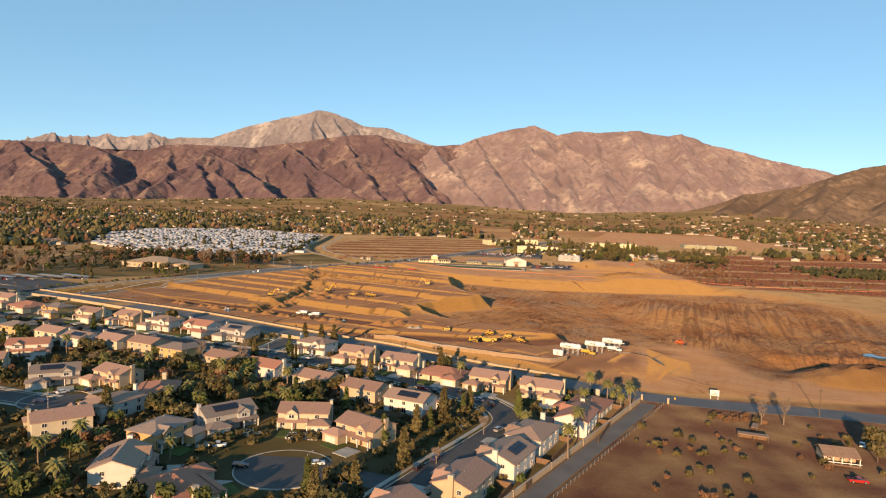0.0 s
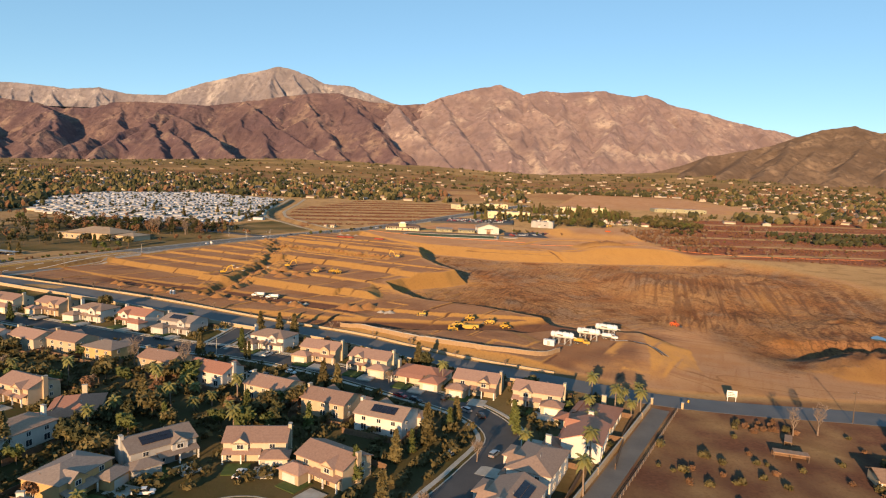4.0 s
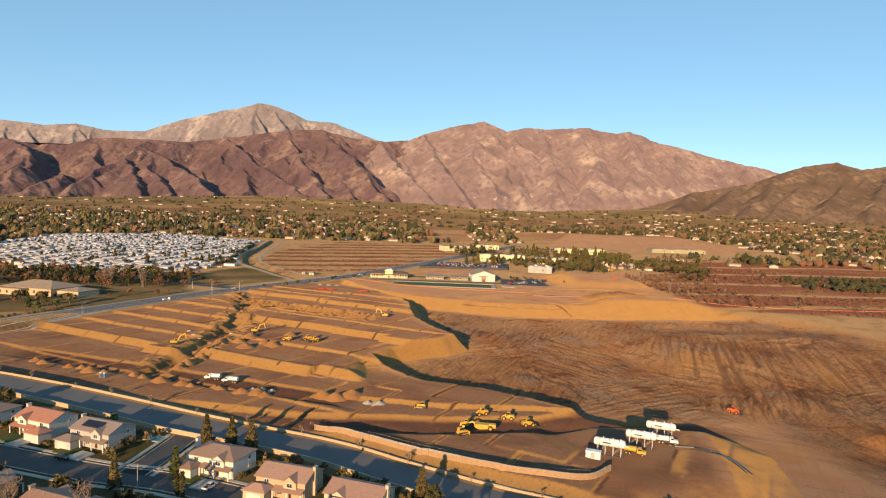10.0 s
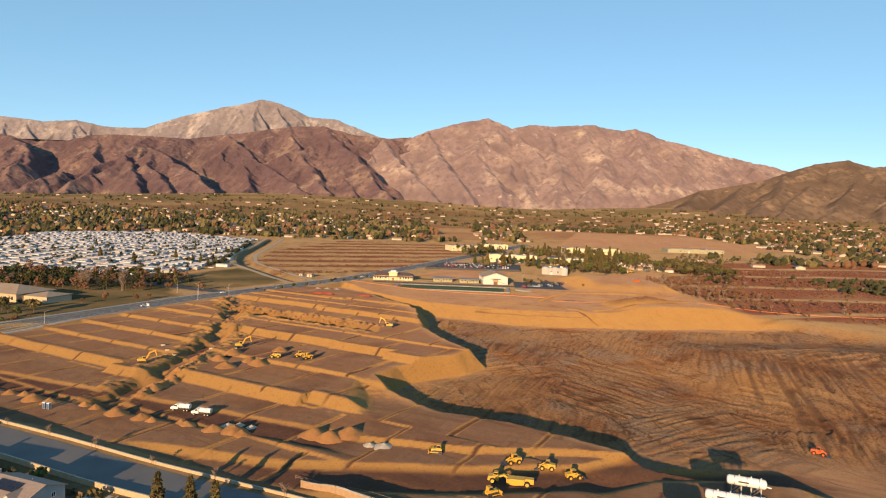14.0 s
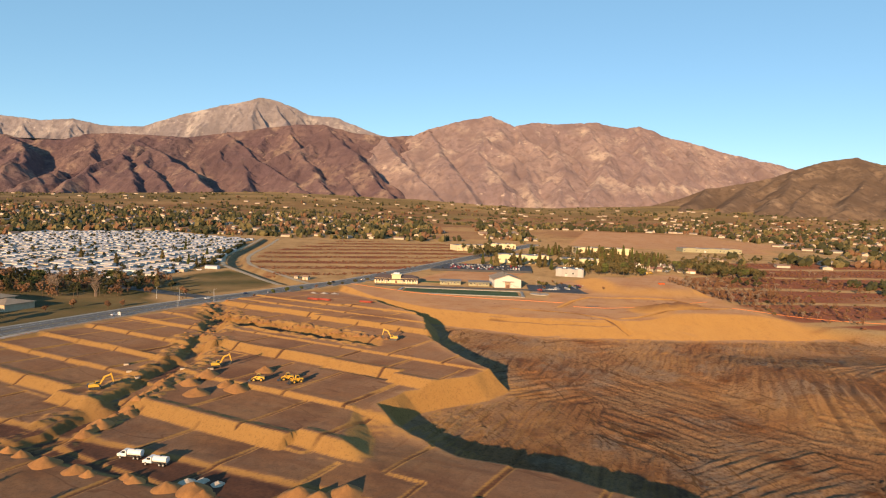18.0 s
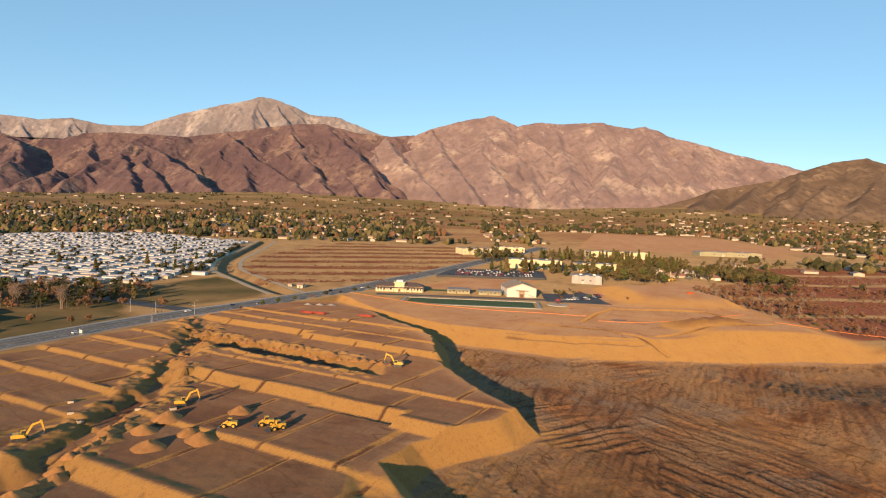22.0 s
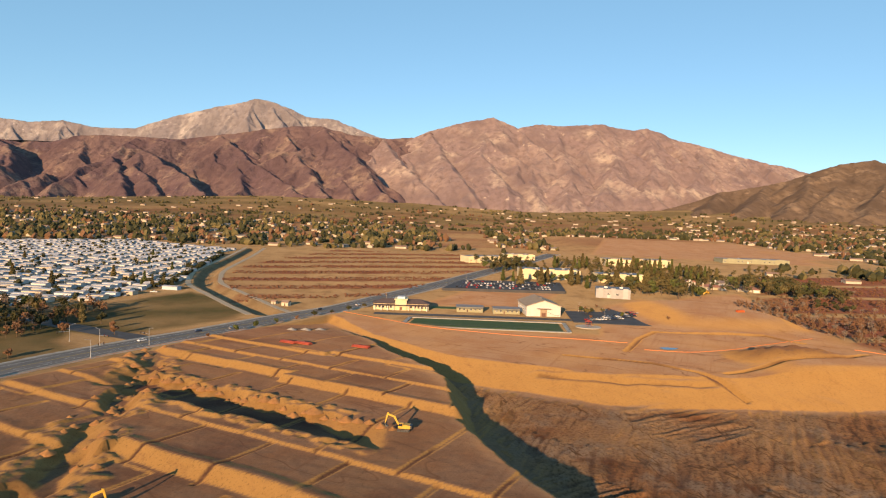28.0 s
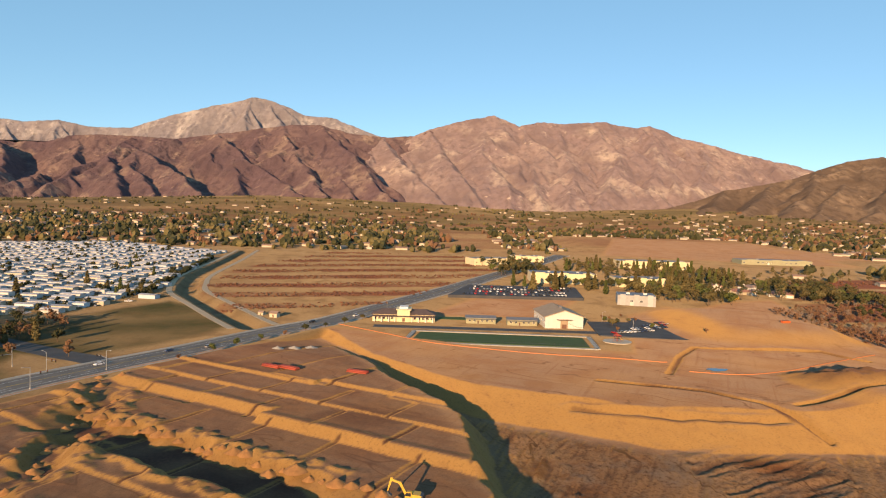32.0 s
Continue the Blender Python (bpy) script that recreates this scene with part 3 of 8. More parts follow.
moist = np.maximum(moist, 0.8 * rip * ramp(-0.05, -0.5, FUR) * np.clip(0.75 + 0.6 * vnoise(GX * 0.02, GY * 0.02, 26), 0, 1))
moist = np.maximum(moist, np.exp(-(((GX - 212) / 40) ** 4 + ((GY - 342) / 22) ** 4)) * np.clip(0.75 + 0.5 * vnoise(GX * 0.08, GY * 0.08, 18), 0, 1))
# ditch shade put into the colour along each line
for k, line in enumerate(DITCHES):
    moist = np.maximum(moist, (0.9, 0.6, 0.8, 0.8)[k] * ramp(1.9, 0.7, line_distance(GX + 0.4 * wob_, GY + 0.4 * wob_, line)) * np.clip(0.7 + 0.8 * vnoise(GX * 0.07, GY * 0.07, 62), 0, 1))
moist = np.maximum(moist, 0.8 * np.exp(-(((GX - 176) / 28) ** 4 + ((GY - 738) / 16) ** 4)))
moist = moist * sm
moist = np.maximum(moist, 0.98 * ramp(300, 290, GY) * ramp(-10, 10, GX - 0.55 * (GY - 150)) * np.clip(0.7 + 0.6 * fbm(GX * 0.05, GY * 0.05, 25, 3), 0, 1))
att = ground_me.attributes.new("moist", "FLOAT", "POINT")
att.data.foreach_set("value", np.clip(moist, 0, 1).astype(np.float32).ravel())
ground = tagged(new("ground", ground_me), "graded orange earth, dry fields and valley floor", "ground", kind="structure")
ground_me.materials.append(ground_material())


def hz(x, y):
    """Height of the ground sheet at one place."""
    i, j = int(np.searchsorted(gx, x)) - 1, int(np.searchsorted(gy, y)) - 1
    s, t = (x - gx[i]) / (gx[i + 1] - gx[i]), (y - gy[j]) / (gy[j + 1] - gy[j])
    return float((GZ[j, i] * (1 - s) + GZ[j, i + 1] * s) * (1 - t) + (GZ[j + 1, i] * (1 - s) + GZ[j + 1, i + 1] * s) * t)


# ---- mountains ----
def branch_out(ridges, base, rs, gap, share, fall, least):
    """Side ridges that leave each ridge on both sides, lean down towards the valley and sink to the base."""
    out = []
    for line in ridges:
        left = rs.uniform(0.3, 0.8) * gap
        side = rs.choice((-1, 1))
        for p, q in zip(line, line[1:]):
            dx, dy = q[0] - p[0], q[1] - p[1]
            L = math.hypot(dx, dy)
            if L < 1:
                continue
            while left < L:
                t = left / L
                x, y, z = (p[k] + (q[k] - p[k]) * t for k in range(3))
                up = z - base(x, y)
                if up > least:
                    nx, ny = -dy / L * side, dx / L * side
                    vx, vy = nx + 0.5 * dx / L + rs.uniform(-0.3, 0.3), ny + 0.5 * dy / L - 0.35 + rs.uniform(-0.3, 0.3)
                    n = math.hypot(vx, vy)
                    run = min(up * share, 460) * rs.uniform(0.7, 1.2)
                    vx, vy = vx / n * run, vy / n * run
                    drop = run * fall * rs.uniform(0.85, 1.1)
                    bend = rs.uniform(-0.22, 0.22) * run
                    mid = (x + vx * 0.5 - vy / run * bend, y + vy * 0.5 + vx / run * bend, z - drop * rs.uniform(0.42, 0.52) - 2)
                    out.append(((x, y, z - 2), mid, (x + vx, y + vy, z - drop)))
                side = -side
                left += gap * rs.uniform(0.6, 1.4)
            left -= L
    return out


def range_mesh(name, ridges, box, nx, ny, material, label, seed, slope=0.72, gaps=(150, 58), rough=1.0, floor_drop=40, branch_fall=0.52, least=0.0, canyon=()):
    """A mountain range built on its skeleton of ridges: every ridge sheds flanks to both sides, and the gullies lie where the flanks meet."""
    rs = random.Random(seed)
    x0, x1, y0, y1 = box
    X, Y = np.meshgrid(np.linspace(x0, x1, nx), np.linspace(y0, y1, ny))
    foot = np.maximum(land(X, Y) - floor_drop, least)
    base = lambda x, y: float(land(np.array([x]), np.array([y]))[0])
    first = branch_out(ridges, base, rs, gaps[0], 0.95, branch_fall, 50)
    second = branch_out(first, base, rs, gaps[1], 0.5, branch_fall * 1.1, 18)
    WX = X + 26 * fbm(X * 0.006, Y * 0.006, seed, 4) * rough
    WY = Y + 26 * fbm(X * 0.006, Y * 0.006, seed + 9, 4) * rough
    Zm = foot.copy()
    hx, hy = (x1 - x0) / (nx - 1), (y1 - y0) / (ny - 1)
    for rank, lines in enumerate((ridges, first, second)):
        k = slope * (1.0, 1.08, 1.25)[rank]
        for line in lines:
            for p, q in zip(line, line[1:]):
                reach = (max(p[2], q[2]) - 30) / k if rank < 2 else 110
                reach = max(60, min(reach, 1100 if rank == 0 else 420)) + 40
                i0, i1 = int((min(p[0], q[0]) - reach - x0) / hx), int((max(p[0], q[0]) + reach - x0) / hx) + 2
                j0, j1 = int((min(p[1], q[1]) - reach - y0) / hy), int((max(p[1], q[1]) + reach - y0) / hy) + 2
                i0, j0, i1, j1 = max(i0, 0), max(j0, 0), min(i1, nx), min(j1, ny)
                if i0 >= i1 or j0 >= j1:
                    continue
                wx, wy = WX[j0:j1, i0:i1] - p[0], WY[j0:j1, i0:i1] - p[1]
                dx, dy = q[0] - p[0], q[1] - p[1]
                t = np.clip((wx * dx + wy * dy) / (dx * dx + dy * dy + 1e-6), 0, 1)
                d = np.hypot(wx - t * dx, wy - t * dy)
                z = p[2] + (q[2] - p[2]) * t - k * d
                np.maximum(Zm[j0:j1, i0:i1], z, out=Zm[j0:j1, i0:i1])
    for p, q in zip(canyon, canyon[1:]):          # a deep side canyon
        dx, dy = q[0] - p[0], q[1] - p[1]
        t = np.clip(((WX - p[0]) * dx + (WY - p[1]) * dy) / (dx * dx + dy * dy), 0, 1)
        d = np.hypot(WX - p[0] - t * dx, WY - p[1] - t * dy)
        Zm = np.minimum(Zm, np.maximum(p[2] + (q[2] - p[2]) * t + np.clip(d - 25, 0, None) * 0.95, foot))
    for _ in range(2):           # weathered crests and gully floors
        Zm[1:-1, 1:-1] = 0.4 * Zm[1:-1, 1:-1] + 0.15 * (Zm[:-2, 1:-1] + Zm[2:, 1:-1] + Zm[1:-1, :-2] + Zm[1:-1, 2:])
    up = np.clip((Zm - foot) / 160, 0, 1)
    Zm = Zm + up * rough * (3.0 * ridged(X * 0.016, Y * 0.013, seed + 3, 3) + 1.8 * fbm(X * 0.04, Y * 0.04, seed + 4, 3))
    ob = tagged(new(name, grid_mesh(name, X, Y, Zm)), label, "mountain", kind="structure")
    ob.data.materials.append(material)
    return ob


# ridge lines, from the crest down each spur to the valley
BACK_CREST = (
    ((-3726, 4962, 630), (-3329, 4962, 674), (-3090, 4962, 667), (-2810, 4962, 638), (-2569, 4962, 656), (-2327, 4962, 616), (-2064, 4962, 618), (-1882, 4962, 691), (-1557, 4962, 777), (-1374, 4962, 818), (-1211, 4962, 861), (-1067, 4962, 830), (-880, 4962, 747), (-652, 4962, 732), (-484, 4962, 664), (-274, 4962, 598), (21, 4962, 509)),
)
BACK_SPURS_A = (
    ((-1210, 4960, 861), (-1138, 4890, 742), (-1151, 4820, 592)),
    ((-1373, 4960, 817), (-1372, 4890, 713), (-1270, 4820, 567)),
    ((-1556, 4960, 777), (-1593, 4890, 664), (-1548, 4820, 536)),
    ((-1881, 4960, 691), (-1793, 4840, 549)),
    ((-1066, 4960, 830), (-927, 4890, 710), (-791, 4820, 606)),
    ((-2568, 4960, 655), (-2425, 4840, 525)),
    ((-652, 4960, 731), (-573, 4850, 598)),
    ((-879, 4960, 747), (-843, 4840, 618)),
    ((-2929, 4960, 649), (-2817, 4840, 490)),
    ((-2326, 4960, 616), (-2233, 4850, 493)),
)
BACK_SPURS_B = ()
WEST_CREST = (
    ((-3703, 4480, 523), (-3319, 4488, 503), (-3003, 4495, 505), (-2793, 4502, 485), (-2580, 4510, 450), (-2366, 4518, 496), (-2077, 4525, 516), (-1860, 4532, 514), (-1603, 4540, 510), (-1345, 4548, 547), (-1086, 4555, 588), (-900, 4562, 619), (-693, 4570, 632), (-522, 4578, 583), (-293, 4585, 566), (-82, 4592, 586), (13, 4600, 622)),
)
WEST_SPURS_A = (
    ((-2745, 4430, 478), (-2453, 4212, 398), (-2224, 3995, 319), (-2142, 3778, 212), (-2140, 3560, 92)),
    ((-3290, 4450, 499), (-2928, 4150, 340), (-2585, 3850, 215), (-2345, 3550, 75)),
    ((-2464, 4230, 400), (-2408, 4007, 297), (-2387, 3783, 187), (-2268, 3560, 79)),
    ((-1855, 4480, 504), (-1891, 4245, 364), (-1943, 4010, 279), (-1929, 3775, 179), (-1902, 3540, 97)),
    ((-1870, 4200, 361), (-1673, 3880, 251), (-1485, 3560, 115)),
    ((-1581, 4480, 504), (-1704, 4250, 407), (-1476, 4020, 310), (-1279, 3790, 235), (-1110, 3560, 140)),
)
WEST_SPURS_B = (
    ((-1704, 4250, 407), (-1661, 4033, 311), (-1490, 3817, 222), (-1342, 3600, 127)),
    ((-1331, 4500, 542), (-1170, 4265, 453), (-969, 4030, 320), (-738, 3795, 211), (-616, 3560, 138)),
    ((-1180, 4300, 456), (-1094, 4060, 318), (-994, 3820, 216), (-956, 3580, 126)),
    ((-929, 4520, 605), (-789, 4200, 426), (-645, 3880, 289), (-514, 3560, 141)),
    ((-689, 4540, 628), (-512, 4207, 462), (-356, 3873, 325), (-189, 3540, 138)),
    ((-524, 4300, 471), (-508, 3935, 298), (-368, 3570, 147)),
)
MAIN_CREST = (
    ((-82, 4600, 587), (13, 4613, 627), (244, 4627, 700), (431, 4640, 740), (601, 4653, 671), (720, 4667, 712), (902, 4680, 706), (1192, 4693, 731), (1392, 4707, 697), (1496, 4720, 718), (1667, 4733, 659), (1859, 4747, 620), (2179, 4760, 552), (2566, 4773, 487), (2832, 4787, 403), (3188, 4800, 305)),
)
MAIN_SPURS_A = (
    ((-291, 4560, 563), (-197, 4227, 416), (-49, 3893, 263), (106, 3560, 113)),
    ((13, 4600, 626), (68, 4253, 446), (145, 3907, 320), (285, 3560, 107)),
    ((440, 4720, 752), (347, 4430, 584), (309, 4140, 428), (403, 3850, 278), (435, 3560, 95)),
    ((611, 4720, 680), (557, 4440, 538), (628, 4160, 407), (571, 3880, 253), (591, 3600, 112)),
    ((912, 4730, 713), (806, 4367, 521), (824, 4003, 352), (704, 3640, 156)),
)
MAIN_SPURS_B = (
    ((1205, 4740, 738), (1202, 4387, 538), (1071, 4033, 363), (884, 3680, 173)),
    ((1510, 4760, 724), (1478, 4420, 545), (1328, 4080, 375), (1122, 3740, 182)),
    ((1869, 4770, 623), (1724, 4315, 442), (1441, 3860, 219)),
    ((2189, 4780, 555), (1958, 4365, 380), (1647, 3950, 218)),
    ((2576, 4790, 488), (2257, 4420, 338), (1920, 4050, 223)),
)
EAST_CREST = (
    ((1175, 3700, 121), (1331, 3700, 170), (1549, 3700, 247), (1801, 3700, 290), (2020, 3700, 360), (2177, 3700, 413), (2368, 3700, 448), (2532, 3700, 411), (2788, 3700, 452), (3141, 3700, 512), (3474, 3700, 462)),
)
EAST_SPURS_A = (
    ((1549, 3700, 247), (1391, 3475, 178), (1213, 3250, 119)),
    ((1801, 3700, 290), (1615, 3450, 209), (1383, 3200, 125)),
    ((2020, 3700, 360), (1835, 3425, 251), (1561, 3150, 128)),
    ((2177, 3700, 413), (2058, 3500, 291), (1850, 3300, 205), (1680, 3100, 127)),
    ((2368, 3700, 448), (2308, 3493, 338), (2096, 3287, 227), (1879, 3080, 129)),
    ((2788, 3700, 452), (2420, 3380, 299), (2117, 3060, 137)),
    ((2532, 3700, 411), (2307, 3425, 282), (2102, 3150, 153)),
    ((3141, 3700, 512), (2712, 3375, 295), (2387, 3050, 142)),
)
EAST_SPURS_B = ()

# distance haze put into the mountains' base colours: mauve range, paler massif
range_mesh("backdrop_peak", (*BACK_CREST, *BACK_SPURS_A, *BACK_SPURS_B), (-3900, 400, 4580, 4988), 620, 105, mountain_material("far rock", (0.22, 0.195, 0.205), (0.265, 0.235, 0.235), (0.37, 0.335, 0.315)), "tall bare rocky peak catching low sun", 5, 1.35, (90, 40), 0.7, branch_fall=1.0, least=470)
range_mesh("backdrop_range", (*WEST_CREST, *WEST_SPURS_A, *WEST_SPURS_B), (-4100, 800, 3380, 4720), 800, 300, mountain_material("burnt slopes", (0.120, 0.080, 0.088), (0.168, 0.115, 0.108), (0.26, 0.19, 0.15)), "dry reddish brown mountain range with steep spurs", 31, 0.86, (190, 75), branch_fall=0.58,
           canyon=((-2420, 4380, 330), (-2260, 4150, 230), (-2190, 3900, 150), (-2230, 3700, 95), (-2260, 3560, 60)))
range_mesh("backdrop_massif", (*MAIN_CREST, *MAIN_SPURS_A, *MAIN_SPURS_B), (-700, 3400, 3400, 4900), 700, 300, mountain_material("granite slopes", (0.215, 0.158, 0.156), (0.265, 0.198, 0.182), (0.38, 0.305, 0.255)), "broad hazy brown massif with granite outcrops", 33, 0.80, (230, 95), 0.9, branch_fall=0.56)
range_mesh("backdrop_hill", (*EAST_CREST, *EAST_SPURS_A, *EAST_SPURS_B), (1000, 4600, 2950, 4050), 460, 170, mountain_material("scrub hill", (0.120, 0.086, 0.064), (0.165, 0.118, 0.083), (0.25, 0.18, 0.125)), "scrub covered dry hill at the valley's side", 57, 0.62, (150, 60), 0.8, 30, 0.42)

# ---- mesh building ----
class Shape:
    """Gathers vertices and faces of one part."""

    def __init__(self):
        self.v, self.f = [], []

    def add(self, verts, faces, m=None):
        n = len(self.v)
        self.v += [tuple(m @ Vector(p)) for p in verts] if m else [tuple(p) for p in verts]
        self.f += [tuple(n + i for i in f) for f in faces]
        return self

    def box(self, x0, y0, z0, x1, y1, z1, m=None):
        v = [(x, y, z) for z in (z0, z1) for x, y in ((x0, y0), (x1, y0), (x1, y1), (x0, y1))]
        return self.add(v, [(3, 2, 1, 0), (4, 5, 6, 7), (0, 1, 5, 4), (1, 2, 6, 5), (2, 3, 7, 6), (3, 0, 4, 7)], m)

    def prism(self, profile, a, b, axis="x", m=None):
        """A closed outline in the other two axes, drawn out from a to b along one axis."""
        put = {"x": lambda t, p: (t, p[0], p[1]), "y": lambda t, p: (p[0], t, p[1]), "z": lambda t, p: (p[0], p[1], t)}[axis]
        n = len(profile)
        v = [put(a, p) for p in profile] + [put(b, p) for p in profile]
        f = [tuple(range(n))[::-1], tuple(range(n, 2 * n))] + [(i, (i + 1) % n, n + (i + 1) % n, n + i) for i in range(n)]
        return self.add(v, f, m)

    def tube(self, p0, p1, r0, r1=None, n=8, caps=True):
        p0, p1, r1 = Vector(p0), Vector(p1), r0 if r1 is None else r1
        q = (p1 - p0).to_track_quat("Z", "Y")
        v = [p + q @ Vector((r * math.cos(2 * math.pi * k / n), r * math.sin(2 * math.pi * k / n), 0)) for p, r in ((p0, r0), (p1, r1)) for k in range(n)]
        f = [(k, (k + 1) % n, n + (k + 1) % n, n + k) for k in range(n)]
        return self.add(v, f + ([tuple(range(n))[::-1], tuple(range(n, 2 * n))] if caps else []))

    def dome(self, c, r, flat=1.0, n=12, rings=4):
        v = [(c[0] + r * math.cos(k * 2 * math.pi / n) * math.cos(j * math.pi / 2 / rings), c[1] + r * math.sin(k * 2 * math.pi / n) * math.cos(j * math.pi / 2 / rings),
              c[2] + r * flat * math.sin(j * math.pi / 2 / rings)) for j in range(rings) for k in range(n)] + [(c[0], c[1], c[2] + r * flat)]
        f = [(j * n + k, j * n + (k + 1) % n, (j + 1) * n + (k + 1) % n, (j + 1) * n + k) for j in range(rings - 1) for k in range(n)]
        return self.add(v, f + [((rings - 1) * n + k, (rings - 1) * n + (k + 1) % n, rings * n) for k in range(n)])

    def mesh(self, name, material, smooth=False):
        me = bpy.data.meshes.new(name)
        me.from_pydata(self.v, [], self.f)
        if smooth:
            me.polygons.foreach_set("use_smooth", [True] * len(me.polygons))
        me.materials.append(material)
        return me


def part(name, shape, material, parent, label="", smooth=False):
    ob = new(name, shape.mesh(name, material, smooth))
    ob.parent = parent
    return tagged(ob, label) if label else ob


def lone(name, shape, material, label, category, group="", kind="", smooth=False):
    return tagged(new(name, shape.mesh(name, material, smooth)), label, category, group, kind)


def thing(name, label, category, group=""):
    return tagged(new(name), label, category, group)


USED, FAMILY = set(), {}


def another(base, m):
    """A copy of a thing with its parts, sharing their meshes, at the pose m."""
    if base.name not in FAMILY:
        FAMILY[base.name] = [base, *base.children_recursive]
    made = {}
    for o in FAMILY[base.name]:
        c = made[o] = o.copy()
        scene.collection.objects.link(c)
        if o is not base:
            c.parent = made[o.parent]
    made[base].matrix_basis = m
    return made[base]


def place(base, x, y, rot=0.0, z=None, scale=1.0, label="", lift=0.0):
    """Sets a thing on the ground: the model itself the first time, a copy after that."""
    z = (hz(x, y) if z is None else z) + lift
    m = pose(x, y, z, 0, 0, rot)
    if base.name not in USED:
        USED.add(base.name)
        base.matrix_basis = m
        ob = base
    else:
        ob = another(base, m @ Matrix.Diagonal((scale, scale, scale, 1)))
    return tagged(ob, label) if label else ob


def smooth_line(pts, step=4.0):
    """Points every few metres along a rounded line through the given places."""
    P = [Vector(p) for p in pts]
    P = [2 * P[0] - P[1], *P, 2 * P[-1] - P[-2]]
    out = []
    for a, b, c, d in zip(P, P[1:], P[2:], P[3:]):
        n = max(2, int((c - b).length / step))
        for k in range(n):
            t = k / n
            out.append(0.5 * (2 * b + (c - a) * t + (2 * a - 5 * b + 4 * c - d) * t * t + (3 * b - a - 3 * c + d) * t**3))
    return out + [P[-2]]


def strip(line, off0, off1, lift, thick=0.6, shape=None):
    """A band that follows a line over the land, between two offsets to its right, with a flat top and sides."""
    shape = shape or Shape()
    n = len(line)
    d = [(line[min(i + 1, n - 1)] - line[max(i - 1, 0)]).normalized() for i in range(n)]
    a = np.array([(p.x + off0 * q.y, p.y - off0 * q.x) for p, q in zip(line, d)])
    b = np.array([(p.x + off1 * q.y, p.y - off1 * q.x) for p, q in zip(line, d)])
    za, zb = height(a[:, 0], a[:, 1]) + lift, height(b[:, 0], b[:, 1]) + lift
    v, f = [], []
    for i in range(n):
        v += [(*a[i], za[i]), (*b[i], zb[i]), (*b[i], zb[i] - thick), (*a[i], za[i] - thick)]
    for i in range(n - 1):
        for k in range(4):
            f.append((4 * i + k, 4 * i + (k + 1) % 4, 4 * i + 4 + (k + 1) % 4, 4 * i + 4 + k)[::-1])
    f += [(0, 1, 2, 3), (4 * n - 1, 4 * n - 2, 4 * n - 3, 4 * n - 4)]
    return shape.add(v, f)


def rnd(a, b):
    return random.uniform(a, b)


# ---- common surfaces ----
asphalt = mat("asphalt", (0.055, 0.055, 0.058), (0.085, 0.08, 0.078), 0.12, 0.9, bump=0.02, fine=3.0)
grey_asphalt = mat("grey asphalt", (0.098, 0.10, 0.105), (0.13, 0.13, 0.132), 0.1, 0.9, bump=0.02, fine=2.5)
worn_asphalt = mat("worn asphalt", (0.115, 0.105, 0.095), (0.17, 0.15, 0.13), 0.1, 0.9, bump=0.02, fine=2.0)
concrete = mat("concrete", (0.42, 0.39, 0.34), (0.30, 0.28, 0.24), 0.3, 0.9, bump=0.02)
white_line = mat("white line", (0.75, 0.74, 0.70), (0.5, 0.5, 0.47), 0.8, 0.8)
glass_dark = mat("dark glass", (0.02, 0.024, 0.03), (0.035, 0.04, 0.05), 0.5, 0.06, spec=0.6)
white_trim = mat("white trim", (0.76, 0.73, 0.68), (0.66, 0.63, 0.57), 0.7, 0.6)
bark = mat("bark", (0.16, 0.11, 0.075), (0.09, 0.065, 0.045), 3.0, 0.95, bump=0.05)
pale_bark = mat("pale bark", (0.27, 0.20, 0.15), (0.18, 0.135, 0.10), 3.0, 0.95, bump=0.03)
rubber = mat("rubber", (0.02, 0.02, 0.02), (0.035, 0.03, 0.028), 4.0, 0.9)
steel = mat("dark steel", (0.10, 0.10, 0.105), (0.06, 0.06, 0.06), 2.0, 0.5, 0.6)
galvanised = mat("galvanised steel", (0.45, 0.46, 0.47), (0.34, 0.35, 0.36), 2.0, 0.5, 0.7)

# ---- streets of the housing estate ----
ST_NORTH = smooth_line([(-420, 452), (-330, 420), (-262, 394), (-203, 371), (-125, 343), (-88, 334), (-48, 317), (-10, 292), (12, 274), (20, 252), (10, 228), (-4, 203), (-20, 172), (-40, 130)])
ST_EDGE = smooth_line([(-420, 508), (-300, 462), (-190, 421), (-145, 403), (-104, 385), (-48, 362), (-17, 343), (12, 326), (45, 311), (84, 293), (118, 285), (150, 281), (200, 272), (280, 262)])
ST_SIDE = smooth_line([(-104, 340), (-101, 354), (-98, 372)], 3)
ST_WEST = smooth_line([(-300, 300), (-240, 275), (-200, 259), (-172, 251), (-158, 248)])
LANE = smooth_line([(-4, 143), (24, 188), (55, 238), (82, 282)])


def street(name, line, half, label, kerb=True, walk_w=1.5, material=None):
    tagged(lone(name, strip(line, -half, half, 0.06), material or asphalt, label, "street"), kind="structure")
    if kerb:
        for s in (-1, 1):
            lone("kerb", strip(line, s * half, s * (half + 0.35), 0.2), concrete, "pale concrete kerb beside the street", "kerb", kind="structure")
            lone("pavement", strip(line, s * (half + 1.6), s * (half + 1.6 + walk_w), 0.14), concrete, "pale concrete pavement of the estate", "pavement", kind="structure")


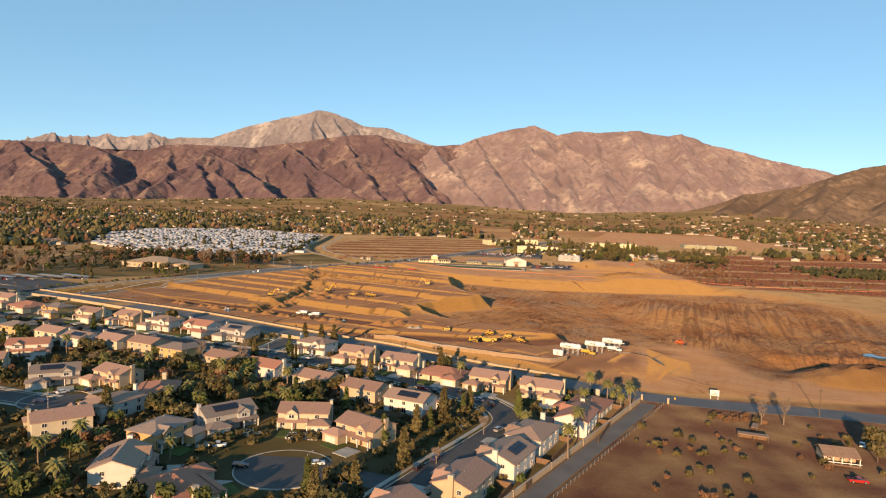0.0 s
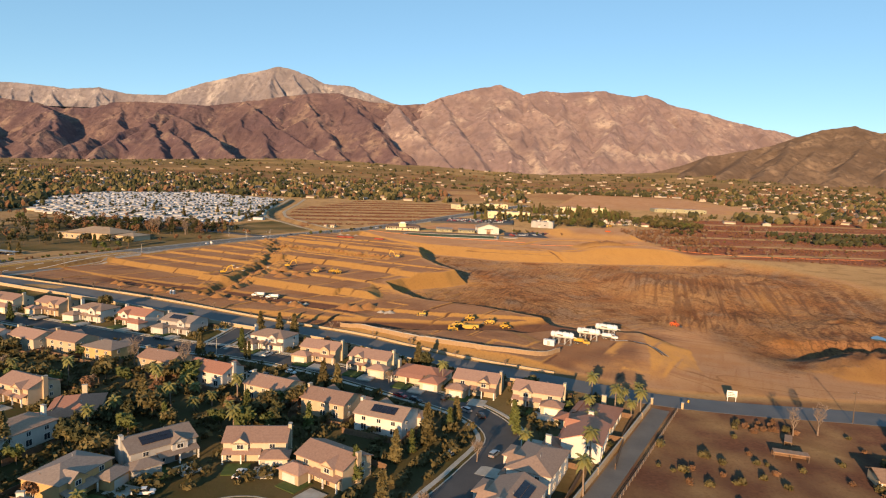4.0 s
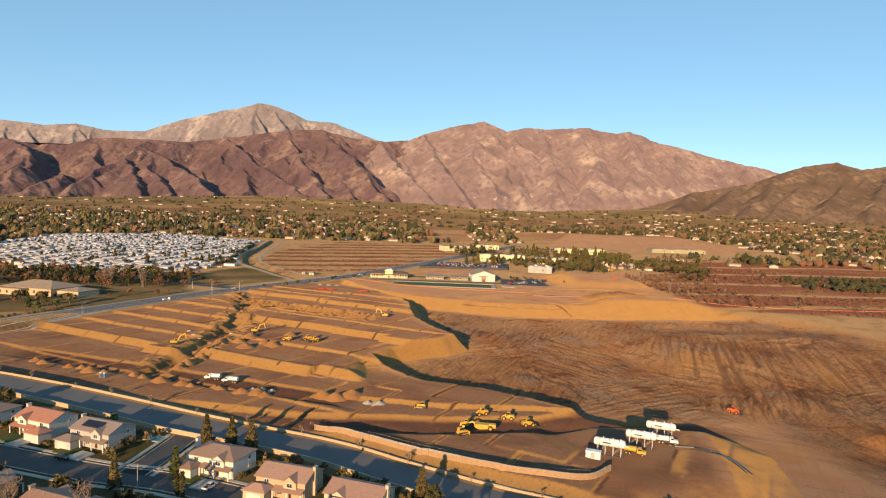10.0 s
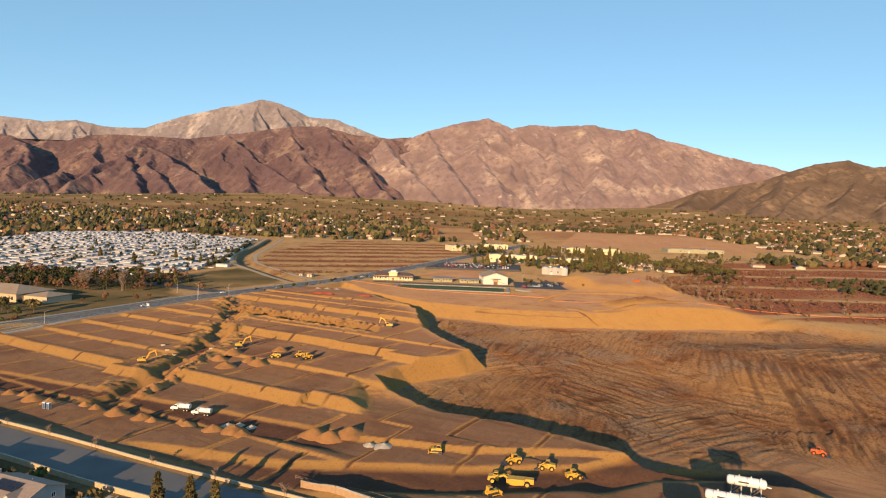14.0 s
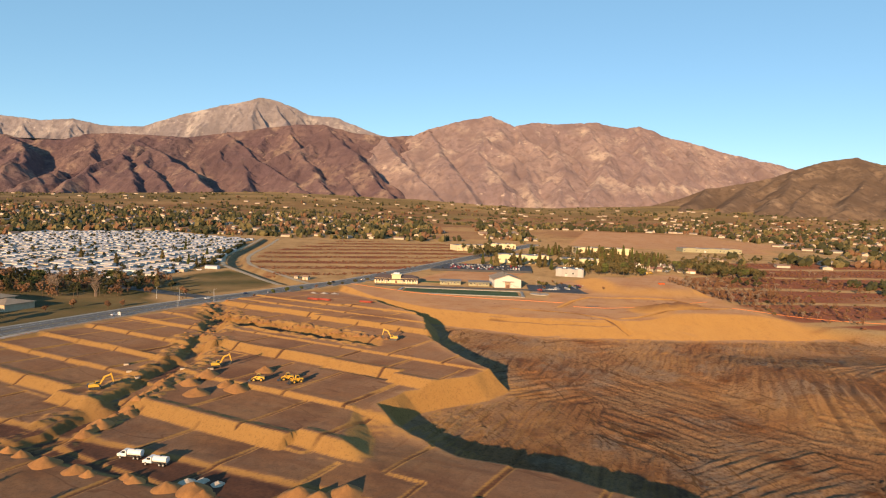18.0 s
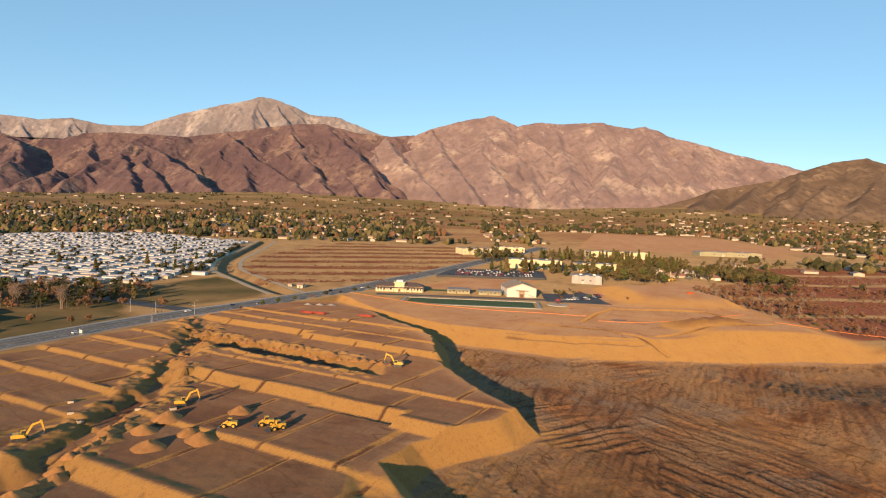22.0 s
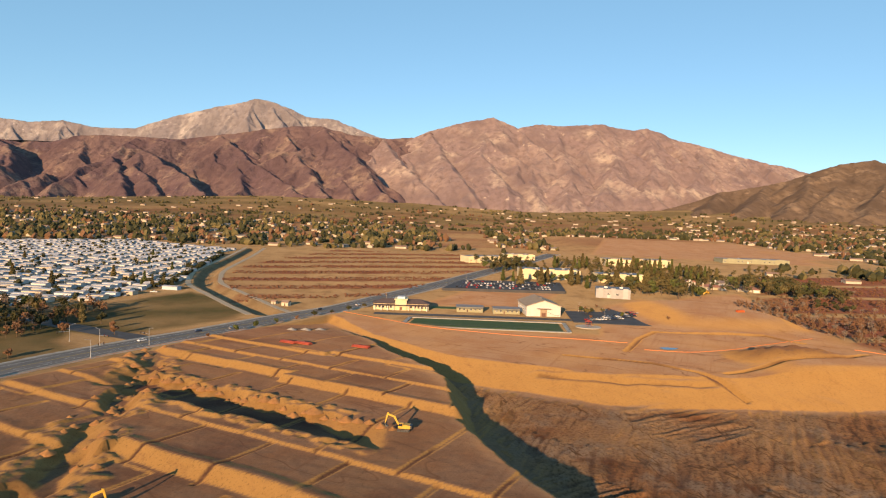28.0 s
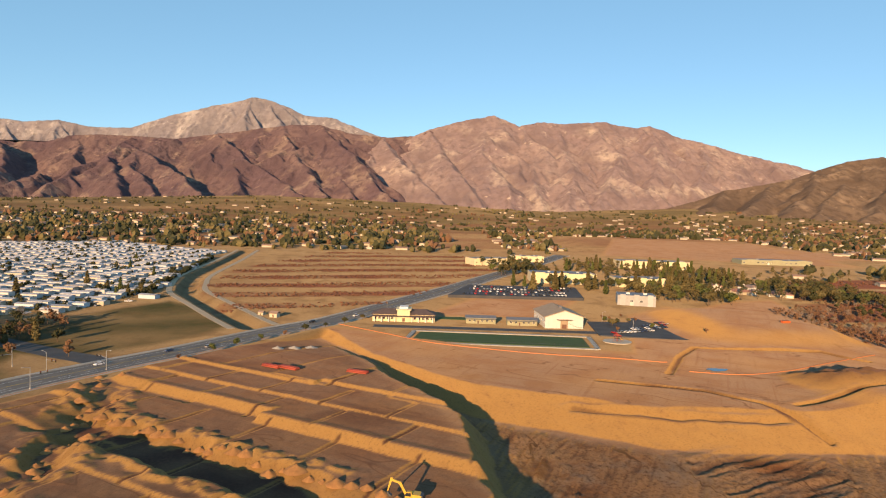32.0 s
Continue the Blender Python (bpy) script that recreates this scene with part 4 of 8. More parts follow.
street("road_estate", ST_NORTH, 5.6, "dark asphalt street winding through the estate")
street("road_edge", ST_EDGE, 6.8, "grey asphalt street along the building site", kerb=False, material=grey_asphalt)
street("road_side", ST_SIDE, 4.6, "short asphalt side street between houses")
street("road_west", ST_WEST, 5.0, "dark asphalt street of the western houses")
for x, y, r in ((-50, 198, 14.5), (-156, 250, 12.5)):
    s = Shape()
    ring = [(x + r * math.cos(k * math.pi / 18), y + r * math.sin(k * math.pi / 18)) for k in range(36)]
    z = hz(x, y)
    s.prism(ring, z - 0.5, z + 0.09, "z")
    lone("road_turning", s, asphalt, "round asphalt turning place of a cul-de-sac", "street", kind="structure")
    s, n = Shape(), 36
    v = [(x + q * math.cos(k * math.pi / 18), y + q * math.sin(k * math.pi / 18), z + h) for q, h in ((r, 0.2), (r + 0.4, 0.2), (r + 0.4, -0.5), (r, -0.5)) for k in range(n)]
    keep = [k for k in range(n) if not (x > -100 and (k < 3 or k > 31))]
    s.add(v, [(a * n + k, ((a + 1) % 4) * n + k, ((a + 1) % 4) * n + (k + 1) % n, a * n + (k + 1) % n) for a in range(4) for k in keep])
    lone("kerb", s, concrete, "pale concrete kerb round the turning place", "kerb", kind="structure")
strip_cul = smooth_line([(-40, 197), (-26, 194), (-12, 190)], 3)
street("road_mouth", strip_cul, 5.0, "asphalt mouth of the cul-de-sac", kerb=False)
lane = lone("road_lane", strip(LANE, -3.8, 2.4, 0.05), worn_asphalt, "pale worn asphalt lane beside a block wall", "lane", kind="structure")

block = mat("tan block wall", (0.50, 0.36, 0.22), (0.40, 0.29, 0.18), 1.2, 0.9, bump=0.03, fine=6)
slump_block = mat("slump block", (0.36, 0.245, 0.14), (0.28, 0.19, 0.11), 1.2, 0.9, bump=0.03, fine=6)
wood_fence = mat("brown wood fence", (0.20, 0.12, 0.07), (0.13, 0.08, 0.05), 1.5, 0.9, bump=0.02)


def wall_along(line, off, high, label, thick=0.3, material=None, pier=6):
    w = tagged(new("garden_wall"), label, "wall")
    part("wall_run", strip(line, off - thick / 2, off + thick / 2, high, high + 0.4), material or block, w)
    part("coping", strip(line, off - thick / 2 - 0.06, off + thick / 2 + 0.06, high + 0.1, 0.1), concrete, w)
    for i in range(0, len(line) - 1, pier):
        d = (line[i + 1] - line[i]).normalized()
        x, y = line[i].x + off * d.y, line[i].y - off * d.x
        z = hz(x, y)
        part("pier", Shape().box(-0.28, -0.28, -0.3, 0.28, 0.28, high + 0.25, pose(x, y, z, 0, 0, math.degrees(math.atan2(d.y, d.x)))), material or block, w)
    return w


wall_along(LANE, -4.6, 1.9, "long tan block wall behind the back gardens")
wall_along(ST_EDGE[:126], 9.5, 1.7, "tan block wall behind the gardens along the street", pier=9)
wall_along(ST_EDGE[:126], -9.0, 0.9, "low pale block wall at the edge of the site", pier=7)

# ---- houses ----
roof_mats = [mat("clay tile roof", (0.36, 0.225, 0.165), (0.28, 0.17, 0.125), 1.6, 0.85, bump=0.06, fine=9, jitter=0.18),
             mat("brown tile roof", (0.30, 0.205, 0.15), (0.23, 0.155, 0.115), 1.6, 0.85, bump=0.06, fine=9, jitter=0.18),
             mat("red tile roof", (0.38, 0.18, 0.115), (0.30, 0.14, 0.092), 1.6, 0.85, bump=0.06, fine=9, jitter=0.15),
             mat("grey brown tile roof", (0.26, 0.205, 0.168), (0.20, 0.155, 0.13), 1.6, 0.85, bump=0.06, fine=9, jitter=0.15)]
stuccos = [mat("cream stucco", (0.52, 0.45, 0.33), (0.46, 0.40, 0.29), 0.5, 0.92, bump=0.01, jitter=0.1), mat("white stucco", (0.58, 0.545, 0.49), (0.52, 0.485, 0.435), 0.5, 0.92, bump=0.01, jitter=0.08),
           mat("tan stucco", (0.48, 0.37, 0.25), (0.42, 0.32, 0.21), 0.5, 0.92, bump=0.01, jitter=0.12), mat("ochre stucco", (0.50, 0.32, 0.14), (0.43, 0.27, 0.12), 0.5, 0.92, bump=0.01, jitter=0.1),
           mat("grey stucco", (0.42, 0.40, 0.38), (0.36, 0.35, 0.33), 0.5, 0.92, bump=0.01, jitter=0.12)]
garage_white = mat("garage door", (0.62, 0.58, 0.52), (0.54, 0.50, 0.45), 0.4, 0.6, jitter=0.15)
solar_mat = mat("solar glass", (0.012, 0.014, 0.025), (0.02, 0.022, 0.035), 0.7, 0.25, spec=0.3)
door_mat = mat("front door", (0.16, 0.08, 0.05), (0.12, 0.06, 0.04), 1.0, 0.6, jitter=0.3)


def gable_roof(shape, x0, x1, y0, y1, h, rise, over=0.5, thick=0.22):
    """A ridge along x."""
    ym, k = (y0 + y1) / 2, rise / ((y1 - y0) / 2)
    lo = h - over * k
    shape.prism([(y0 - over, lo), (ym, h + rise), (y1 + over, lo), (y1 + over, lo + thick), (ym, h + rise + thick), (y0 - over, lo + thick)], x0 - over, x1 + over, "x")


def hip_roof(shape, x0, x1, y0, y1, h, rise, over=0.5, thick=0.2):
    x0, x1, y0, y1 = x0 - over, x1 + over, y0 - over, y1 + over
    if x1 - x0 >= y1 - y0:
        r = [(x0 + (y1 - y0) / 2, (y0 + y1) / 2), (x1 - (y1 - y0) / 2, (y0 + y1) / 2)]
        side = [(4, 5, 9, 8), (5, 6, 9), (6, 7, 8, 9), (7, 4, 8)]
    else:
        r = [((x0 + x1) / 2, y0 + (x1 - x0) / 2), ((x0 + x1) / 2, y1 - (x1 - x0) / 2)]
        side = [(4, 5, 8), (5, 6, 9, 8), (6, 7, 9), (7, 4, 8, 9)]
    c = [(x0, y0), (x1, y0), (x1, y1), (x0, y1)]
    v = [(*p, h - 0.1) for p in c] + [(*p, h - 0.1 + thick) for p in c] + [(*p, h + rise) for p in r]
    shape.add(v, [(3, 2, 1, 0), (0, 1, 5, 4), (1, 2, 6, 5), (2, 3, 7, 6), (3, 0, 4, 7)] + side)


def window_on(parent, x, y, z, w, h, face, bars=True):
    """A framed window on a wall that looks along -y, +y, -x or +x."""
    rot = {"s": 0, "n": 180, "w": -90, "e": 90}[face]
    m = pose(x, y, z, 0, 0, rot)
    f = Shape()
    for a in ((-w / 2 - 0.1, -h / 2 - 0.1, w / 2 + 0.1, -h / 2), (-w / 2 - 0.1, h / 2, w / 2 + 0.1, h / 2 + 0.1), (-w / 2 - 0.1, -h / 2, -w / 2, h / 2), (w / 2, -h / 2, w / 2 + 0.1, h / 2), (-0.04, -h / 2, 0.04, h / 2)):
        f.box(a[0], -0.09, a[1], a[2], 0.04, a[3], m)
    win = part("window", f, white_trim, parent)
    part("pane", Shape().box(-w / 2, -0.035, -h / 2, w / 2, 0.03, h / 2, m), glass_dark, win)
    return win


def house_model(W, D, kind, wing, wall_m, roof_m, solar, chimney, storeys, label):
    """A family house: main block, garage wing and porch, looking along -y."""
    W, D = W * 1.1, D * 1.1
    ob = thing("house", label, "house", "estate houses")
    h = 5.5 if storeys == 2 else 3.1
    rise = 0.38 * D / 2
    s = Shape()
    if kind == "gable":
        s.prism([(-D / 2, -0.6), (-D / 2, h), (0, h + rise), (D / 2, h), (D / 2, -0.6)], -W / 2, W / 2, "x")
    else:
        s.box(-W / 2, -D / 2, -0.6, W / 2, D / 2, h)
    part("wall", s, wall_m, ob)
    s = Shape()
    (gable_roof if kind == "gable" else hip_roof)(s, -W / 2, W / 2, -D / 2, D / 2, h, rise)
    roof = part("roof", s, roof_m, ob)
    # front cross gable with an upper window
    cx = -wing * W * 0.22
    if storeys == 2:
        s = Shape().prism([(cx - 2.2, h - 0.4), (cx - 2.2, h), (cx, h + 1.5), (cx + 2.2, h), (cx + 2.2, h - 0.4)], -D / 2 - 0.9, -D / 2 + 2.2, "y")
        s.box(cx - 2.2, -D / 2 - 0.9, 2.9, cx + 2.2, -D / 2 + 0.2, h)
        part("bay_wall", s, wall_m, ob)
        k = 1.5 / 2.2
        prof = [(cx - 2.6, h - 0.4 * k), (cx, h + 1.5), (cx + 2.6, h - 0.4 * k), (cx + 2.6, h + 0.2 - 0.4 * k), (cx, h + 1.72), (cx - 2.6, h + 0.2 - 0.4 * k)]
        part("bay_roof", Shape().prism(prof, -D / 2 - 1.3, -D / 2 + 3.4, "y"), roof_m, ob)
        window_on(ob, cx, -D / 2 - 0.9, h - 1.1, 1.7, 1.2, "s")
    # garage wing
    gx0, gx1 = sorted((wing * (W / 2 - 6.2), wing * (W / 2 + 1.2)))
    gy0, gy1 = -D / 2 - 5.2, -D / 2 + 0.1
    part("garage_wall", Shape().box(gx0, gy0, -0.6, gx1, gy1, 2.9), wall_m, ob)
    s = Shape()
    hip_roof(s, gx0, gx1, gy0, gy1 + (0.0 if storeys == 2 else 3.0), 2.9, 1.55)
    part("garage_roof", s, roof_m, ob)
    part("garage_door", Shape().box((gx0 + gx1) / 2 - 2.4, gy0 - 0.05, 0.0, (gx0 + gx1) / 2 + 2.4, gy0 + 0.1, 2.2), garage_white, ob)
    # porch roof over the front door, on posts
    px0, px1 = sorted((-wing * W / 2, wing * (W / 2 - 6.8)))
    s = Shape().prism([(-D / 2 - 2.4, 2.65), (-D / 2 + 0.05, 3.5), (-D / 2 + 0.05, 3.7), (-D / 2 - 2.5, 2.83)], px0, px1, "x")
    part("porch_roof", s, roof_m, ob)
    for x in (px0 + 0.3, (px0 + px1) / 2, px1 - 0.3):
        part("porch_post", Shape().box(x - 0.18, -D / 2 - 2.2, -0.3, x + 0.18, -D / 2 - 1.85, 2.75), white_trim, ob)
    part("door", Shape().box((px0 + px1) / 2 - 0.5, -D / 2 - 0.06, 0, (px0 + px1) / 2 + 0.5, -D / 2 + 0.05, 2.1), door_mat, ob)
    window_on(ob, px0 + 1.6, -D / 2, 1.5, 1.5, 1.3, "s")
    # side and back windows
    for z in (1.5, 4.2)[:storeys]:
        for face, sx in (("e", W / 2), ("w", -W / 2)):
            window_on(ob, sx, D * 0.2, z, 1.1, 1.2, face)
        for x in (-W * 0.32, -W * 0.02, W * 0.3):
            window_on(ob, x, D / 2, z, 1.8 if z < 2 else 1.3, 1.9 if z < 2 else 1.25, "n")
    if storeys == 2:
        window_on(ob, wing * W * 0.28, -D / 2, 4.3, 1.5, 1.2, "s")
    if chimney:
        x = chimney * (W / 2 + 0.35)
        ch = part("chimney", Shape().box(x - 0.45, -0.8, -0.5, x + 0.45, 0.8, h + rise + 0.9), wall_m, ob)
        part("chimney_cap", Shape().box(x - 0.55, -0.9, h + rise + 0.9, x + 0.55, 0.9, h + rise + 1.1), concrete, ch)
    part("vent_pipe", Shape().tube((W * 0.15, 1.2, h + rise * 0.5), (W * 0.15, 1.2, h + rise + 0.2), 0.09), galvanised, roof)
    if solar:
        k = math.atan2(rise, D / 2)
        m = pose(0, -solar * D / 4, h + rise / 2 + 0.42, -math.degrees(k) * -solar)
        for i in range(5):
            for j in range(2):
                part("solar_panel", Shape().box(-W * 0.3 + i * 1.75, -1.7 + j * 1.72, 0, -W * 0.3 + i * 1.75 + 1.68, -1.7 + j * 1.72 + 1.65, 0.06, m), solar_mat, roof)
    return ob


MODELS = [house_model(*a) for a in (
    (16.0, 10.6, "gable", 1, stuccos[0], roof_mats[0], 0, 1, 2, "two-storey cream stucco house with clay tile roof"),
    (17.0, 11.2, "hip", -1, stuccos[1], roof_mats[1], 0, -1, 2, "two-storey white stucco house with brown hip roof"),
    (15.5, 10.6, "gable", -1, stuccos[2], roof_mats[0], 0, 1, 2, "two-storey tan stucco house with pinkish tile roof"),
    (18.5, 12.0, "hip", 1, stuccos[0], roof_mats[2], 0, -1, 1, "single-storey cream house with red tile roof"),
    (16.5, 10.8, "gable", 1, stuccos[1], roof_mats[2], 0, -1, 2, "two-storey white house with red tile roof"),
    (15.5, 11.0, "gable", -1, stuccos[1], roof_mats[1], -1, 1, 2, "two-storey white house with solar panels on its roof"),
    (15.0, 10.8, "hip", 1, stuccos[3], roof_mats[3], 0, 0, 2, "two-storey ochre stucco house with grey-brown roof"),
    (16.5, 11.0, "gable", -1, stuccos[4], roof_mats[3], 1, -1, 2, "two-storey grey stucco house with dark solar roof"))]

ROW_NORTH = ((-330, 438, 2), (-306, 424, 0), (-284, 414, 3), (-258, 404, 6), (-230, 396, 0), (-203, 391, 2), (-178, 383, 1), (-152, 376, 4), (-126, 366, 7), (-77, 346, 1), (-51, 331, 2), (-28, 320, 0), (-7, 308, 3), (15, 297, 2), (37, 286, 0))
ROW_SOUTH = ((-300, 376, 2), (-274, 364, 0), (-248, 354, 6), (-220, 345, 0), (-199, 335, 5), (-180, 334, 0), (-161, 331, 2), (-141, 322, 6), (-112, 310, 2), (-88, 299, 4), (-61, 283, 0), (-38, 271, 2), (-18, 259, 5))
ROUND_CUL = ((-96, 214, 6), (-82, 233, 7), (-94, 187, 5), (-72, 176, 3), (-54, 238, 0), (-30, 226, 2))
ROUND_WEST = ((-172, 274, 7), (-146, 277, 2), (-120, 262, 3), (-126, 238, 1), (-133, 219, 0), (-182, 226, 1), (-208, 240, 5))
ROW_LANE = ((-14, 166, 0), (4, 187, 2), (17, 206, 5), (27, 227, 1), (45, 247, 4), (54, 268, 3))
ROW_WEST = ((-215, 288, 0), (-238, 298, 2), (-262, 310, 1), (-215, 318, 4), (-250, 255, 5), (-276, 268, 0), (-300, 330, 6))
SETTLED = []


def settle(row, facing):
    for x, y, k in row:
        dx, dy = facing(x, y)
        rot = math.degrees(math.atan2(dx, -dy)) + rnd(-3, 3)
        place(MODELS[k], x, y, rot, hz(x, y) + 0.15)
        SETTLED.append((x, y, rot))


def to_point(px, py):
    return lambda x, y: Vector((px - x, py - y)).normalized()


settle(ROW_NORTH, lambda x, y: (-0.37, -0.93))
settle(ROW_SOUTH, lambda x, y: (0.40, 0.92))
settle(ROUND_CUL, to_point(-50, 198))
settle(ROUND_WEST, to_point(-157, 250))
settle(ROW_LANE, lambda x, y: (-0.90, 0.42))
settle(ROW_WEST, lambda x, y: (0.38, -0.92) if y > 285 else (-0.38, 0.92))

lawn_mat = mat("lawn", (0.045, 0.075, 0.015), (0.075, 0.095, 0.025), 0.5, 0.95, bump=0.04, fine=6)
for x, y, rot in SETTLED:
    z = hz(x, y)
    m = pose(x, y, z, 0, 0, rot)
    lone("driveway", Shape().box(-3.0, -16.5, -0.4, 3.0, -9.7, 0.12, m @ pose(rnd(3, 4), 0, 0)), concrete, "pale concrete driveway before a garage", "driveway", kind="structure")
    lone("lawn", Shape().box(-7.5, -14.5, -0.4, -0.5, -7.6, 0.10, m), lawn_mat, "green front lawn of a house", "lawn", kind="structure")
    back = Shape().box(-10.5, 10.4, -0.3, 10.5, 10.55, 1.8, m)
    back.box(-10.5, 2.0, -0.3, -10.35, 10.4, 1.8, m)
    lone("garden_fence", back, wood_fence, "brown wooden fence round a back garden", "fence")

# ---- trees ----
leaf_mats = {"green": mat("green leaves", (0.066, 0.082, 0.024), (0.11, 0.115, 0.034), 0.6, 0.8, jitter=0.25, spec=0.2), "olive": mat("olive leaves", (0.085, 0.072, 0.029), (0.135, 0.105, 0.042), 0.6, 0.8, jitter=0.25, spec=0.2),
             "dark": mat("dark leaves", (0.044, 0.046, 0.019), (0.07, 0.066, 0.027), 0.6, 0.8, jitter=0.2, spec=0.2), "palm": mat("palm leaves", (0.12, 0.125, 0.036), (0.18, 0.16, 0.05), 0.6, 0.7, jitter=0.2, spec=0.3),
             "rust": mat("rusty leaves", (0.19, 0.10, 0.052), (0.145, 0.082, 0.046), 0.6, 0.85, jitter=0.2, spec=0.2)}
RNG = np.random.default_rng(7)


def leaf_cloud(centres, radii, per, size, flat=0.85):
    """Many small leaf sprays round a set of clump centres."""
    s = Shape()
    for c, r in zip(centres, radii):
        u = RNG.normal(size=(per, 3))
        u /= np.linalg.norm(u, axis=1)[:, None]
        p = np.array(c) + u * (r * RNG.uniform(0.45, 1.05, (per, 1))) * (1, 1, flat)
        a = RNG.normal(size=(per, 3))
        a /= np.linalg.norm(a, axis=1)[:, None]
        b = np.cross(a, u)
        b /= np.linalg.norm(b, axis=1)[:, None] + 1e-6
        k = size * RNG.uniform(0.6, 1.3, (per, 1))
        q = np.stack([p - a * k, p + b * k * 0.6, p + a * k, p - b * k * 0.6], 1).reshape(-1, 3)
        n = len(s.v)
        s.v += [tuple(x) for x in q]
        s.f += [(n + 4 * i, n + 4 * i + 1, n + 4 * i + 2, n + 4 * i + 3) for i in range(per)]
    return s


def limbs(shape, base, top, r, count, spread, depth=2):
    """A trunk that forks into tapering limbs."""
    base, top = Vector(base), Vector(top)
    shape.tube(base, top, r, r * 0.6, 6, False)
    ends = []
    for k in range(count):
        a = 2 * math.pi * (k + rnd(-0.3, 0.3)) / count
        t = rnd(0.45, 1.0)
        p = base.lerp(top, t)
        L = (top - base).length * rnd(0.45, 0.75)
        q = p + Vector((math.cos(a) * spread, math.sin(a) * spread, rnd(0.6, 1.1))).normalized() * L
        if depth > 1:
            ends += limbs(shape, p, q, r * 0.42, max(3, count - 1), spread * 0.9, depth - 1)
        else:
            shape.tube(p, q, r * 0.4, r * 0.1, 4, False)
            ends.append(q)
    return ends


def broad_tree(name, h, leaf, label, per=44, size=0.85, wide=1.0):
    ob = thing(name, label, "tree")
    s = Shape()
    ends = limbs(s, (0, 0, -0.3), (rnd(-0.3, 0.3), rnd(-0.3, 0.3), h * 0.45), h * 0.028, 4, 0.75 * wide)
    part("trunk", s, bark, ob)
    part("crown", leaf_cloud(ends, [h * rnd(0.12, 0.20) for _ in ends], per, size * h / 9), leaf_mats[leaf], ob)
    return ob


def tall_tree(h, leaf, label, slim=0.2, name="conifer", per=40):
    """A pointed tree, wide below and thin above."""
    ob = thing(name, label, "tree")
    part("trunk", Shape().tube((0, 0, -0.3), (0, 0, h * 0.92), h * 0.022, h * 0.004, 7), bark, ob)
    cs, rs = [], []
    n = 26
    for k in range(n):
        t = k / (n - 1)
        r = h * slim * (1 - t) ** 0.75 * rnd(0.6, 1.0)
        a = k * 2.4
        cs.append((r * 0.6 * math.cos(a), r * 0.6 * math.sin(a), h * (0.14 + 0.82 * t)))
        rs.append(max(0.35, h * slim * 0.55 * (1.1 - t) * rnd(0.8, 1.2)))
    part("crown", leaf_cloud(cs, rs, per, 0.07 * h, 1.0), leaf_mats[leaf], ob)
    return ob


def palm_tree(h, label):
    ob = thing("palm_tree", label, "palm tree")
    s = Shape()
    p = [Vector((0.25 * math.sin(t * 2), 0, -0.3 + t * h)) for t in (0, 0.3, 0.6, 0.85, 1)]
    for a, b, r in zip(p, p[1:], (0.26, 0.22, 0.19, 0.2)):
        s.tube(a, b, r, r * 0.93, 7)
    part("trunk", s, pale_bark, ob)
    s = Shape()
    for k in range(26):
        a, up = k * 2.399, 1.0 - 1.75 * (k / 26) ** 0.9
        L = rnd(2.0, 2.7)
        d, side = Vector((math.cos(a), math.sin(a), 0)), Vector((-math.sin(a), math.cos(a), 0))
        mid = []
        for t in np.linspace(0, 1, 6):
            mid.append(p[-1] + d * (L * t) + Vector((0, 0, L * (up * t - 0.75 * t * t))))
        for i in range(5):
            w0, w1 = 0.55 * math.sin(math.pi * min(1, (i + 0.4) / 5.5)), 0.55 * math.sin(math.pi * min(1, (i + 1.4) / 5.5))
            for sg in (-1, 1):
                s.add([mid[i], mid[i + 1], mid[i + 1] + side * sg * w1 - Vector((0, 0, w1 * 0.6)), mid[i] + side * sg * w0 - Vector((0, 0, w0 * 0.6))], [(0, 1, 2, 3)])
    part("crown", s, leaf_mats["palm"], ob)
    s = Shape()
    for k in range(14):
        a = k * 2.4
        s.tube(p[-1] + Vector((0.2 * math.cos(a), 0.2 * math.sin(a), -0.2)), p[-1] + Vector((0.55 * math.cos(a), 0.55 * math.sin(a), -1.5)), 0.12, 0.03, 4, False)
    part("dead_fronds", s, pale_bark, ob)
    return ob


def bare_tree(h, label):
    s = Shape()
    ends = limbs(s, (0, 0, -0.3), (0.2, 0, h * 0.38), h * 0.022, 5, 0.55, 3)
    for q in ends:
        for _ in range(4):
            s.tube(q, q + Vector((rnd(-1, 1), rnd(-1, 1), rnd(0.3, 1.3))) * h * 0.07, 0.06, 0.03, 3, False)
    return lone("bare_tree", s, pale_bark, label, "tree")


def bush_model(r, leaf, label):
    n = 7
    cs = [(r * 0.6 * math.cos(k * 2.4) * (k / n), r * 0.6 * math.sin(k * 2.4) * (k / n), r * rnd(0.3, 0.6)) for k in range(n)]
    return lone("bush", leaf_cloud(cs, [r * 0.5] * n, 42, 0.22 * r + 0.1, 0.9), leaf_mats[leaf], label, "bush")


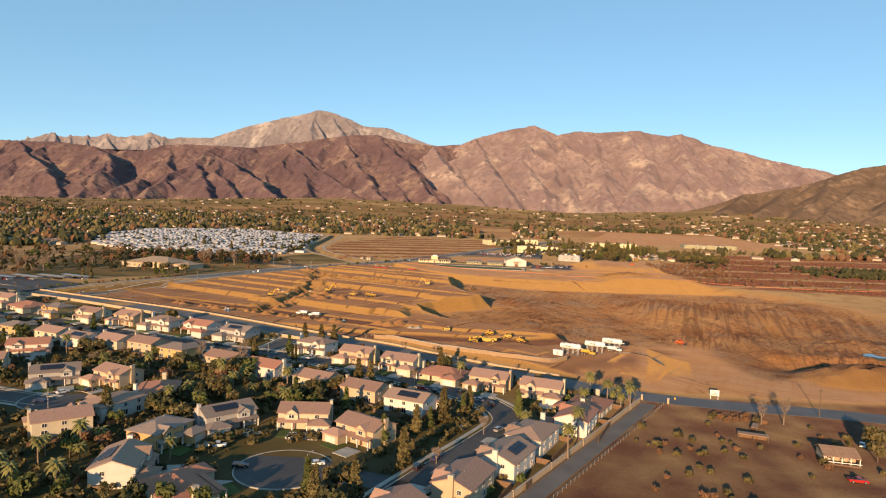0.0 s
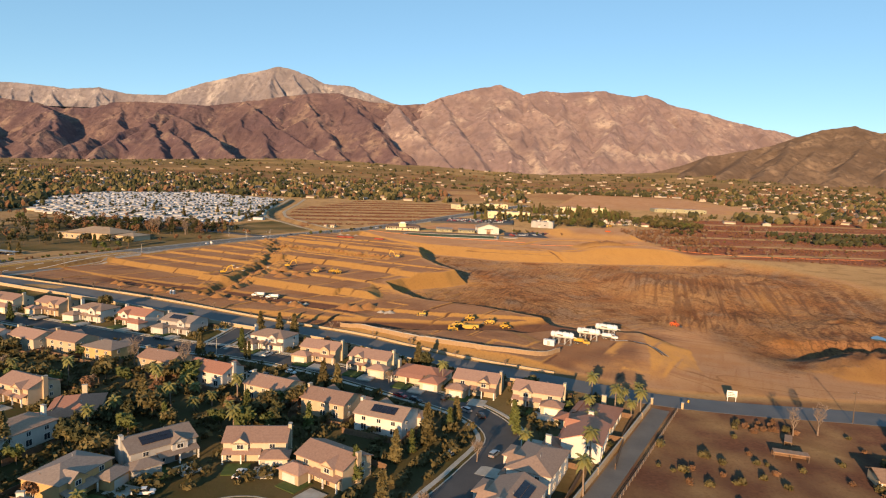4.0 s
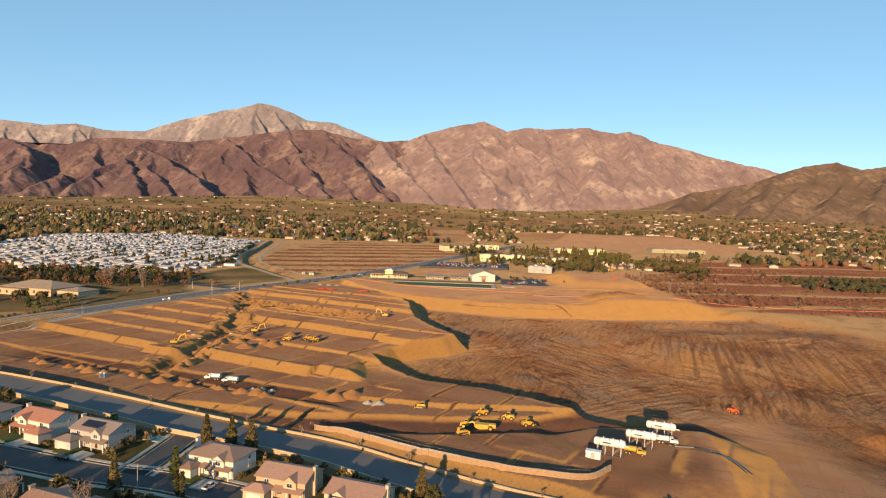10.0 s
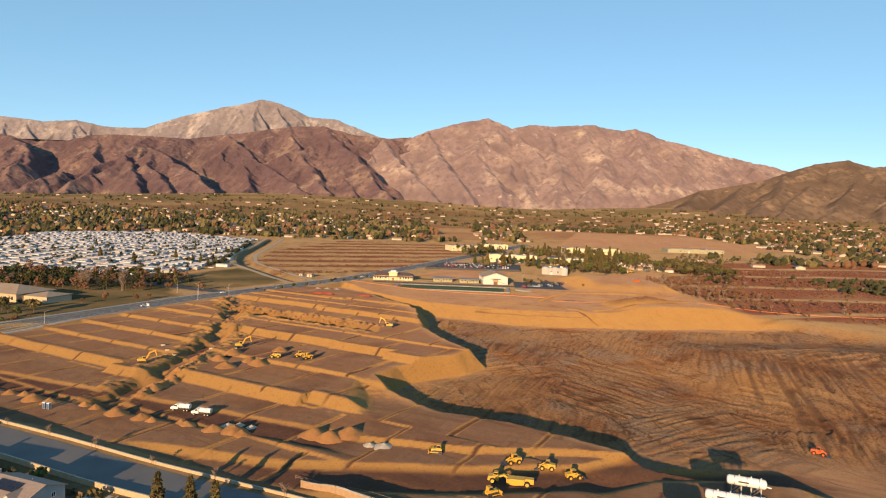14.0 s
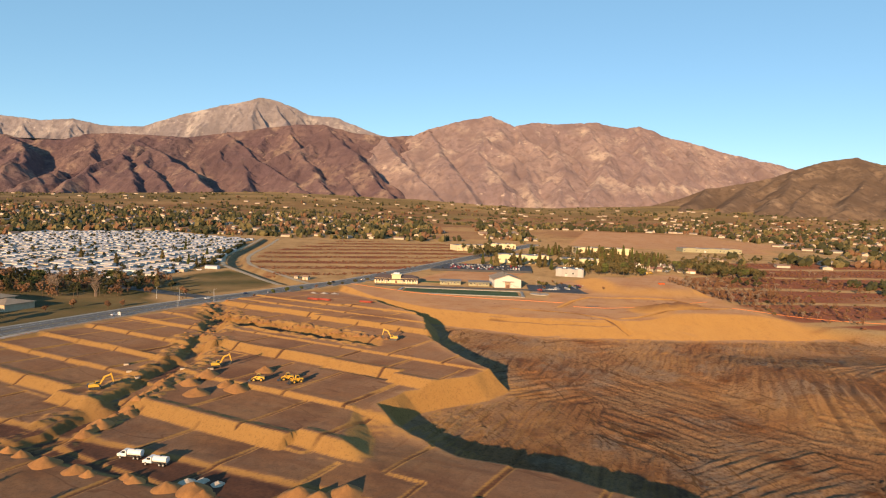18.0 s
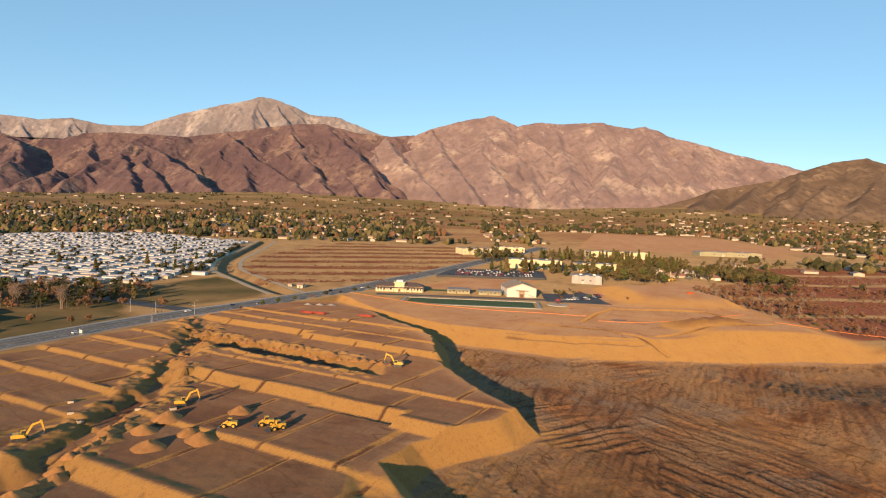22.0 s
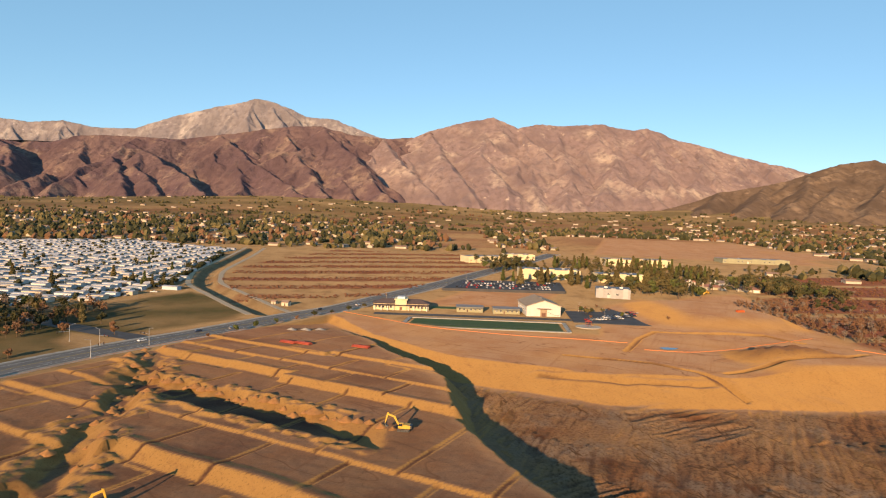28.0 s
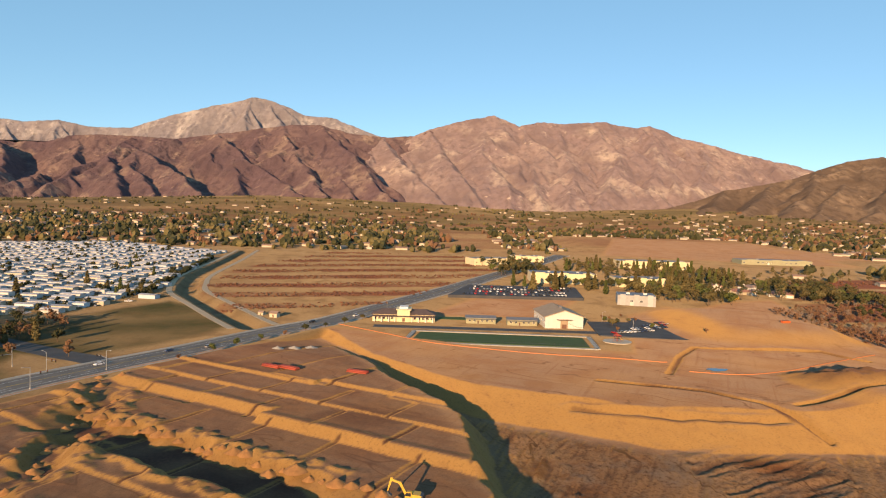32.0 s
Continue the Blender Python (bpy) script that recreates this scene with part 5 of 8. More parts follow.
CONIFERS = [tall_tree(9.5, "green", "dense green street conifer with pointed crown"), tall_tree(11.5, "olive", "tall olive green conifer beside houses", 0.24), tall_tree(8, "green", "slim green street tree with pointed crown", 0.17)]
CYPRESS = tall_tree(8.5, "dark", "thin dark cypress standing by a driveway", 0.07, "cypress", 30)
BROADS = [broad_tree("broad_tree", 8, "green", "round green tree in a garden"), broad_tree("broad_tree", 9.5, "olive", "spreading olive green tree"), broad_tree("broad_tree", 7, "dark", "dark evergreen garden tree", 56), broad_tree("broad_tree", 6, "rust", "small tree with rusty leaves")]
PALMS = [palm_tree(7.5, "slender palm with drooping fronds"), palm_tree(5.5, "short full palm in a garden"), palm_tree(9.5, "tall palm above the roofs")]
BARES = [bare_tree(16.5, "large bare winter tree with pale branches"), bare_tree(7.5, "bare leafless garden tree"), bare_tree(4.5, "young bare street tree")]
BUSHES = [bush_model(1.5, "olive", "dry olive green bush on bare soil"), bush_model(1.8, "green", "dense green shrub in a garden"), bush_model(1.4, "rust", "rust brown dry bush in a field"), bush_model(2.2, "dark", "dark green hedge shrub beside houses")]


def scatter(models, spots, wob=0.25):
    for x, y in spots:
        b = random.choice(models)
        place(b, x + rnd(-0.6, 0.6), y + rnd(-0.6, 0.6), rnd(0, 360), scale=rnd(1 - wob, 1 + wob))


scatter(CONIFERS, ((-42, 254), (-45, 292), (-39, 288), (3, 258), (-3, 249), (24, 256), (-9, 240), (-13, 234), (-23, 221), (-15, 203), (-5, 247), (5, 263), (-64, 262), (-90, 338)), 0.15)
scatter(CONIFERS[:2], ((-70, 359), (-79, 363), (-88, 366), (-9, 325), (24, 262), (-105, 330), (-215, 372), (-238, 330)), 0.15)
for x, y in ((-84, 325), (-82, 324)):
    place(CYPRESS, x, y, 0)
place(BARES[0], -124, 309, 0)
place(BARES[0], -102, 304, 70, scale=1.05)
scatter(BARES[1:2], ((-5, 207), (10, 236), (-20, 300), (-148, 262), (-190, 246), (-6, 300), (-172, 300), (-130, 290), (-60, 268)))
scatter(BARES[2:], [(p.x + 2.8, p.y + 7.4) for p in ST_EDGE[6:124:6]], 0.3)
scatter(PALMS, [(-89, 281), (-107, 294), (-80, 273), (-120, 189), (-110, 183), (-112, 196), (-113, 210), (-111, 250), (-108, 262), (-95, 287), (-99, 275), (-76, 287), (-84, 266), (-72, 277), (-104, 284),
                (-92, 268), (-124, 198), (-118, 205), (-128, 185), (-70, 262), (-66, 250), (-100, 250), (1, 302), (53, 273), (62, 276), (67, 273), (74, 285), (70, 290), (59, 295), (73, 279), (26, 246), (66, 283),
                (49, 258), (38, 218), (44, 236), (-140, 292), (-160, 290), (-196, 318), (-228, 325), (-118, 176), (-104, 172), (-86, 200), (-140, 172), (-132, 176)], 0.2)
scatter(BROADS, [(-62 + rnd(-14, 14), 262 + rnd(-12, 12)) for _ in range(14)] + [(-130 + rnd(-40, 40), 290 + rnd(-10, 8)) for _ in range(18)] + [(-230 + rnd(-60, 50), 322 + rnd(-10, 8)) for _ in range(10)]
        + [(-110 + rnd(-16, 16), 225 + rnd(-30, 30)) for _ in range(12)] + [(x + rnd(-3, 3), y + 13) for x, y, _ in ROW_NORTH[::2]] + [(x + 9, y - 11) for x, y, _ in ROW_SOUTH[::2]] + [(-190 + rnd(-40, 30), 265 + rnd(-40, 30)) for _ in range(10)])
scatter(BUSHES[1:2] + BUSHES[3:], [(x + rnd(-9, 9), y + rnd(-9, 9) * (1 if k else 1.2)) for k in (0, 1) for x, y, _ in SETTLED], 0.4)
hedge = Shape()
hr = np.random.default_rng(3)
for _ in range(4800):
    x, y = hr.uniform(-330, 60), hr.uniform(165, 400)
    if y > 395 - 0.4 * (x + 133) - 14 or any(abs((x - hx) * math.cos(radians(r)) + (y - hy) * math.sin(radians(r))) < 9.5 and -13 < -(x - hx) * math.sin(radians(r)) + (y - hy) * math.cos(radians(r)) < 7 for hx, hy, r in SETTLED):
        continue
    near = min(min((p.x - x) ** 2 + (p.y - y) ** 2 for p in ln[::2]) for ln in (ST_NORTH, ST_SIDE, ST_WEST, LANE, ST_EDGE))
    if near < 110 or (x + 50) ** 2 + (y - 198) ** 2 < 420 or (x + 156) ** 2 + (y - 250) ** 2 < 340 or x > 0.62 * (y - 150) - 8:
        continue
    r = hr.uniform(0.8, 3.0)
    c = leaf_cloud([(x, y, hz(x, y) + r * 0.5), (x + r * 0.6, y, hz(x, y) + r * 0.8)], [r * 0.7, r * 0.5], 16, 0.3 * r + 0.1)
    hedge.add(c.v, c.f)
# unseen row south of the view, added for its long shadows over the gardens
scatter(BROADS[:3], [(-170 + 7.5 * k + rnd(-3, 3), 158 + rnd(-14, 12)) for k in range(24)], 0.3)
scatter(BROADS[:3] + CONIFERS[:2], [(-230 + rnd(0, 110), 190 + rnd(0, 45)) for _ in range(14)] + [(-100 + rnd(-14, 14), 258 + rnd(-10, 12)) for _ in range(8)] + [(-30 + rnd(-12, 8), 176 + rnd(-8, 8)) for _ in range(6)] + [(-62, 170), (-84, 162), (-110, 168)], 0.25)
lone("garden_undergrowth", hedge, leaf_mats["olive"], "olive shrubs and hedges between the gardens", "shrubs", kind="stuff")


def tree_mass(name, spots, leaf, label, lo, hi, per=20):
    """A wood of small-leaved trees, each with a stem and a ragged crown of several clumps."""
    s, t = Shape(), Shape()
    for x, y in spots:
        h = rnd(lo, hi)
        z = hz(x, y)
        t.tube((x, y, z - 0.3), (x, y, z + h * 0.6), 0.02 * h, 0.01 * h, 5, False)
        cs = [(x + rnd(-0.2, 0.2) * h, y + rnd(-0.2, 0.2) * h, z + h * rnd(0.35, 0.85)) for _ in range(5)] + [(x, y, z + h * 0.85)]
        c = leaf_cloud(cs, [h * rnd(0.12, 0.2) for _ in cs], per, 0.075 * h)
        s.add(c.v, c.f)
    lone(name, s, leaf_mats[leaf], label, "trees", kind="stuff")
    lone(name + "_stems", t, bark, "stems of the " + label, "trees", kind="stuff")

# ---- cars and machines ----
paints = [mat("white paint", (0.72, 0.72, 0.72), (0.66, 0.66, 0.66), 0.4, 0.3, spec=0.5), mat("black paint", (0.02, 0.02, 0.022), (0.03, 0.03, 0.03), 0.4, 0.25, spec=0.5), mat("silver paint", (0.40, 0.41, 0.42), (0.34, 0.35, 0.36), 0.4, 0.3, 0.4),
          mat("red paint", (0.42, 0.02, 0.018), (0.36, 0.02, 0.016), 0.4, 0.3, spec=0.5), mat("blue paint", (0.03, 0.05, 0.11), (0.025, 0.04, 0.09), 0.4, 0.3, spec=0.5)]
machine_yellow = mat("machine yellow", (0.62, 0.36, 0.035), (0.48, 0.28, 0.04), 0.7, 0.5, spec=0.4)
orange_paint = mat("orange paint", (0.62, 0.12, 0.025), (0.5, 0.1, 0.03), 0.7, 0.5)
tank_white = mat("tank white", (0.78, 0.76, 0.72), (0.66, 0.64, 0.60), 0.5, 0.45)
lamp_red = mat("tail lamp", (0.35, 0.01, 0.01), (0.3, 0.01, 0.01), 1, 0.3)
lamp_clear = mat("head lamp", (0.75, 0.75, 0.72), (0.7, 0.7, 0.68), 1, 0.15)


def wheel(ob, x, y, r, w, rim=None):
    t = part("wheel", Shape().tube((x, y - w / 2, r), (x, y + w / 2, r), r, r, 14), rubber, ob)
    part("rim", Shape().tube((x, y - w / 2 - 0.015, r), (x, y + w / 2 + 0.015, r), r * 0.55, r * 0.55, 10), rim or galvanised, t)
    return t


def car_model(kind, paint, label):
    ob = thing("car", label, "car")
    if kind == "sedan":
        L, H, body, cab = 4.7, 1.45, [(-2.35, 0.35), (-2.35, 0.8), (-2.1, 0.95), (1.2, 0.95), (2.2, 0.8), (2.35, 0.6), (2.35, 0.3), (2.1, 0.22), (-2.1, 0.22)], [(-1.75, 0.93), (-1.15, 1.42), (0.45, 1.45), (1.25, 0.93)]
    elif kind == "suv":
        L, H, body, cab = 4.8, 1.75, [(-2.4, 0.4), (-2.4, 1.05), (1.1, 1.1), (2.2, 0.98), (2.4, 0.75), (2.4, 0.4), (2.15, 0.28), (-2.2, 0.28)], [(-2.3, 1.05), (-2.05, 1.7), (0.3, 1.75), (1.15, 1.08)]
    else:
        L, H, body, cab = 5.6, 1.85, [(-2.8, 0.5), (-2.8, 1.12), (-0.7, 1.12), (1.4, 1.12), (2.6, 1.05), (2.8, 0.8), (2.8, 0.5), (2.5, 0.35), (-2.6, 0.35)], [(-0.7, 1.1), (-0.55, 1.8), (0.75, 1.85), (1.5, 1.1)]
    part("body", Shape().prism(body, -0.9, 0.9, "y"), paint, ob)
    w = 0.78
    (x0, z0), (x1, z1), (x2, z2), (x3, z3) = cab
    v = [(x0, -0.86, z0), (x3, -0.86, z3), (x3, 0.86, z3), (x0, 0.86, z0), (x1, -w + 0.1, z1 - 0.06), (x2, -w + 0.1, z2 - 0.06), (x2, w - 0.1, z2 - 0.06), (x1, w - 0.1, z1 - 0.06)]
    part("windows", Shape().add(v, [(3, 2, 1, 0), (4, 5, 6, 7), (0, 1, 5, 4), (1, 2, 6, 5), (2, 3, 7, 6), (3, 0, 4, 7)]), glass_dark, ob)
    part("roof_panel", Shape().box(x1 - 0.05, -w + 0.06, z1 - 0.07, x2 + 0.05, w - 0.06, z1 + 0.0), paint, ob)
    if kind == "pickup":
        part("bed_floor", Shape().box(-2.65, -0.75, 1.0, -0.8, 0.75, 1.13), rubber, ob)
    for x in (-L * 0.31, L * 0.31):
        for y in (-0.82, 0.82):
            wheel(ob, x, y, 0.34 if kind == "sedan" else 0.4, 0.24)
    for y in (-0.65, 0.65):
        part("head_lamp", Shape().box(L / 2 - 0.06, y - 0.18, 0.62, L / 2 + 0.02, y + 0.18, 0.78), lamp_clear, ob)
        part("tail_lamp", Shape().box(-L / 2 - 0.02, y - 0.18, 0.68, -L / 2 + 0.05, y + 0.18, 0.84), lamp_red, ob)
    return ob


CARS = [car_model("sedan", paints[0], "white sedan parked on the asphalt"), car_model("suv", paints[1], "black sport utility car parked by the kerb"), car_model("pickup", paints[0], "white pickup truck parked on a driveway"),
        car_model("suv", paints[2], "silver sport utility car parked outside"), car_model("sedan", paints[4], "dark blue sedan parked outside"), car_model("pickup", paints[3], "red pickup truck on dry grass"), car_model("sedan", paints[2], "silver sedan parked outside")]
PARKED = ((-41, 202, 0, 20), (-63, 197, 1, 10), (3, 240, 0, 66), (16, 240, 3, 60), (-76, 212, 2, 10), (-10, 203, 1, 66), (-5, 211, 4, 66), (-159, 259, 0, 60), (-160, 247, 4, 20), (-150, 263, 1, 60), (9, 275, 3, 130),
          (14, 270, 1, 110), (-55, 223, 2, 80), (-76, 306, 2, -30), (-69, 305, 3, -32), (-15, 287, 5, -36), (-9, 283, 1, -36), (2, 286, 1, 60), (-61, 310, 0, -30), (-76, 331, 2, 68), (-94, 319, 4, -20), (-132, 350, 1, -20), (-170, 352, 0, 160), (-210, 380, 3, 160))
for x, y, k, rot in PARKED:
    place(CARS[k], x, y, rot, hz(x, y) + 0.08)
place(CARS[5], 125, 210, -8)
place(CARS[0], 146, 243, 60)


def far_car(base_paint, label):
    """A parked car of a far lot: body, glass and wheels."""
    ob = thing("car", label, "car", "cars in the lots")
    part("body", Shape().prism([(-2.3, 0.3), (-2.3, 0.9), (1.2, 1.0), (2.3, 0.75), (2.3, 0.3)], -0.9, 0.9, "y").box(-1.2, -0.7, 1.38, 0.5, 0.7, 1.46), base_paint, ob)
    part("windows", Shape().prism([(-1.8, 0.95), (-1.25, 1.4), (0.5, 1.4), (1.2, 0.98)], -0.8, 0.8, "y"), glass_dark, ob)
    w = Shape()
    for x in (-1.45, 1.45):
        w.tube((x, -0.95, 0.34), (x, 0.95, 0.34), 0.34, n=8)
    part("wheels", w, rubber, ob)
    return ob


LOT_CARS = [far_car(p, lab) for p, lab in ((paints[0], "white car parked in a lot"), (paints[1], "black car parked in a lot"), (paints[2], "silver car parked in a lot"), (paints[4], "dark blue car parked in a lot"), (paints[0], "white van-like car in a lot"), (paints[3], "red car parked in a lot"))]


def track_pair(ob, L, gauge, w, h):
    for y in (-gauge / 2, gauge / 2):
        r = h / 2
        prof = [(-L / 2, r), (-L / 2 + r * 0.6, 0.05), (L / 2 - r * 0.6, 0.05), (L / 2, r), (L / 2 - r * 0.5, h), (-L / 2 + r * 0.5, h)]
        t = part("track", Shape().prism(prof, y - w / 2, y + w / 2, "y"), steel, ob)
        for k in range(5):
            x = -L / 2 + 0.5 + k * (L - 1.0) / 4
            part("roller", Shape().tube((x, y - w / 2 - 0.04, r * 0.9), (x, y + w / 2 + 0.04, r * 0.9), r * 0.42, n=8), rubber, t)


def excavator(paint, label, reach=1.0):
    ob = thing("excavator", label, "excavator")
    track_pair(ob, 4.6, 2.6, 0.65, 1.0)
    part("deck", Shape().prism([(-2.3, 1.15), (-2.5, 2.3), (-0.4, 2.5), (1.2, 2.1), (1.7, 1.15)], -1.35, 1.35, "y"), paint, ob)
    cab = part("cab", Shape().prism([(0.1, 1.2), (0.1, 3.1), (1.5, 3.1), (1.9, 2.2), (1.8, 1.2)], 0.35, 1.4, "y"), paint, ob)
    part("cab_glass", Shape().prism([(0.3, 2.0), (0.3, 2.95), (1.56, 2.95), (1.94, 2.1)], 0.32, 1.43, "y"), glass_dark, cab)
    part("counterweight", Shape().prism([(-2.9, 1.2), (-2.9, 2.2), (-2.2, 2.4), (-2.2, 1.2)], -1.3, 1.3, "y"), steel, ob)
    boom = part("boom", Shape().prism([(1.3, 1.7), (3.2, 5.2), (5.9, 6.0), (6.0, 5.5), (3.7, 4.7), (1.9, 1.6)], -0.25, 0.25, "y"), paint, ob)
    part("hydraulic_ram", Shape().tube((1.9, 0, 2.0), (3.6, 0, 4.6), 0.1), galvanised, boom)
    part("stick", Shape().prism([(5.4, 6.3), (6.1, 6.2), (6.9, 2.6), (6.6, 2.5)], -0.2, 0.2, "y"), paint, ob)
    part("bucket", Shape().prism([(6.6, 2.6), (7.0, 2.6), (6.6, 1.3), (5.6, 1.2), (5.6, 1.5), (6.3, 1.9)], -0.55, 0.55, "y"), steel, ob)
    return ob


def loader(label, paint=None):
    """A wheel loader."""
    paint = paint or machine_yellow
    ob = thing("wheel_loader", label, "loader")
    part("rear_body", Shape().prism([(-3.2, 0.9), (-3.2, 2.1), (-0.6, 2.4), (-0.6, 0.8)], -0.95, 0.95, "y"), paint, ob)
    part("front_frame", Shape().prism([(-0.5, 0.8), (-0.5, 1.8), (1.2, 1.5), (1.6, 0.8)], -0.6, 0.6, "y"), paint, ob)
    cab = part("cab", Shape().prism([(-1.5, 2.2), (-1.4, 3.4), (0.0, 3.4), (0.1, 2.0)], -0.75, 0.75, "y"), paint, ob)
    part("cab_glass", Shape().prism([(-1.42, 2.45), (-1.36, 3.25), (-0.02, 3.25), (0.06, 2.3)], -0.78, 0.78, "y"), glass_dark, cab)
    for y in (-0.75, 0.75):
        part("lift_arm", Shape().prism([(0.2, 1.9), (0.4, 2.2), (2.7, 0.9), (2.6, 0.6)], y - 0.14, y + 0.14, "y"), paint, ob)
    part("bucket", Shape().prism([(2.5, 0.15), (2.5, 1.3), (2.7, 1.3), (2.9, 0.5), (3.8, 0.25), (3.8, 0.15)], -1.45, 1.45, "y"), steel, ob)
    for x in (-2.0, 1.2):
        for y in (-1.15, 1.15):
            wheel(ob, x, y, 0.82, 0.6, paint)
    return ob


def dozer(label):
    ob = thing("bulldozer", label, "bulldozer")
    track_pair(ob, 3.9, 2.3, 0.6, 1.15)
    part("hull", Shape().prism([(-1.6, 0.7), (-1.6, 1.6), (0.2, 1.75), (2.1, 1.65), (2.1, 0.7)], -0.8, 0.8, "y"), machine_yellow, ob)
    cab = part("cab", Shape().prism([(-1.3, 1.6), (-1.2, 3.0), (0.1, 3.0), (0.3, 1.6)], -0.8, 0.8, "y"), machine_yellow, ob)
    part("cab_glass", Shape().prism([(-1.2, 2.0), (-1.15, 2.85), (0.06, 2.85), (0.2, 2.0)], -0.83, 0.83, "y"), glass_dark, cab)
    part("blade", Shape().prism([(2.9, 0.1), (2.65, 0.6), (2.9, 1.35), (3.1, 1.35), (2.85, 0.6), (3.15, 0.1)], -1.8, 1.8, "y"), machine_yellow, ob)
    part("push_arms", Shape().box(-0.5, -1.5, 0.5, 2.8, -1.35, 0.75).box(-0.5, 1.35, 0.5, 2.8, 1.5, 0.75), machine_yellow, ob)
    part("exhaust", Shape().tube((1.2, 0.2, 1.6), (1.2, 0.2, 2.7), 0.07), steel, ob)
    return ob


def scraper_model(label):
    """A wheel tractor-scraper: tractor in front, bowl and engine behind."""
    ob = thing("scraper", label, "scraper")
    part("tractor", Shape().prism([(4.1, 1.0), (4.1, 2.3), (5.6, 2.6), (7.4, 2.2), (7.6, 1.0)], -1.2, 1.2, "y"), machine_yellow, ob)
    cab = part("cab", Shape().prism([(4.3, 2.3), (4.4, 3.5), (5.7, 3.5), (5.9, 2.5)], -1.1, 0.5, "y"), machine_yellow, ob)
    part("cab_glass", Shape().prism([(4.4, 2.7), (4.46, 3.35), (5.68, 3.35), (5.84, 2.75)], -1.13, 0.53, "y"), glass_dark, cab)
    part("gooseneck", Shape().prism([(1.2, 2.4), (2.4, 3.1), (4.3, 2.3), (4.3, 1.7), (2.5, 2.5), (1.4, 1.9)], -0.45, 0.45, "y"), machine_yellow, ob)
    part("draft_arms", Shape().prism([(-1.5, 1.0), (1.6, 2.1), (1.6, 2.5), (-1.5, 1.6)], -1.8, -1.55, "y").prism([(-1.5, 1.0), (1.6, 2.1), (1.6, 2.5), (-1.5, 1.6)], 1.55, 1.8, "y"), machine_yellow, ob)
    part("bowl", Shape().prism([(-4.2, 0.8), (-4.2, 2.4), (1.2, 2.3), (1.0, 0.5), (-1.0, 0.35)], -1.5, 1.5, "y"), machine_yellow, ob)
    part("apron", Shape().prism([(1.0, 0.45), (1.25, 2.0), (1.6, 1.6), (1.3, 0.5)], -1.45, 1.45, "y"), machine_yellow, ob)
    part("rear_engine", Shape().box(-7.0, -1.0, 1.1, -4.3, 1.0, 2.6), machine_yellow, ob)
    for x, y in ((5.9, -1.35), (5.9, 1.35), (-5.0, -1.35), (-5.0, 1.35)):
        wheel(ob, x, y, 1.0, 0.75, machine_yellow)
    return ob


def water_truck(paint, label, tank_paint=None):
    ob = thing("water_truck", label, "truck")
    part("chassis", Shape().box(-3.9, -0.5, 0.7, 3.6, 0.5, 1.0), steel, ob)
    part("hood", Shape().prism([(2.4, 0.8), (2.4, 1.9), (3.7, 1.75), (4.0, 1.5), (4.0, 0.8)], -1.05, 1.05, "y"), paint, ob)
    cab = part("cab", Shape().prism([(0.9, 0.9), (0.9, 2.75), (2.1, 2.75), (2.5, 1.9), (2.5, 0.9)], -1.15, 1.15, "y"), paint, ob)
    part("cab_glass", Shape().prism([(1.2, 1.9), (1.2, 2.6), (2.12, 2.6), (2.48, 1.95)], -1.18, 1.18, "y"), glass_dark, cab)
    s, n = Shape(), 14
    ring = [(1.2 * math.cos(2 * math.pi * k / n), 2.05 + 0.95 * math.sin(2 * math.pi * k / n)) for k in range(n)]
    s.prism(ring, -3.9, 0.6, "x")
    tank = part("tank", s, tank_paint or paint, ob, smooth=False)
    part("hatch", Shape().tube((-1.6, 0, 2.95), (-1.6, 0, 3.15), 0.35), steel, tank)
    part("spray_bar", Shape().tube((-4.1, -1.1, 0.9), (-4.1, 1.1, 0.9), 0.09), steel, ob)
    for x in (-3.0, -1.7, 2.9):
        for y in (-1.0, 1.0):
            wheel(ob, x, y, 0.52, 0.4)
    return ob


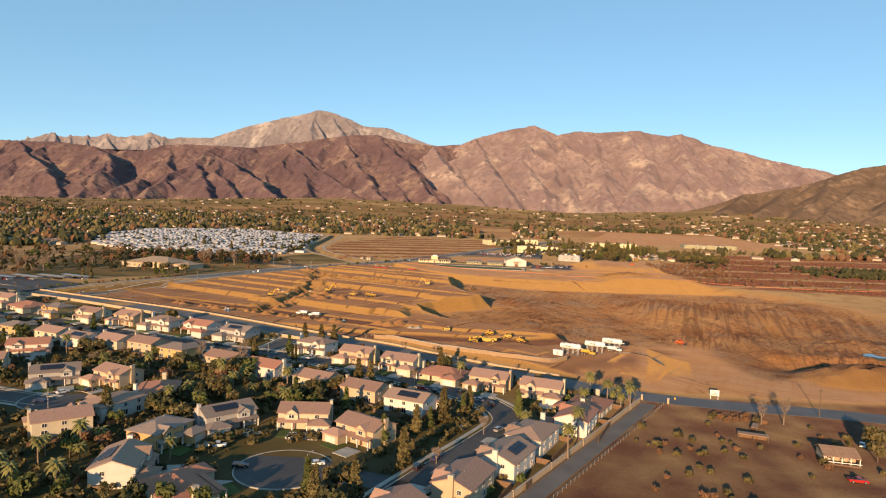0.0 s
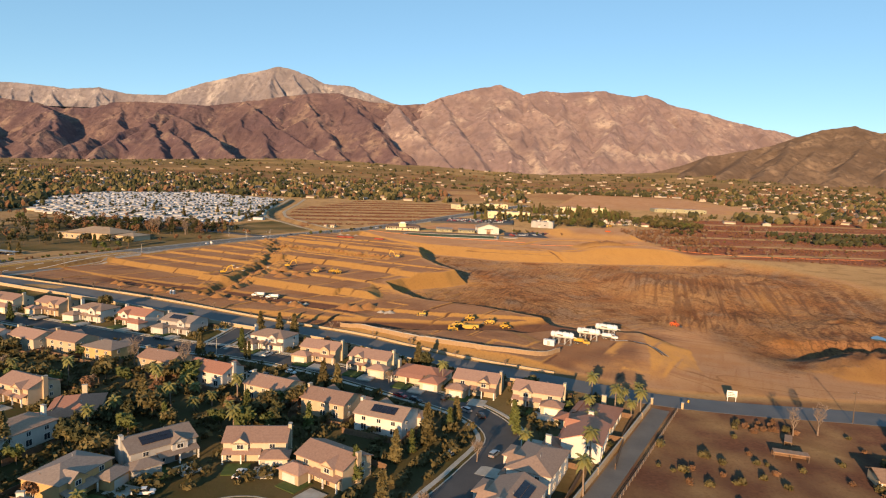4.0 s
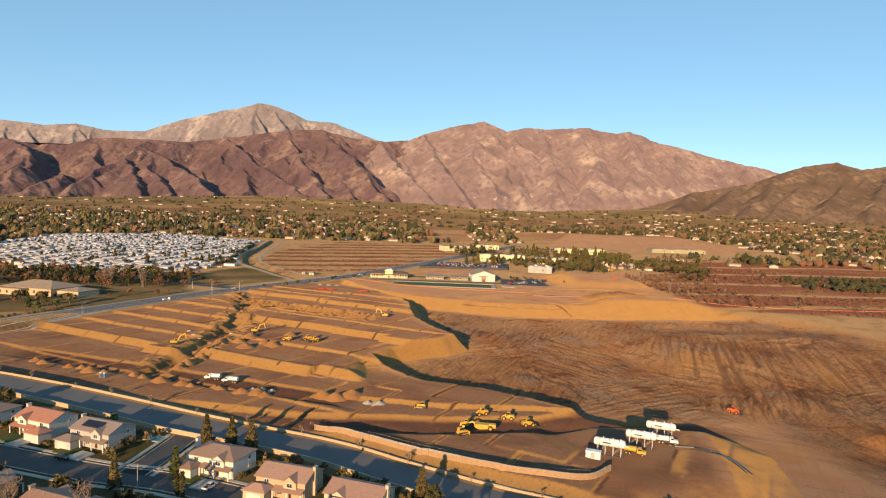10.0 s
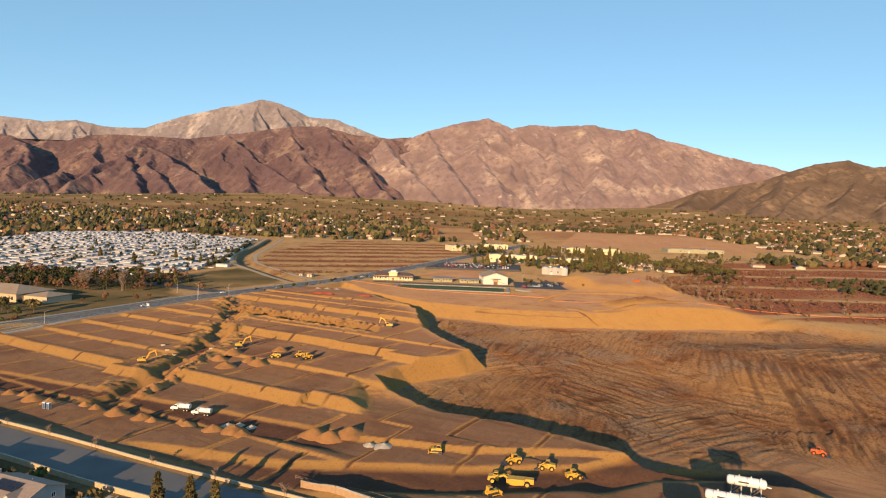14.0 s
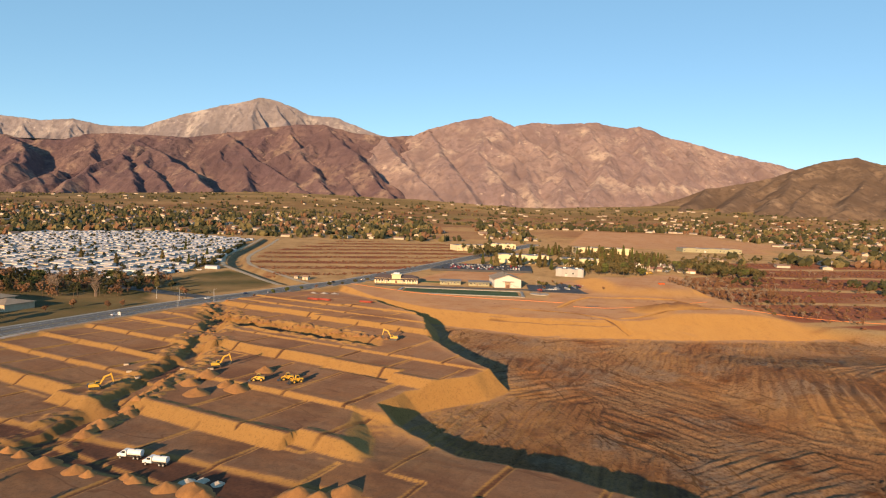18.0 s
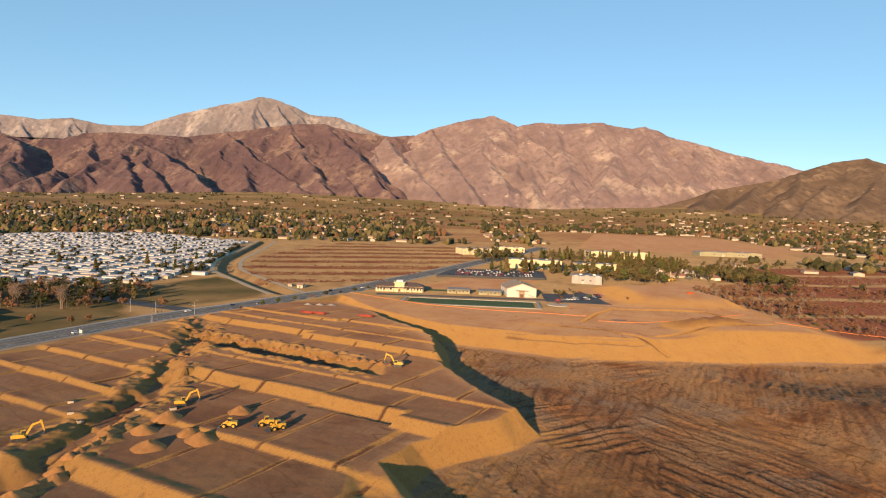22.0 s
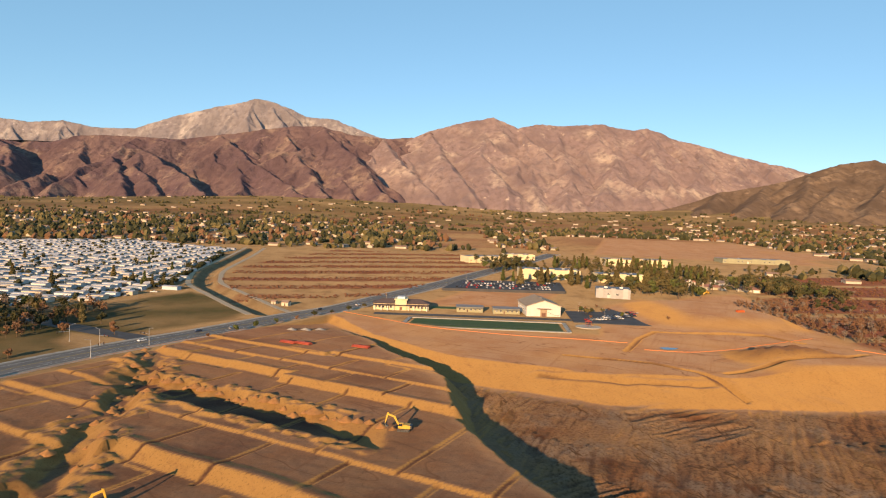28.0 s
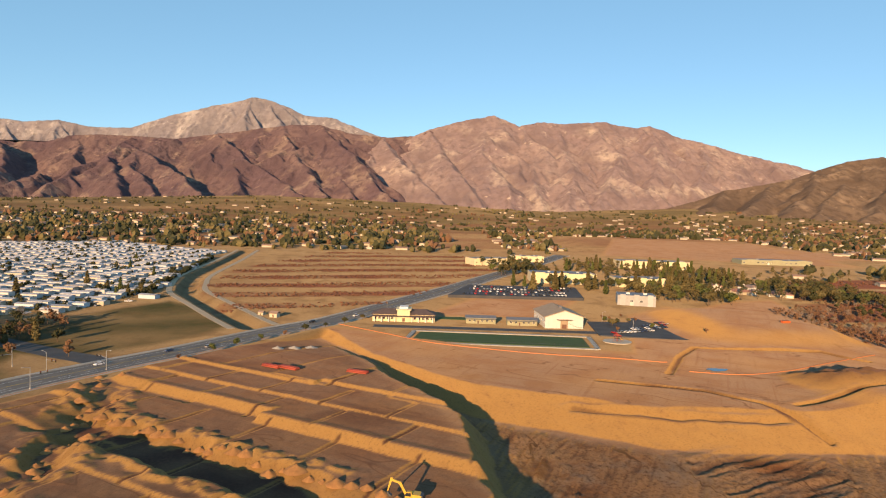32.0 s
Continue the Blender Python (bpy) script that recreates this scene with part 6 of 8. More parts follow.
def tank_tower(label):
    """A long white water tank lying on a steel stand."""
    ob = thing("water_tank", label, "water tank")
    s, n = Shape(), 20
    v, f = [], []
    for x, k in ((-5.7, 0.35), (-5.5, 0.8), (-5.0, 1.0), (5.0, 1.0), (5.5, 0.8), (5.7, 0.35)):
        v += [(x, 1.45 * k * math.cos(2 * math.pi * i / n), 4.7 + 1.45 * k * math.sin(2 * math.pi * i / n)) for i in range(n)]
    for a in range(5):
        f += [(a * n + i, (a + 1) * n + i, (a + 1) * n + (i + 1) % n, a * n + (i + 1) % n) for i in range(n)]
    s.add(v, f + [tuple(range(n)), tuple(range(5 * n, 6 * n))[::-1]])
    tank = part("tank", s, tank_white, ob, smooth=True)
    for x in (-3.5, 0, 3.5):
        part("band", Shape().tube((x - 0.12, 0, 4.7), (x + 0.12, 0, 4.7), 1.49, n=20), galvanised, tank)
    for x in (-2.2, 1.2, 4.0):
        part("vent", Shape().tube((x, 0, 6.0), (x, 0, 6.6), 0.14), tank_white, tank)
    part("lettering_bar", Shape().box(-2.4, -1.5, 4.6, 0.6, -1.44, 5.1), steel, tank)
    for x in (-4.2, -1.4, 1.4, 4.2):
        for y in (-1.15, 1.15):
            part("leg", Shape().box(x - 0.11, y - 0.11, -0.3, x + 0.11, y + 0.11, 3.9), galvanised, ob)
    for x in (-4.2, 1.4):
        for y in (-1.15, 1.15):
            part("brace", Shape().tube((x, y, 0.6), (x + 2.8, y, 3.4), 0.06, n=5), galvanised, ob)
    part("skid", Shape().box(-5.2, -1.35, -0.3, 5.2, -1.0, 0.2).box(-5.2, 1.0, -0.3, 5.2, 1.35, 0.2), steel, ob)
    part("spout", Shape().tube((5.6, 0, 4.1), (7.0, 0, 3.9), 0.2), tank_white, ob)
    return ob


TANK = tank_tower("long white water tank on a steel stand")
for x, y in ((60, 360), (75, 369), (87, 380)):
    place(TANK, x, y, -24)
place(water_truck(tank_white, "white water truck parked on the haul road"), -112, 446, 172)
W2 = water_truck(tank_white, "white water truck standing behind another one")
place(W2, -102, 441, 170)
place(water_truck(machine_yellow, "dusty yellow water truck beside the tanks", machine_yellow), 70, 361, -28)
place(water_truck(tank_white, "white tanker truck under the tanks"), 87, 373, -20)
EXC = excavator(machine_yellow, "yellow tracked excavator with raised boom")
for x, y, r in ((-117, 545, 20), (-154, 507, 25), (-36, 606, 172)):
    place(EXC, x, y, r)
LOAD = loader("yellow wheel loader standing on bare earth")
for x, y, r in ((16, 398, 200), (27, 396, 170), (36, 392, 10), (-92, 522, 185), (-80, 525, 200), (-75, 521, 215)):
    place(LOAD, x, y, r)
place(dozer("yellow bulldozer parked on a graded pad"), -9, 406, 170)
place(scraper_model("yellow wheel tractor scraper on the haul road"), 14, 385, 166)
place(loader("orange tractor working in the ripped bowl", orange_paint), 142, 428, -40)
place(dozer("small yellow sheepsfoot machine on the pad"), 6, 373, 30, scale=0.8)
pump_house = thing("pump_container", "white steel pump container beside a tank", "container")
part("box", Shape().box(-2.6, -1.2, 0.1, 2.6, 1.2, 2.7), tank_white, pump_house)
part("door", Shape().box(-0.9, -1.26, 0.3, 0.6, -1.18, 2.4), galvanised, pump_house)
part("roof_edge", Shape().box(-2.7, -1.3, 2.7, 2.7, 1.3, 2.85), tank_white, pump_house)
place(pump_house, 53, 356, -24)
for k in range(4):
    line = smooth_line([(86 + k * 0.8, 372 - k), (96 + k, 364 - k * 0.5), (102 + k * 0.8, 356), (104 + k, 345)], 2)
    s = Shape()
    for a, b in zip(line, line[1:]):
        s.tube((a.x, a.y, hz(a.x, a.y) + 0.2), (b.x, b.y, hz(b.x, b.y) + 0.2), 0.14, n=6, caps=False)
    lone("supply_pipe", s, galvanised if k % 2 else rubber, "long supply pipe lying on the bank", "pipe", smooth=True)

# ---- site clutter ----
spoil = mat("loose orange soil", (0.36, 0.175, 0.058), (0.26, 0.125, 0.045), 0.5, 0.95, bump=0.12, fine=2.5, jitter=0.12)
rubble_mat = mat("pale rubble", (0.48, 0.42, 0.34), (0.36, 0.30, 0.23), 1.0, 0.95, bump=0.1)
silt = mat("orange silt fence", (0.60, 0.20, 0.06), (0.50, 0.17, 0.06), 1.2, 0.7)


def pile_model(r, h, seed, label, material=None):
    """A tipped heap of soil with an uneven top."""
    n, rings = 22, 7
    v, f = [], []
    for j in range(rings):
        t = j / rings
        for k in range(n):
            a = 2 * math.pi * k / n
            q = r * (1 - t) * (1 + 0.22 * noise.noise(Vector((math.cos(a) * 1.3, math.sin(a) * 1.3, seed + t))))
            v.append((q * math.cos(a), q * math.sin(a), -0.3 + h * (1 - (1 - t) ** 1.25) * (1 + 0.15 * noise.noise(Vector((a, t * 4, seed)))) ))
    v.append((0.1, 0.1, h * 0.98))
    for j in range(rings - 1):
        f += [(j * n + k, j * n + (k + 1) % n, (j + 1) * n + (k + 1) % n, (j + 1) * n + k) for k in range(n)]
    f += [((rings - 1) * n + k, (rings - 1) * n + (k + 1) % n, rings * n) for k in range(n)]
    ob = lone("earth_mound", Shape().add(v, f), material or spoil, label, "mound", "tipped earth mounds", smooth=True)
    return ob


HEAPS = [pile_model(4.2, 2.3, 1.0, "tipped heap of orange soil"), pile_model(5.2, 2.7, 5.0, "wide tipped heap of orange soil"), pile_model(3.2, 2.0, 9.0, "small tipped heap of orange soil")]
for x, y in ((-214, 473), (-206, 468), (-191, 462), (-184, 460), (-176, 455), (-168, 452), (-151, 449), (-146, 446), (-134, 439), (-122, 434), (-117, 432), (-107, 430), (-103, 428), (-92, 424), (-80, 421), (-84, 423)):
    place(random.choice(HEAPS), x + rnd(-1, 1), y + rnd(-1, 1), rnd(0, 360), scale=rnd(0.8, 1.15))
for k in range(20):          # spoil thrown out along the trench
    y = 462 + k * 4.6
    if 528 < y < 556:
        continue
    place(random.choice(HEAPS), np.interp(y, (430, 490, 567), (-141, -131, -128)) + rnd(-1.5, 1.5), y, rnd(0, 360), scale=rnd(0.7, 1.1))
for x, y in ((-120, 519), (-104, 518), (-112, 504), (-93, 540), (-98, 512), (-116, 530), (-41, 421), (-48, 418), (-54, 421)):
    place(HEAPS[1], x, y, rnd(0, 360), scale=rnd(0.9, 1.25))
for k in range(26):          # soil beside the northern trench
    x = -150 + k * 4.4
    place(random.choice(HEAPS), x, (512 - 0.5 * x) / 0.866 - 6 + rnd(-2, 2), rnd(0, 360), scale=rnd(0.4, 0.8))
for k in range(30):
    y = 575 + k * 5.2
    place(random.choice(HEAPS), np.interp(y, (567, 674, 760), (-136, -158, -176)) + rnd(-12, 12), y, rnd(0, 360), scale=rnd(0.35, 0.8))
for x, y, r in ((-28, 411, 4), (-33, 412, 3), (-96, 797, 5), (-104, 790, 4), (-112, 785, 4), (-88, 429, 3), (-84, 430, 2.4), (-79, 428, 2.4)):
    pile_model(r, 0.9 + r * 0.15, x * 0.1, "pale heap of broken concrete rubble", rubble_mat).matrix_basis = pose(x, y, hz(x, y))

toilet = thing("portable_toilet", "pair of grey portable site toilets", "toilet")
part("cabin", Shape().box(-0.6, -0.6, 0, 0.6, 0.6, 2.2), mat("grey plastic", (0.35, 0.36, 0.36), (0.3, 0.3, 0.3), 1, 0.6), toilet)
part("roof", Shape().prism([(-0.66, 2.2), (-0.5, 2.4), (0.5, 2.4), (0.66, 2.2)], -0.66, 0.66, "x"), tank_white, toilet)
part("door", Shape().box(-0.45, -0.66, 0.1, 0.45, -0.58, 2.05), mat("blue plastic", (0.06, 0.12, 0.25), (0.05, 0.1, 0.2), 1, 0.6), toilet)
place(toilet, -165, 444, -20)
place(toilet, -163, 443.4, -20)

board = thing("site_sign", "white blank site board on two posts", "sign")
for x in (-1.5, 1.5):
    part("post", Shape().box(x - 0.1, -0.1, -0.4, x + 0.1, 0.1, 3.6), white_trim, board)
part("panel", Shape().box(-1.9, -0.16, 1.7, 1.9, -0.08, 4.2), tank_white, board)
for k in range(3):
    part("writing_bar", Shape().box(-1.4, -0.18, 2.1 + 0.6 * k, 1.4 - 0.5 * k, -0.15, 2.3 + 0.6 * k), steel, board)
place(board, 113, 294, -12)
place(board, -217, 662, -30, scale=0.7)
pipe_red = mat("red pipe", (0.40, 0.075, 0.04), (0.3, 0.06, 0.035), 1, 0.6)
stack = thing("pipe_stack", "stack of red drain pipes on timber", "pipe stack")
for k in range(6):
    part("pipe", Shape().tube((-5, -1.6 + 0.64 * k, 0.45), (5, -1.6 + 0.64 * k, 0.45), 0.3, n=10), pipe_red, stack, smooth=True)
for k in range(4):
    part("pipe", Shape().tube((-5, -1.0 + 0.64 * k, 1.0), (5, -1.0 + 0.64 * k, 1.0), 0.3, n=10), pipe_red, stack, smooth=True)
for x in (-3, 3):
    part("timber", Shape().box(x - 0.1, -2.2, -0.1, x + 0.1, 2.2, 0.15), bark, stack)
for x, y, r in ((-104, 738, -30), (-95, 734, -30), (-63, 731, -20)):
    place(stack, x, y, r)
crate = thing("pipe_fitting_crate", "weathered crate of pipe fittings", "crate")
part("box", Shape().box(-1.1, -0.8, 0, 1.1, 0.8, 0.9), rubble_mat, crate)
part("lid", Shape().box(-1.2, -0.9, 0.9, 1.2, 0.9, 1.0), bark, crate)
for x, y in ((-130, 538), (-152, 533), (-160, 548), (-146, 528), (-118, 540)):
    place(crate, x, y, rnd(0, 90))
bin_ = thing("waste_container", "orange open waste container", "container")
part("hull", Shape().prism([(-1.0, 0.1), (-1.25, 1.6), (1.25, 1.6), (1.0, 0.1)], -3, 3, "x"), orange_paint, bin_)
part("rim", Shape().box(-3.1, -1.3, 1.6, 3.1, -1.2, 1.75).box(-3.1, 1.2, 1.6, 3.1, 1.3, 1.75), steel, bin_)
place(bin_, 219, 868, 10)


def silt_fence(pts, label, high=0.35):
    line = smooth_line(pts, 3)
    ob = tagged(new("silt_fence"), label, "fence")
    part("mesh_sheet", strip(line, -0.03, 0.03, high, high + 0.1), silt, ob)
    s = Shape()
    for p in line[::2]:
        s.box(p.x - 0.04, p.y - 0.04, hz(p.x, p.y) - 0.2, p.x + 0.04, p.y + 0.04, hz(p.x, p.y) + high + 0.25)
    part("stakes", s, bark, ob)


silt_fence([(-90, 872), (-60, 845), (-30, 815), (0, 802), (40, 790), (74, 784), (100, 776)], "orange silt fence along the school field")
silt_fence([(104, 757), (130, 752), (160, 762), (190, 780), (225, 800), (238, 806)], "orange silt fence along the upper bench")
silt_fence([(244, 772), (262, 756), (286, 732), (330, 716), (400, 712), (450, 716)], "orange silt fence beside the brush")
silt_fence([(-286, 506), (-248, 590), (-222, 645), (-196, 702), (-172, 744), (-150, 778), (-116, 836), (-92, 872)], "orange silt fence along the main road", 0.35)

# wire fence of the lane, and the gate at its end
fence = tagged(new("lane_fence"), "white post and rail fence along the lane", "fence")
fence_line = smooth_line([(1, 140), (29, 187), (60, 237), (87, 281)], 3.0)
for i, p in enumerate(fence_line):
    part("post", Shape().box(p.x - 0.09, p.y - 0.09, hz(p.x, p.y) - 0.3, p.x + 0.09, p.y + 0.09, hz(p.x, p.y) + 1.5), pale_bark, fence)
for h in (0.5, 0.95, 1.35):
    part("rail", strip(fence_line, -0.05, 0.05, h + 0.06, 0.12), pale_bark, fence)
for x, y in ((80, 288), (90, 284)):
    g = thing("gate_post", "square pale gate post with cap", "post")
    part("shaft", Shape().box(-0.4, -0.4, -0.3, 0.4, 0.4, 2.3), block, g)
    part("cap", Shape().box(-0.5, -0.5, 2.3, 0.5, 0.5, 2.5), concrete, g)
    place(g, x, y, -30)
barrel = thing("barrel", "yellow traffic barrel beside the drive", "barrel")
part("drum", Shape().tube((0, 0, 0), (0, 0, 1.0), 0.4, 0.34, 12), machine_yellow, barrel)
part("rim", Shape().tube((0, 0, 1.0), (0, 0, 1.06), 0.36, 0.36, 12), rubber, barrel)
place(barrel, 95, 291, 0)

# site perimeter fence on top of the southern bank
perimeter = tagged(new("perimeter_fence"), "low timber rail fence on top of the bank", "fence")
pl = smooth_line([(-54, 386), (-29, 372), (-7, 358), (13, 347), (32, 341), (48, 342)], 4)
for p in pl:
    part("post", Shape().box(p.x - 0.07, p.y - 0.07, hz(p.x, p.y) - 0.2, p.x + 0.07, p.y + 0.07, hz(p.x, p.y) + 1.2), pale_bark, perimeter)
for h in (0.6, 1.1):
    part("rail", strip(pl, -0.04, 0.04, h, 0.1), pale_bark, perimeter)

# ---- dry field with sheds ----
shed_roof = mat("rusty sheet roof", (0.36, 0.22, 0.13), (0.26, 0.15, 0.09), 0.8, 0.7, bump=0.03)
shed = thing("shed_house", "old shed with brown roof and open porch", "shed")
part("wall", Shape().box(-5, -2.5, -0.3, 5, 3.5, 2.7), stuccos[2], shed)
s = Shape()
s.prism([(-6.0, 2.5), (0.5, 4.2), (4.2, 2.6), (4.2, 2.8), (0.5, 4.4), (-6.0, 2.7)], -5.6, 5.6, "x")
part("roof", s, shed_roof, shed)
for x in (-5.2, -2.6, 0, 2.6, 5.2):
    part("porch_post", Shape().box(x - 0.12, -5.7, -0.3, x + 0.12, -5.45, 2.6), white_trim, shed)
part("porch_deck", Shape().box(-5.6, -6.4, -0.3, 5.6, -2.5, 0.35), wood_fence, shed)
part("porch_rail", Shape().box(-5.6, -6.4, 0.9, 5.6, -6.3, 1.1), white_trim, shed)
for x in (-3, 1, 3.4):
    window_on(shed, x, -2.5, 1.5, 1.2, 1.1, "s")
place(shed, 129, 229, -12)
pen = thing("animal_shelter", "low weathered shelter with flat roof", "shed")
part("roof", Shape().box(-5, -1.6, 2.0, 5, 1.6, 2.2), shed_roof, pen)
part("back_wall", Shape().box(-5, 1.4, -0.3, 5, 1.55, 2.0), wood_fence, pen)
for x in (-4.8, 0, 4.8):
    part("post", Shape().box(x - 0.1, -1.5, -0.3, x + 0.1, -1.3, 2.0), bark, pen)
place(pen, 108, 244, -18)
place(pen, 114, 256, 60, scale=0.7)
pole = thing("utility_pole", "tall wooden utility pole with crossarm", "pole")
part("shaft", Shape().tube((0, 0, -0.5), (0, 0, 12), 0.17, 0.12, 8), bark, pole)
part("crossarm", Shape().box(-1.3, -0.08, 11.0, 1.3, 0.08, 11.2), bark, pole)
for x in (-1.1, 1.1):
    part("insulator", Shape().tube((x, 0, 11.2), (x, 0, 11.45), 0.06), galvanised, pole)
place(pole, 148, 275, 20)
place(BARES[0], 128, 263, 30, scale=0.8)
place(BARES[0], 119, 262, 130, scale=0.7)
place(BROADS[1], 147, 238, 10, scale=1.15)
place(BROADS[1], 142, 228, 100, scale=0.9)
scatter(BUSHES[:1] + BUSHES[2:3], [(93, 230), (97, 232), (59, 197), (74, 235), (81, 231), (83, 226), (105, 268), (101, 266), (109, 268), (76, 194), (72, 193), (80, 192), (85, 190), (110, 246), (117, 228), (121, 220), (135, 250), (96, 246), (66, 206), (90, 206)], 0.3)
scatter(BUSHES[:1], [(70 + rnd(0, 110), 165 + rnd(0, 100)) for _ in range(40)], 0.4)
scatter(BUSHES[:1] + BUSHES[2:3], [(rnd(100, 122), rnd(262, 272)) for _ in range(14)] + [(rnd(60, 85), rnd(205, 240)) for _ in range(8)], 0.4)

# retaining wall of the tank pad, ponds and a garden pool
wall_along(smooth_line([(-51, 380), (-29, 367), (-7, 353), (13, 342), (32, 336), (46, 337), (56, 345)], 3), 0, 2.0, "tan block retaining wall below the tank pad", 0.35, slump_block, 4)
water_mat = mat("still water", (0.05, 0.065, 0.07), (0.035, 0.05, 0.055), 0.3, 0.06, spec=0.5)
pool_tile = mat("pool water", (0.06, 0.26, 0.34), (0.05, 0.22, 0.30), 0.6, 0.08, spec=0.5)


def pond(x, y, a, b, turn, label):
    s, ring = Shape(), []
    for k in range(28):
        q = 2 * math.pi * k / 28
        r = 1 + 0.13 * math.sin(3 * q + 1) + 0.08 * math.sin(5 * q)
        u, w = a * r * math.cos(q), b * r * math.sin(q)
        ring.append((x + u * math.cos(turn) - w * math.sin(turn), y + u * math.sin(turn) + w * math.cos(turn)))
    z = sorted(hz(*p) for p in ring)[14]
    s.prism(ring, z - 1.5, z + 0.12, "z")
    lone("pond", s, water_mat, label, "pond", kind="structure")


pond(121, 762, 5.5, 3.2, 0.1, "small puddle of still water on graded earth")
pond(246, 394, 10, 6, 0.4, "shallow pond of still water below the bank")
pool = thing("swimming_pool", "small blue garden pool with concrete rim", "pool")
part("rim", Shape().box(-4.2, -2.6, -0.3, 4.2, 2.6, 0.16), concrete, pool)
part("water", Shape().box(-3.6, -2.0, 0.1, 3.6, 2.0, 0.175), pool_tile, pool)
place(pool, -109, 369.5, -20)

# ---- main road ----
MAIN = smooth_line([(-420, 250), (-350, 400), (-299, 510), (-259, 597), (-234, 650), (-207, 708), (-182, 750), (-160, 784), (-126, 843), (-93, 891), (-47, 976), (2, 1067), (39, 1142), (80, 1225), (130, 1330), (200, 1480)], 6)
lone("road_main", strip(MAIN, -10, 10, 0.10), worn_asphalt, "wide grey asphalt road past the site", "road", kind="structure")
for s in (-1, 1):
    lone("kerb", strip(MAIN, s * 10, s * 10.4, 0.26), concrete, "pale kerb of the main road", "kerb", kind="structure")
    lone("pavement", strip(MAIN, s * 11.4, s * 13.2, 0.2), concrete, "pale pavement along the main road", "pavement", kind="structure")
    lone("lane_line", strip(MAIN, s * 6.2, s * 6.4, 0.11, 0.3), white_line, "white edge line of the road", "road marking", kind="structure")
yellow_line = mat("yellow line", (0.6, 0.38, 0.05), (0.45, 0.3, 0.06), 0.8, 0.8)
for o in (-0.3, 0.15):
    lone("lane_line", strip(MAIN, o, o + 0.15, 0.11, 0.3), yellow_line, "double yellow centre line of the road", "road marking", kind="structure")
for i in range(4, len(MAIN) - 1, 2):
    lone("lane_line", strip(MAIN[i : i + 2], 3.2, 3.35, 0.11, 0.3), white_line, "white lane dash on the road", "road marking", kind="structure")
CROSS = smooth_line([(-178, 742), (-196, 757), (-222, 770), (-266, 795), (-330, 830)], 5)
lone("road_cross", strip(CROSS, -7, 7, 0.07), asphalt, "asphalt side road leaving the main road", "road", kind="structure")


def signal_mast(label, arm):
    ob = thing("traffic_signal", label, "traffic light")
    part("mast", Shape().tube((0, 0, -0.3), (0, 0, 9.2), 0.16, 0.1, 8), galvanised, ob)
    part("signal_arm", Shape().tube((0, 0, 5.8), (arm, 0, 6.4), 0.11, 0.07, 7), galvanised, ob)
    part("lamp_arm", Shape().tube((0, 0, 9.0), (-2.6, 0, 9.6), 0.07, 0.05, 6), galvanised, ob)
    part("lamp_head", Shape().box(-3.4, -0.2, 9.5, -2.5, 0.2, 9.68), concrete, ob)
    for x in (arm * 0.6, arm):
        box = part("signal_box", Shape().box(x - 0.2, -0.2, 5.5, x + 0.2, 0.2, 6.7), rubber, ob)
        for k in range(3):
            part("lens", Shape().tube((x, -0.2, 5.75 + 0.37 * k), (x, -0.26, 5.75 + 0.37 * k), 0.14, n=8), (mat("green lens", (0.02, 0.2, 0.1), None, 1, 0.3), mat("amber lens", (0.4, 0.2, 0.02), None, 1, 0.3), lamp_red)[k], box)
    part("base", Shape().tube((0, 0, -0.3), (0, 0, 0.5), 0.4, 0.35, 8), concrete, ob)
    return ob


SIG = signal_mast("tall steel traffic signal with long arm", 7.0)
for x, y, r in ((-181, 739, 150), (-196, 706, 60), (-205, 733, -30), (-226, 742, 240)):
    place(SIG, x, y, r)


def street_lamp(label):
    ob = thing("street_lamp", label, "street lamp")
    part("pole", Shape().tube((0, 0, -0.3), (0, 0, 8.0), 0.12, 0.07, 8), concrete, ob)
    part("arm", Shape().tube((0, 0, 7.9), (1.8, 0, 8.4), 0.05, 0.04, 6), galvanised, ob)
    part("head", Shape().box(1.6, -0.16, 8.32, 2.4, 0.16, 8.46), galvanised, ob)
    return ob


LAMP = street_lamp("pale concrete street lamp with short arm")
for x, y, r in ((-41, 190, 60), (6, 266, 200), (-98, 330, 250), (-152, 240, 90), (-178, 372, 70), (-236, 362, 250), (-250, 590, 30), (-280, 530, 30), (20, 1080, 150), (-60, 930, 150), (100, 900, 0), (113, 870, 180)):
    place(LAMP, x, y, r)
for k, (i, o) in enumerate(((23, 4.5), (31, 4.5), (41, -4.5), (74, 4.7), (88, -4.4), (94, -4.4), (97, 4.5), (112, -4.5), (118, 4.5))):
    p, q = MAIN[i], MAIN[i + 1]
    d = (q - p).normalized()
    place(CARS[(0, 3, 6, 0, 0, 4, 3, 1, 2)[k]], p.x + o * d.y, p.y - o * d.x, math.degrees(math.atan2(d.y, d.x)) + (180 if o < 0 else 0), lift=0.12)
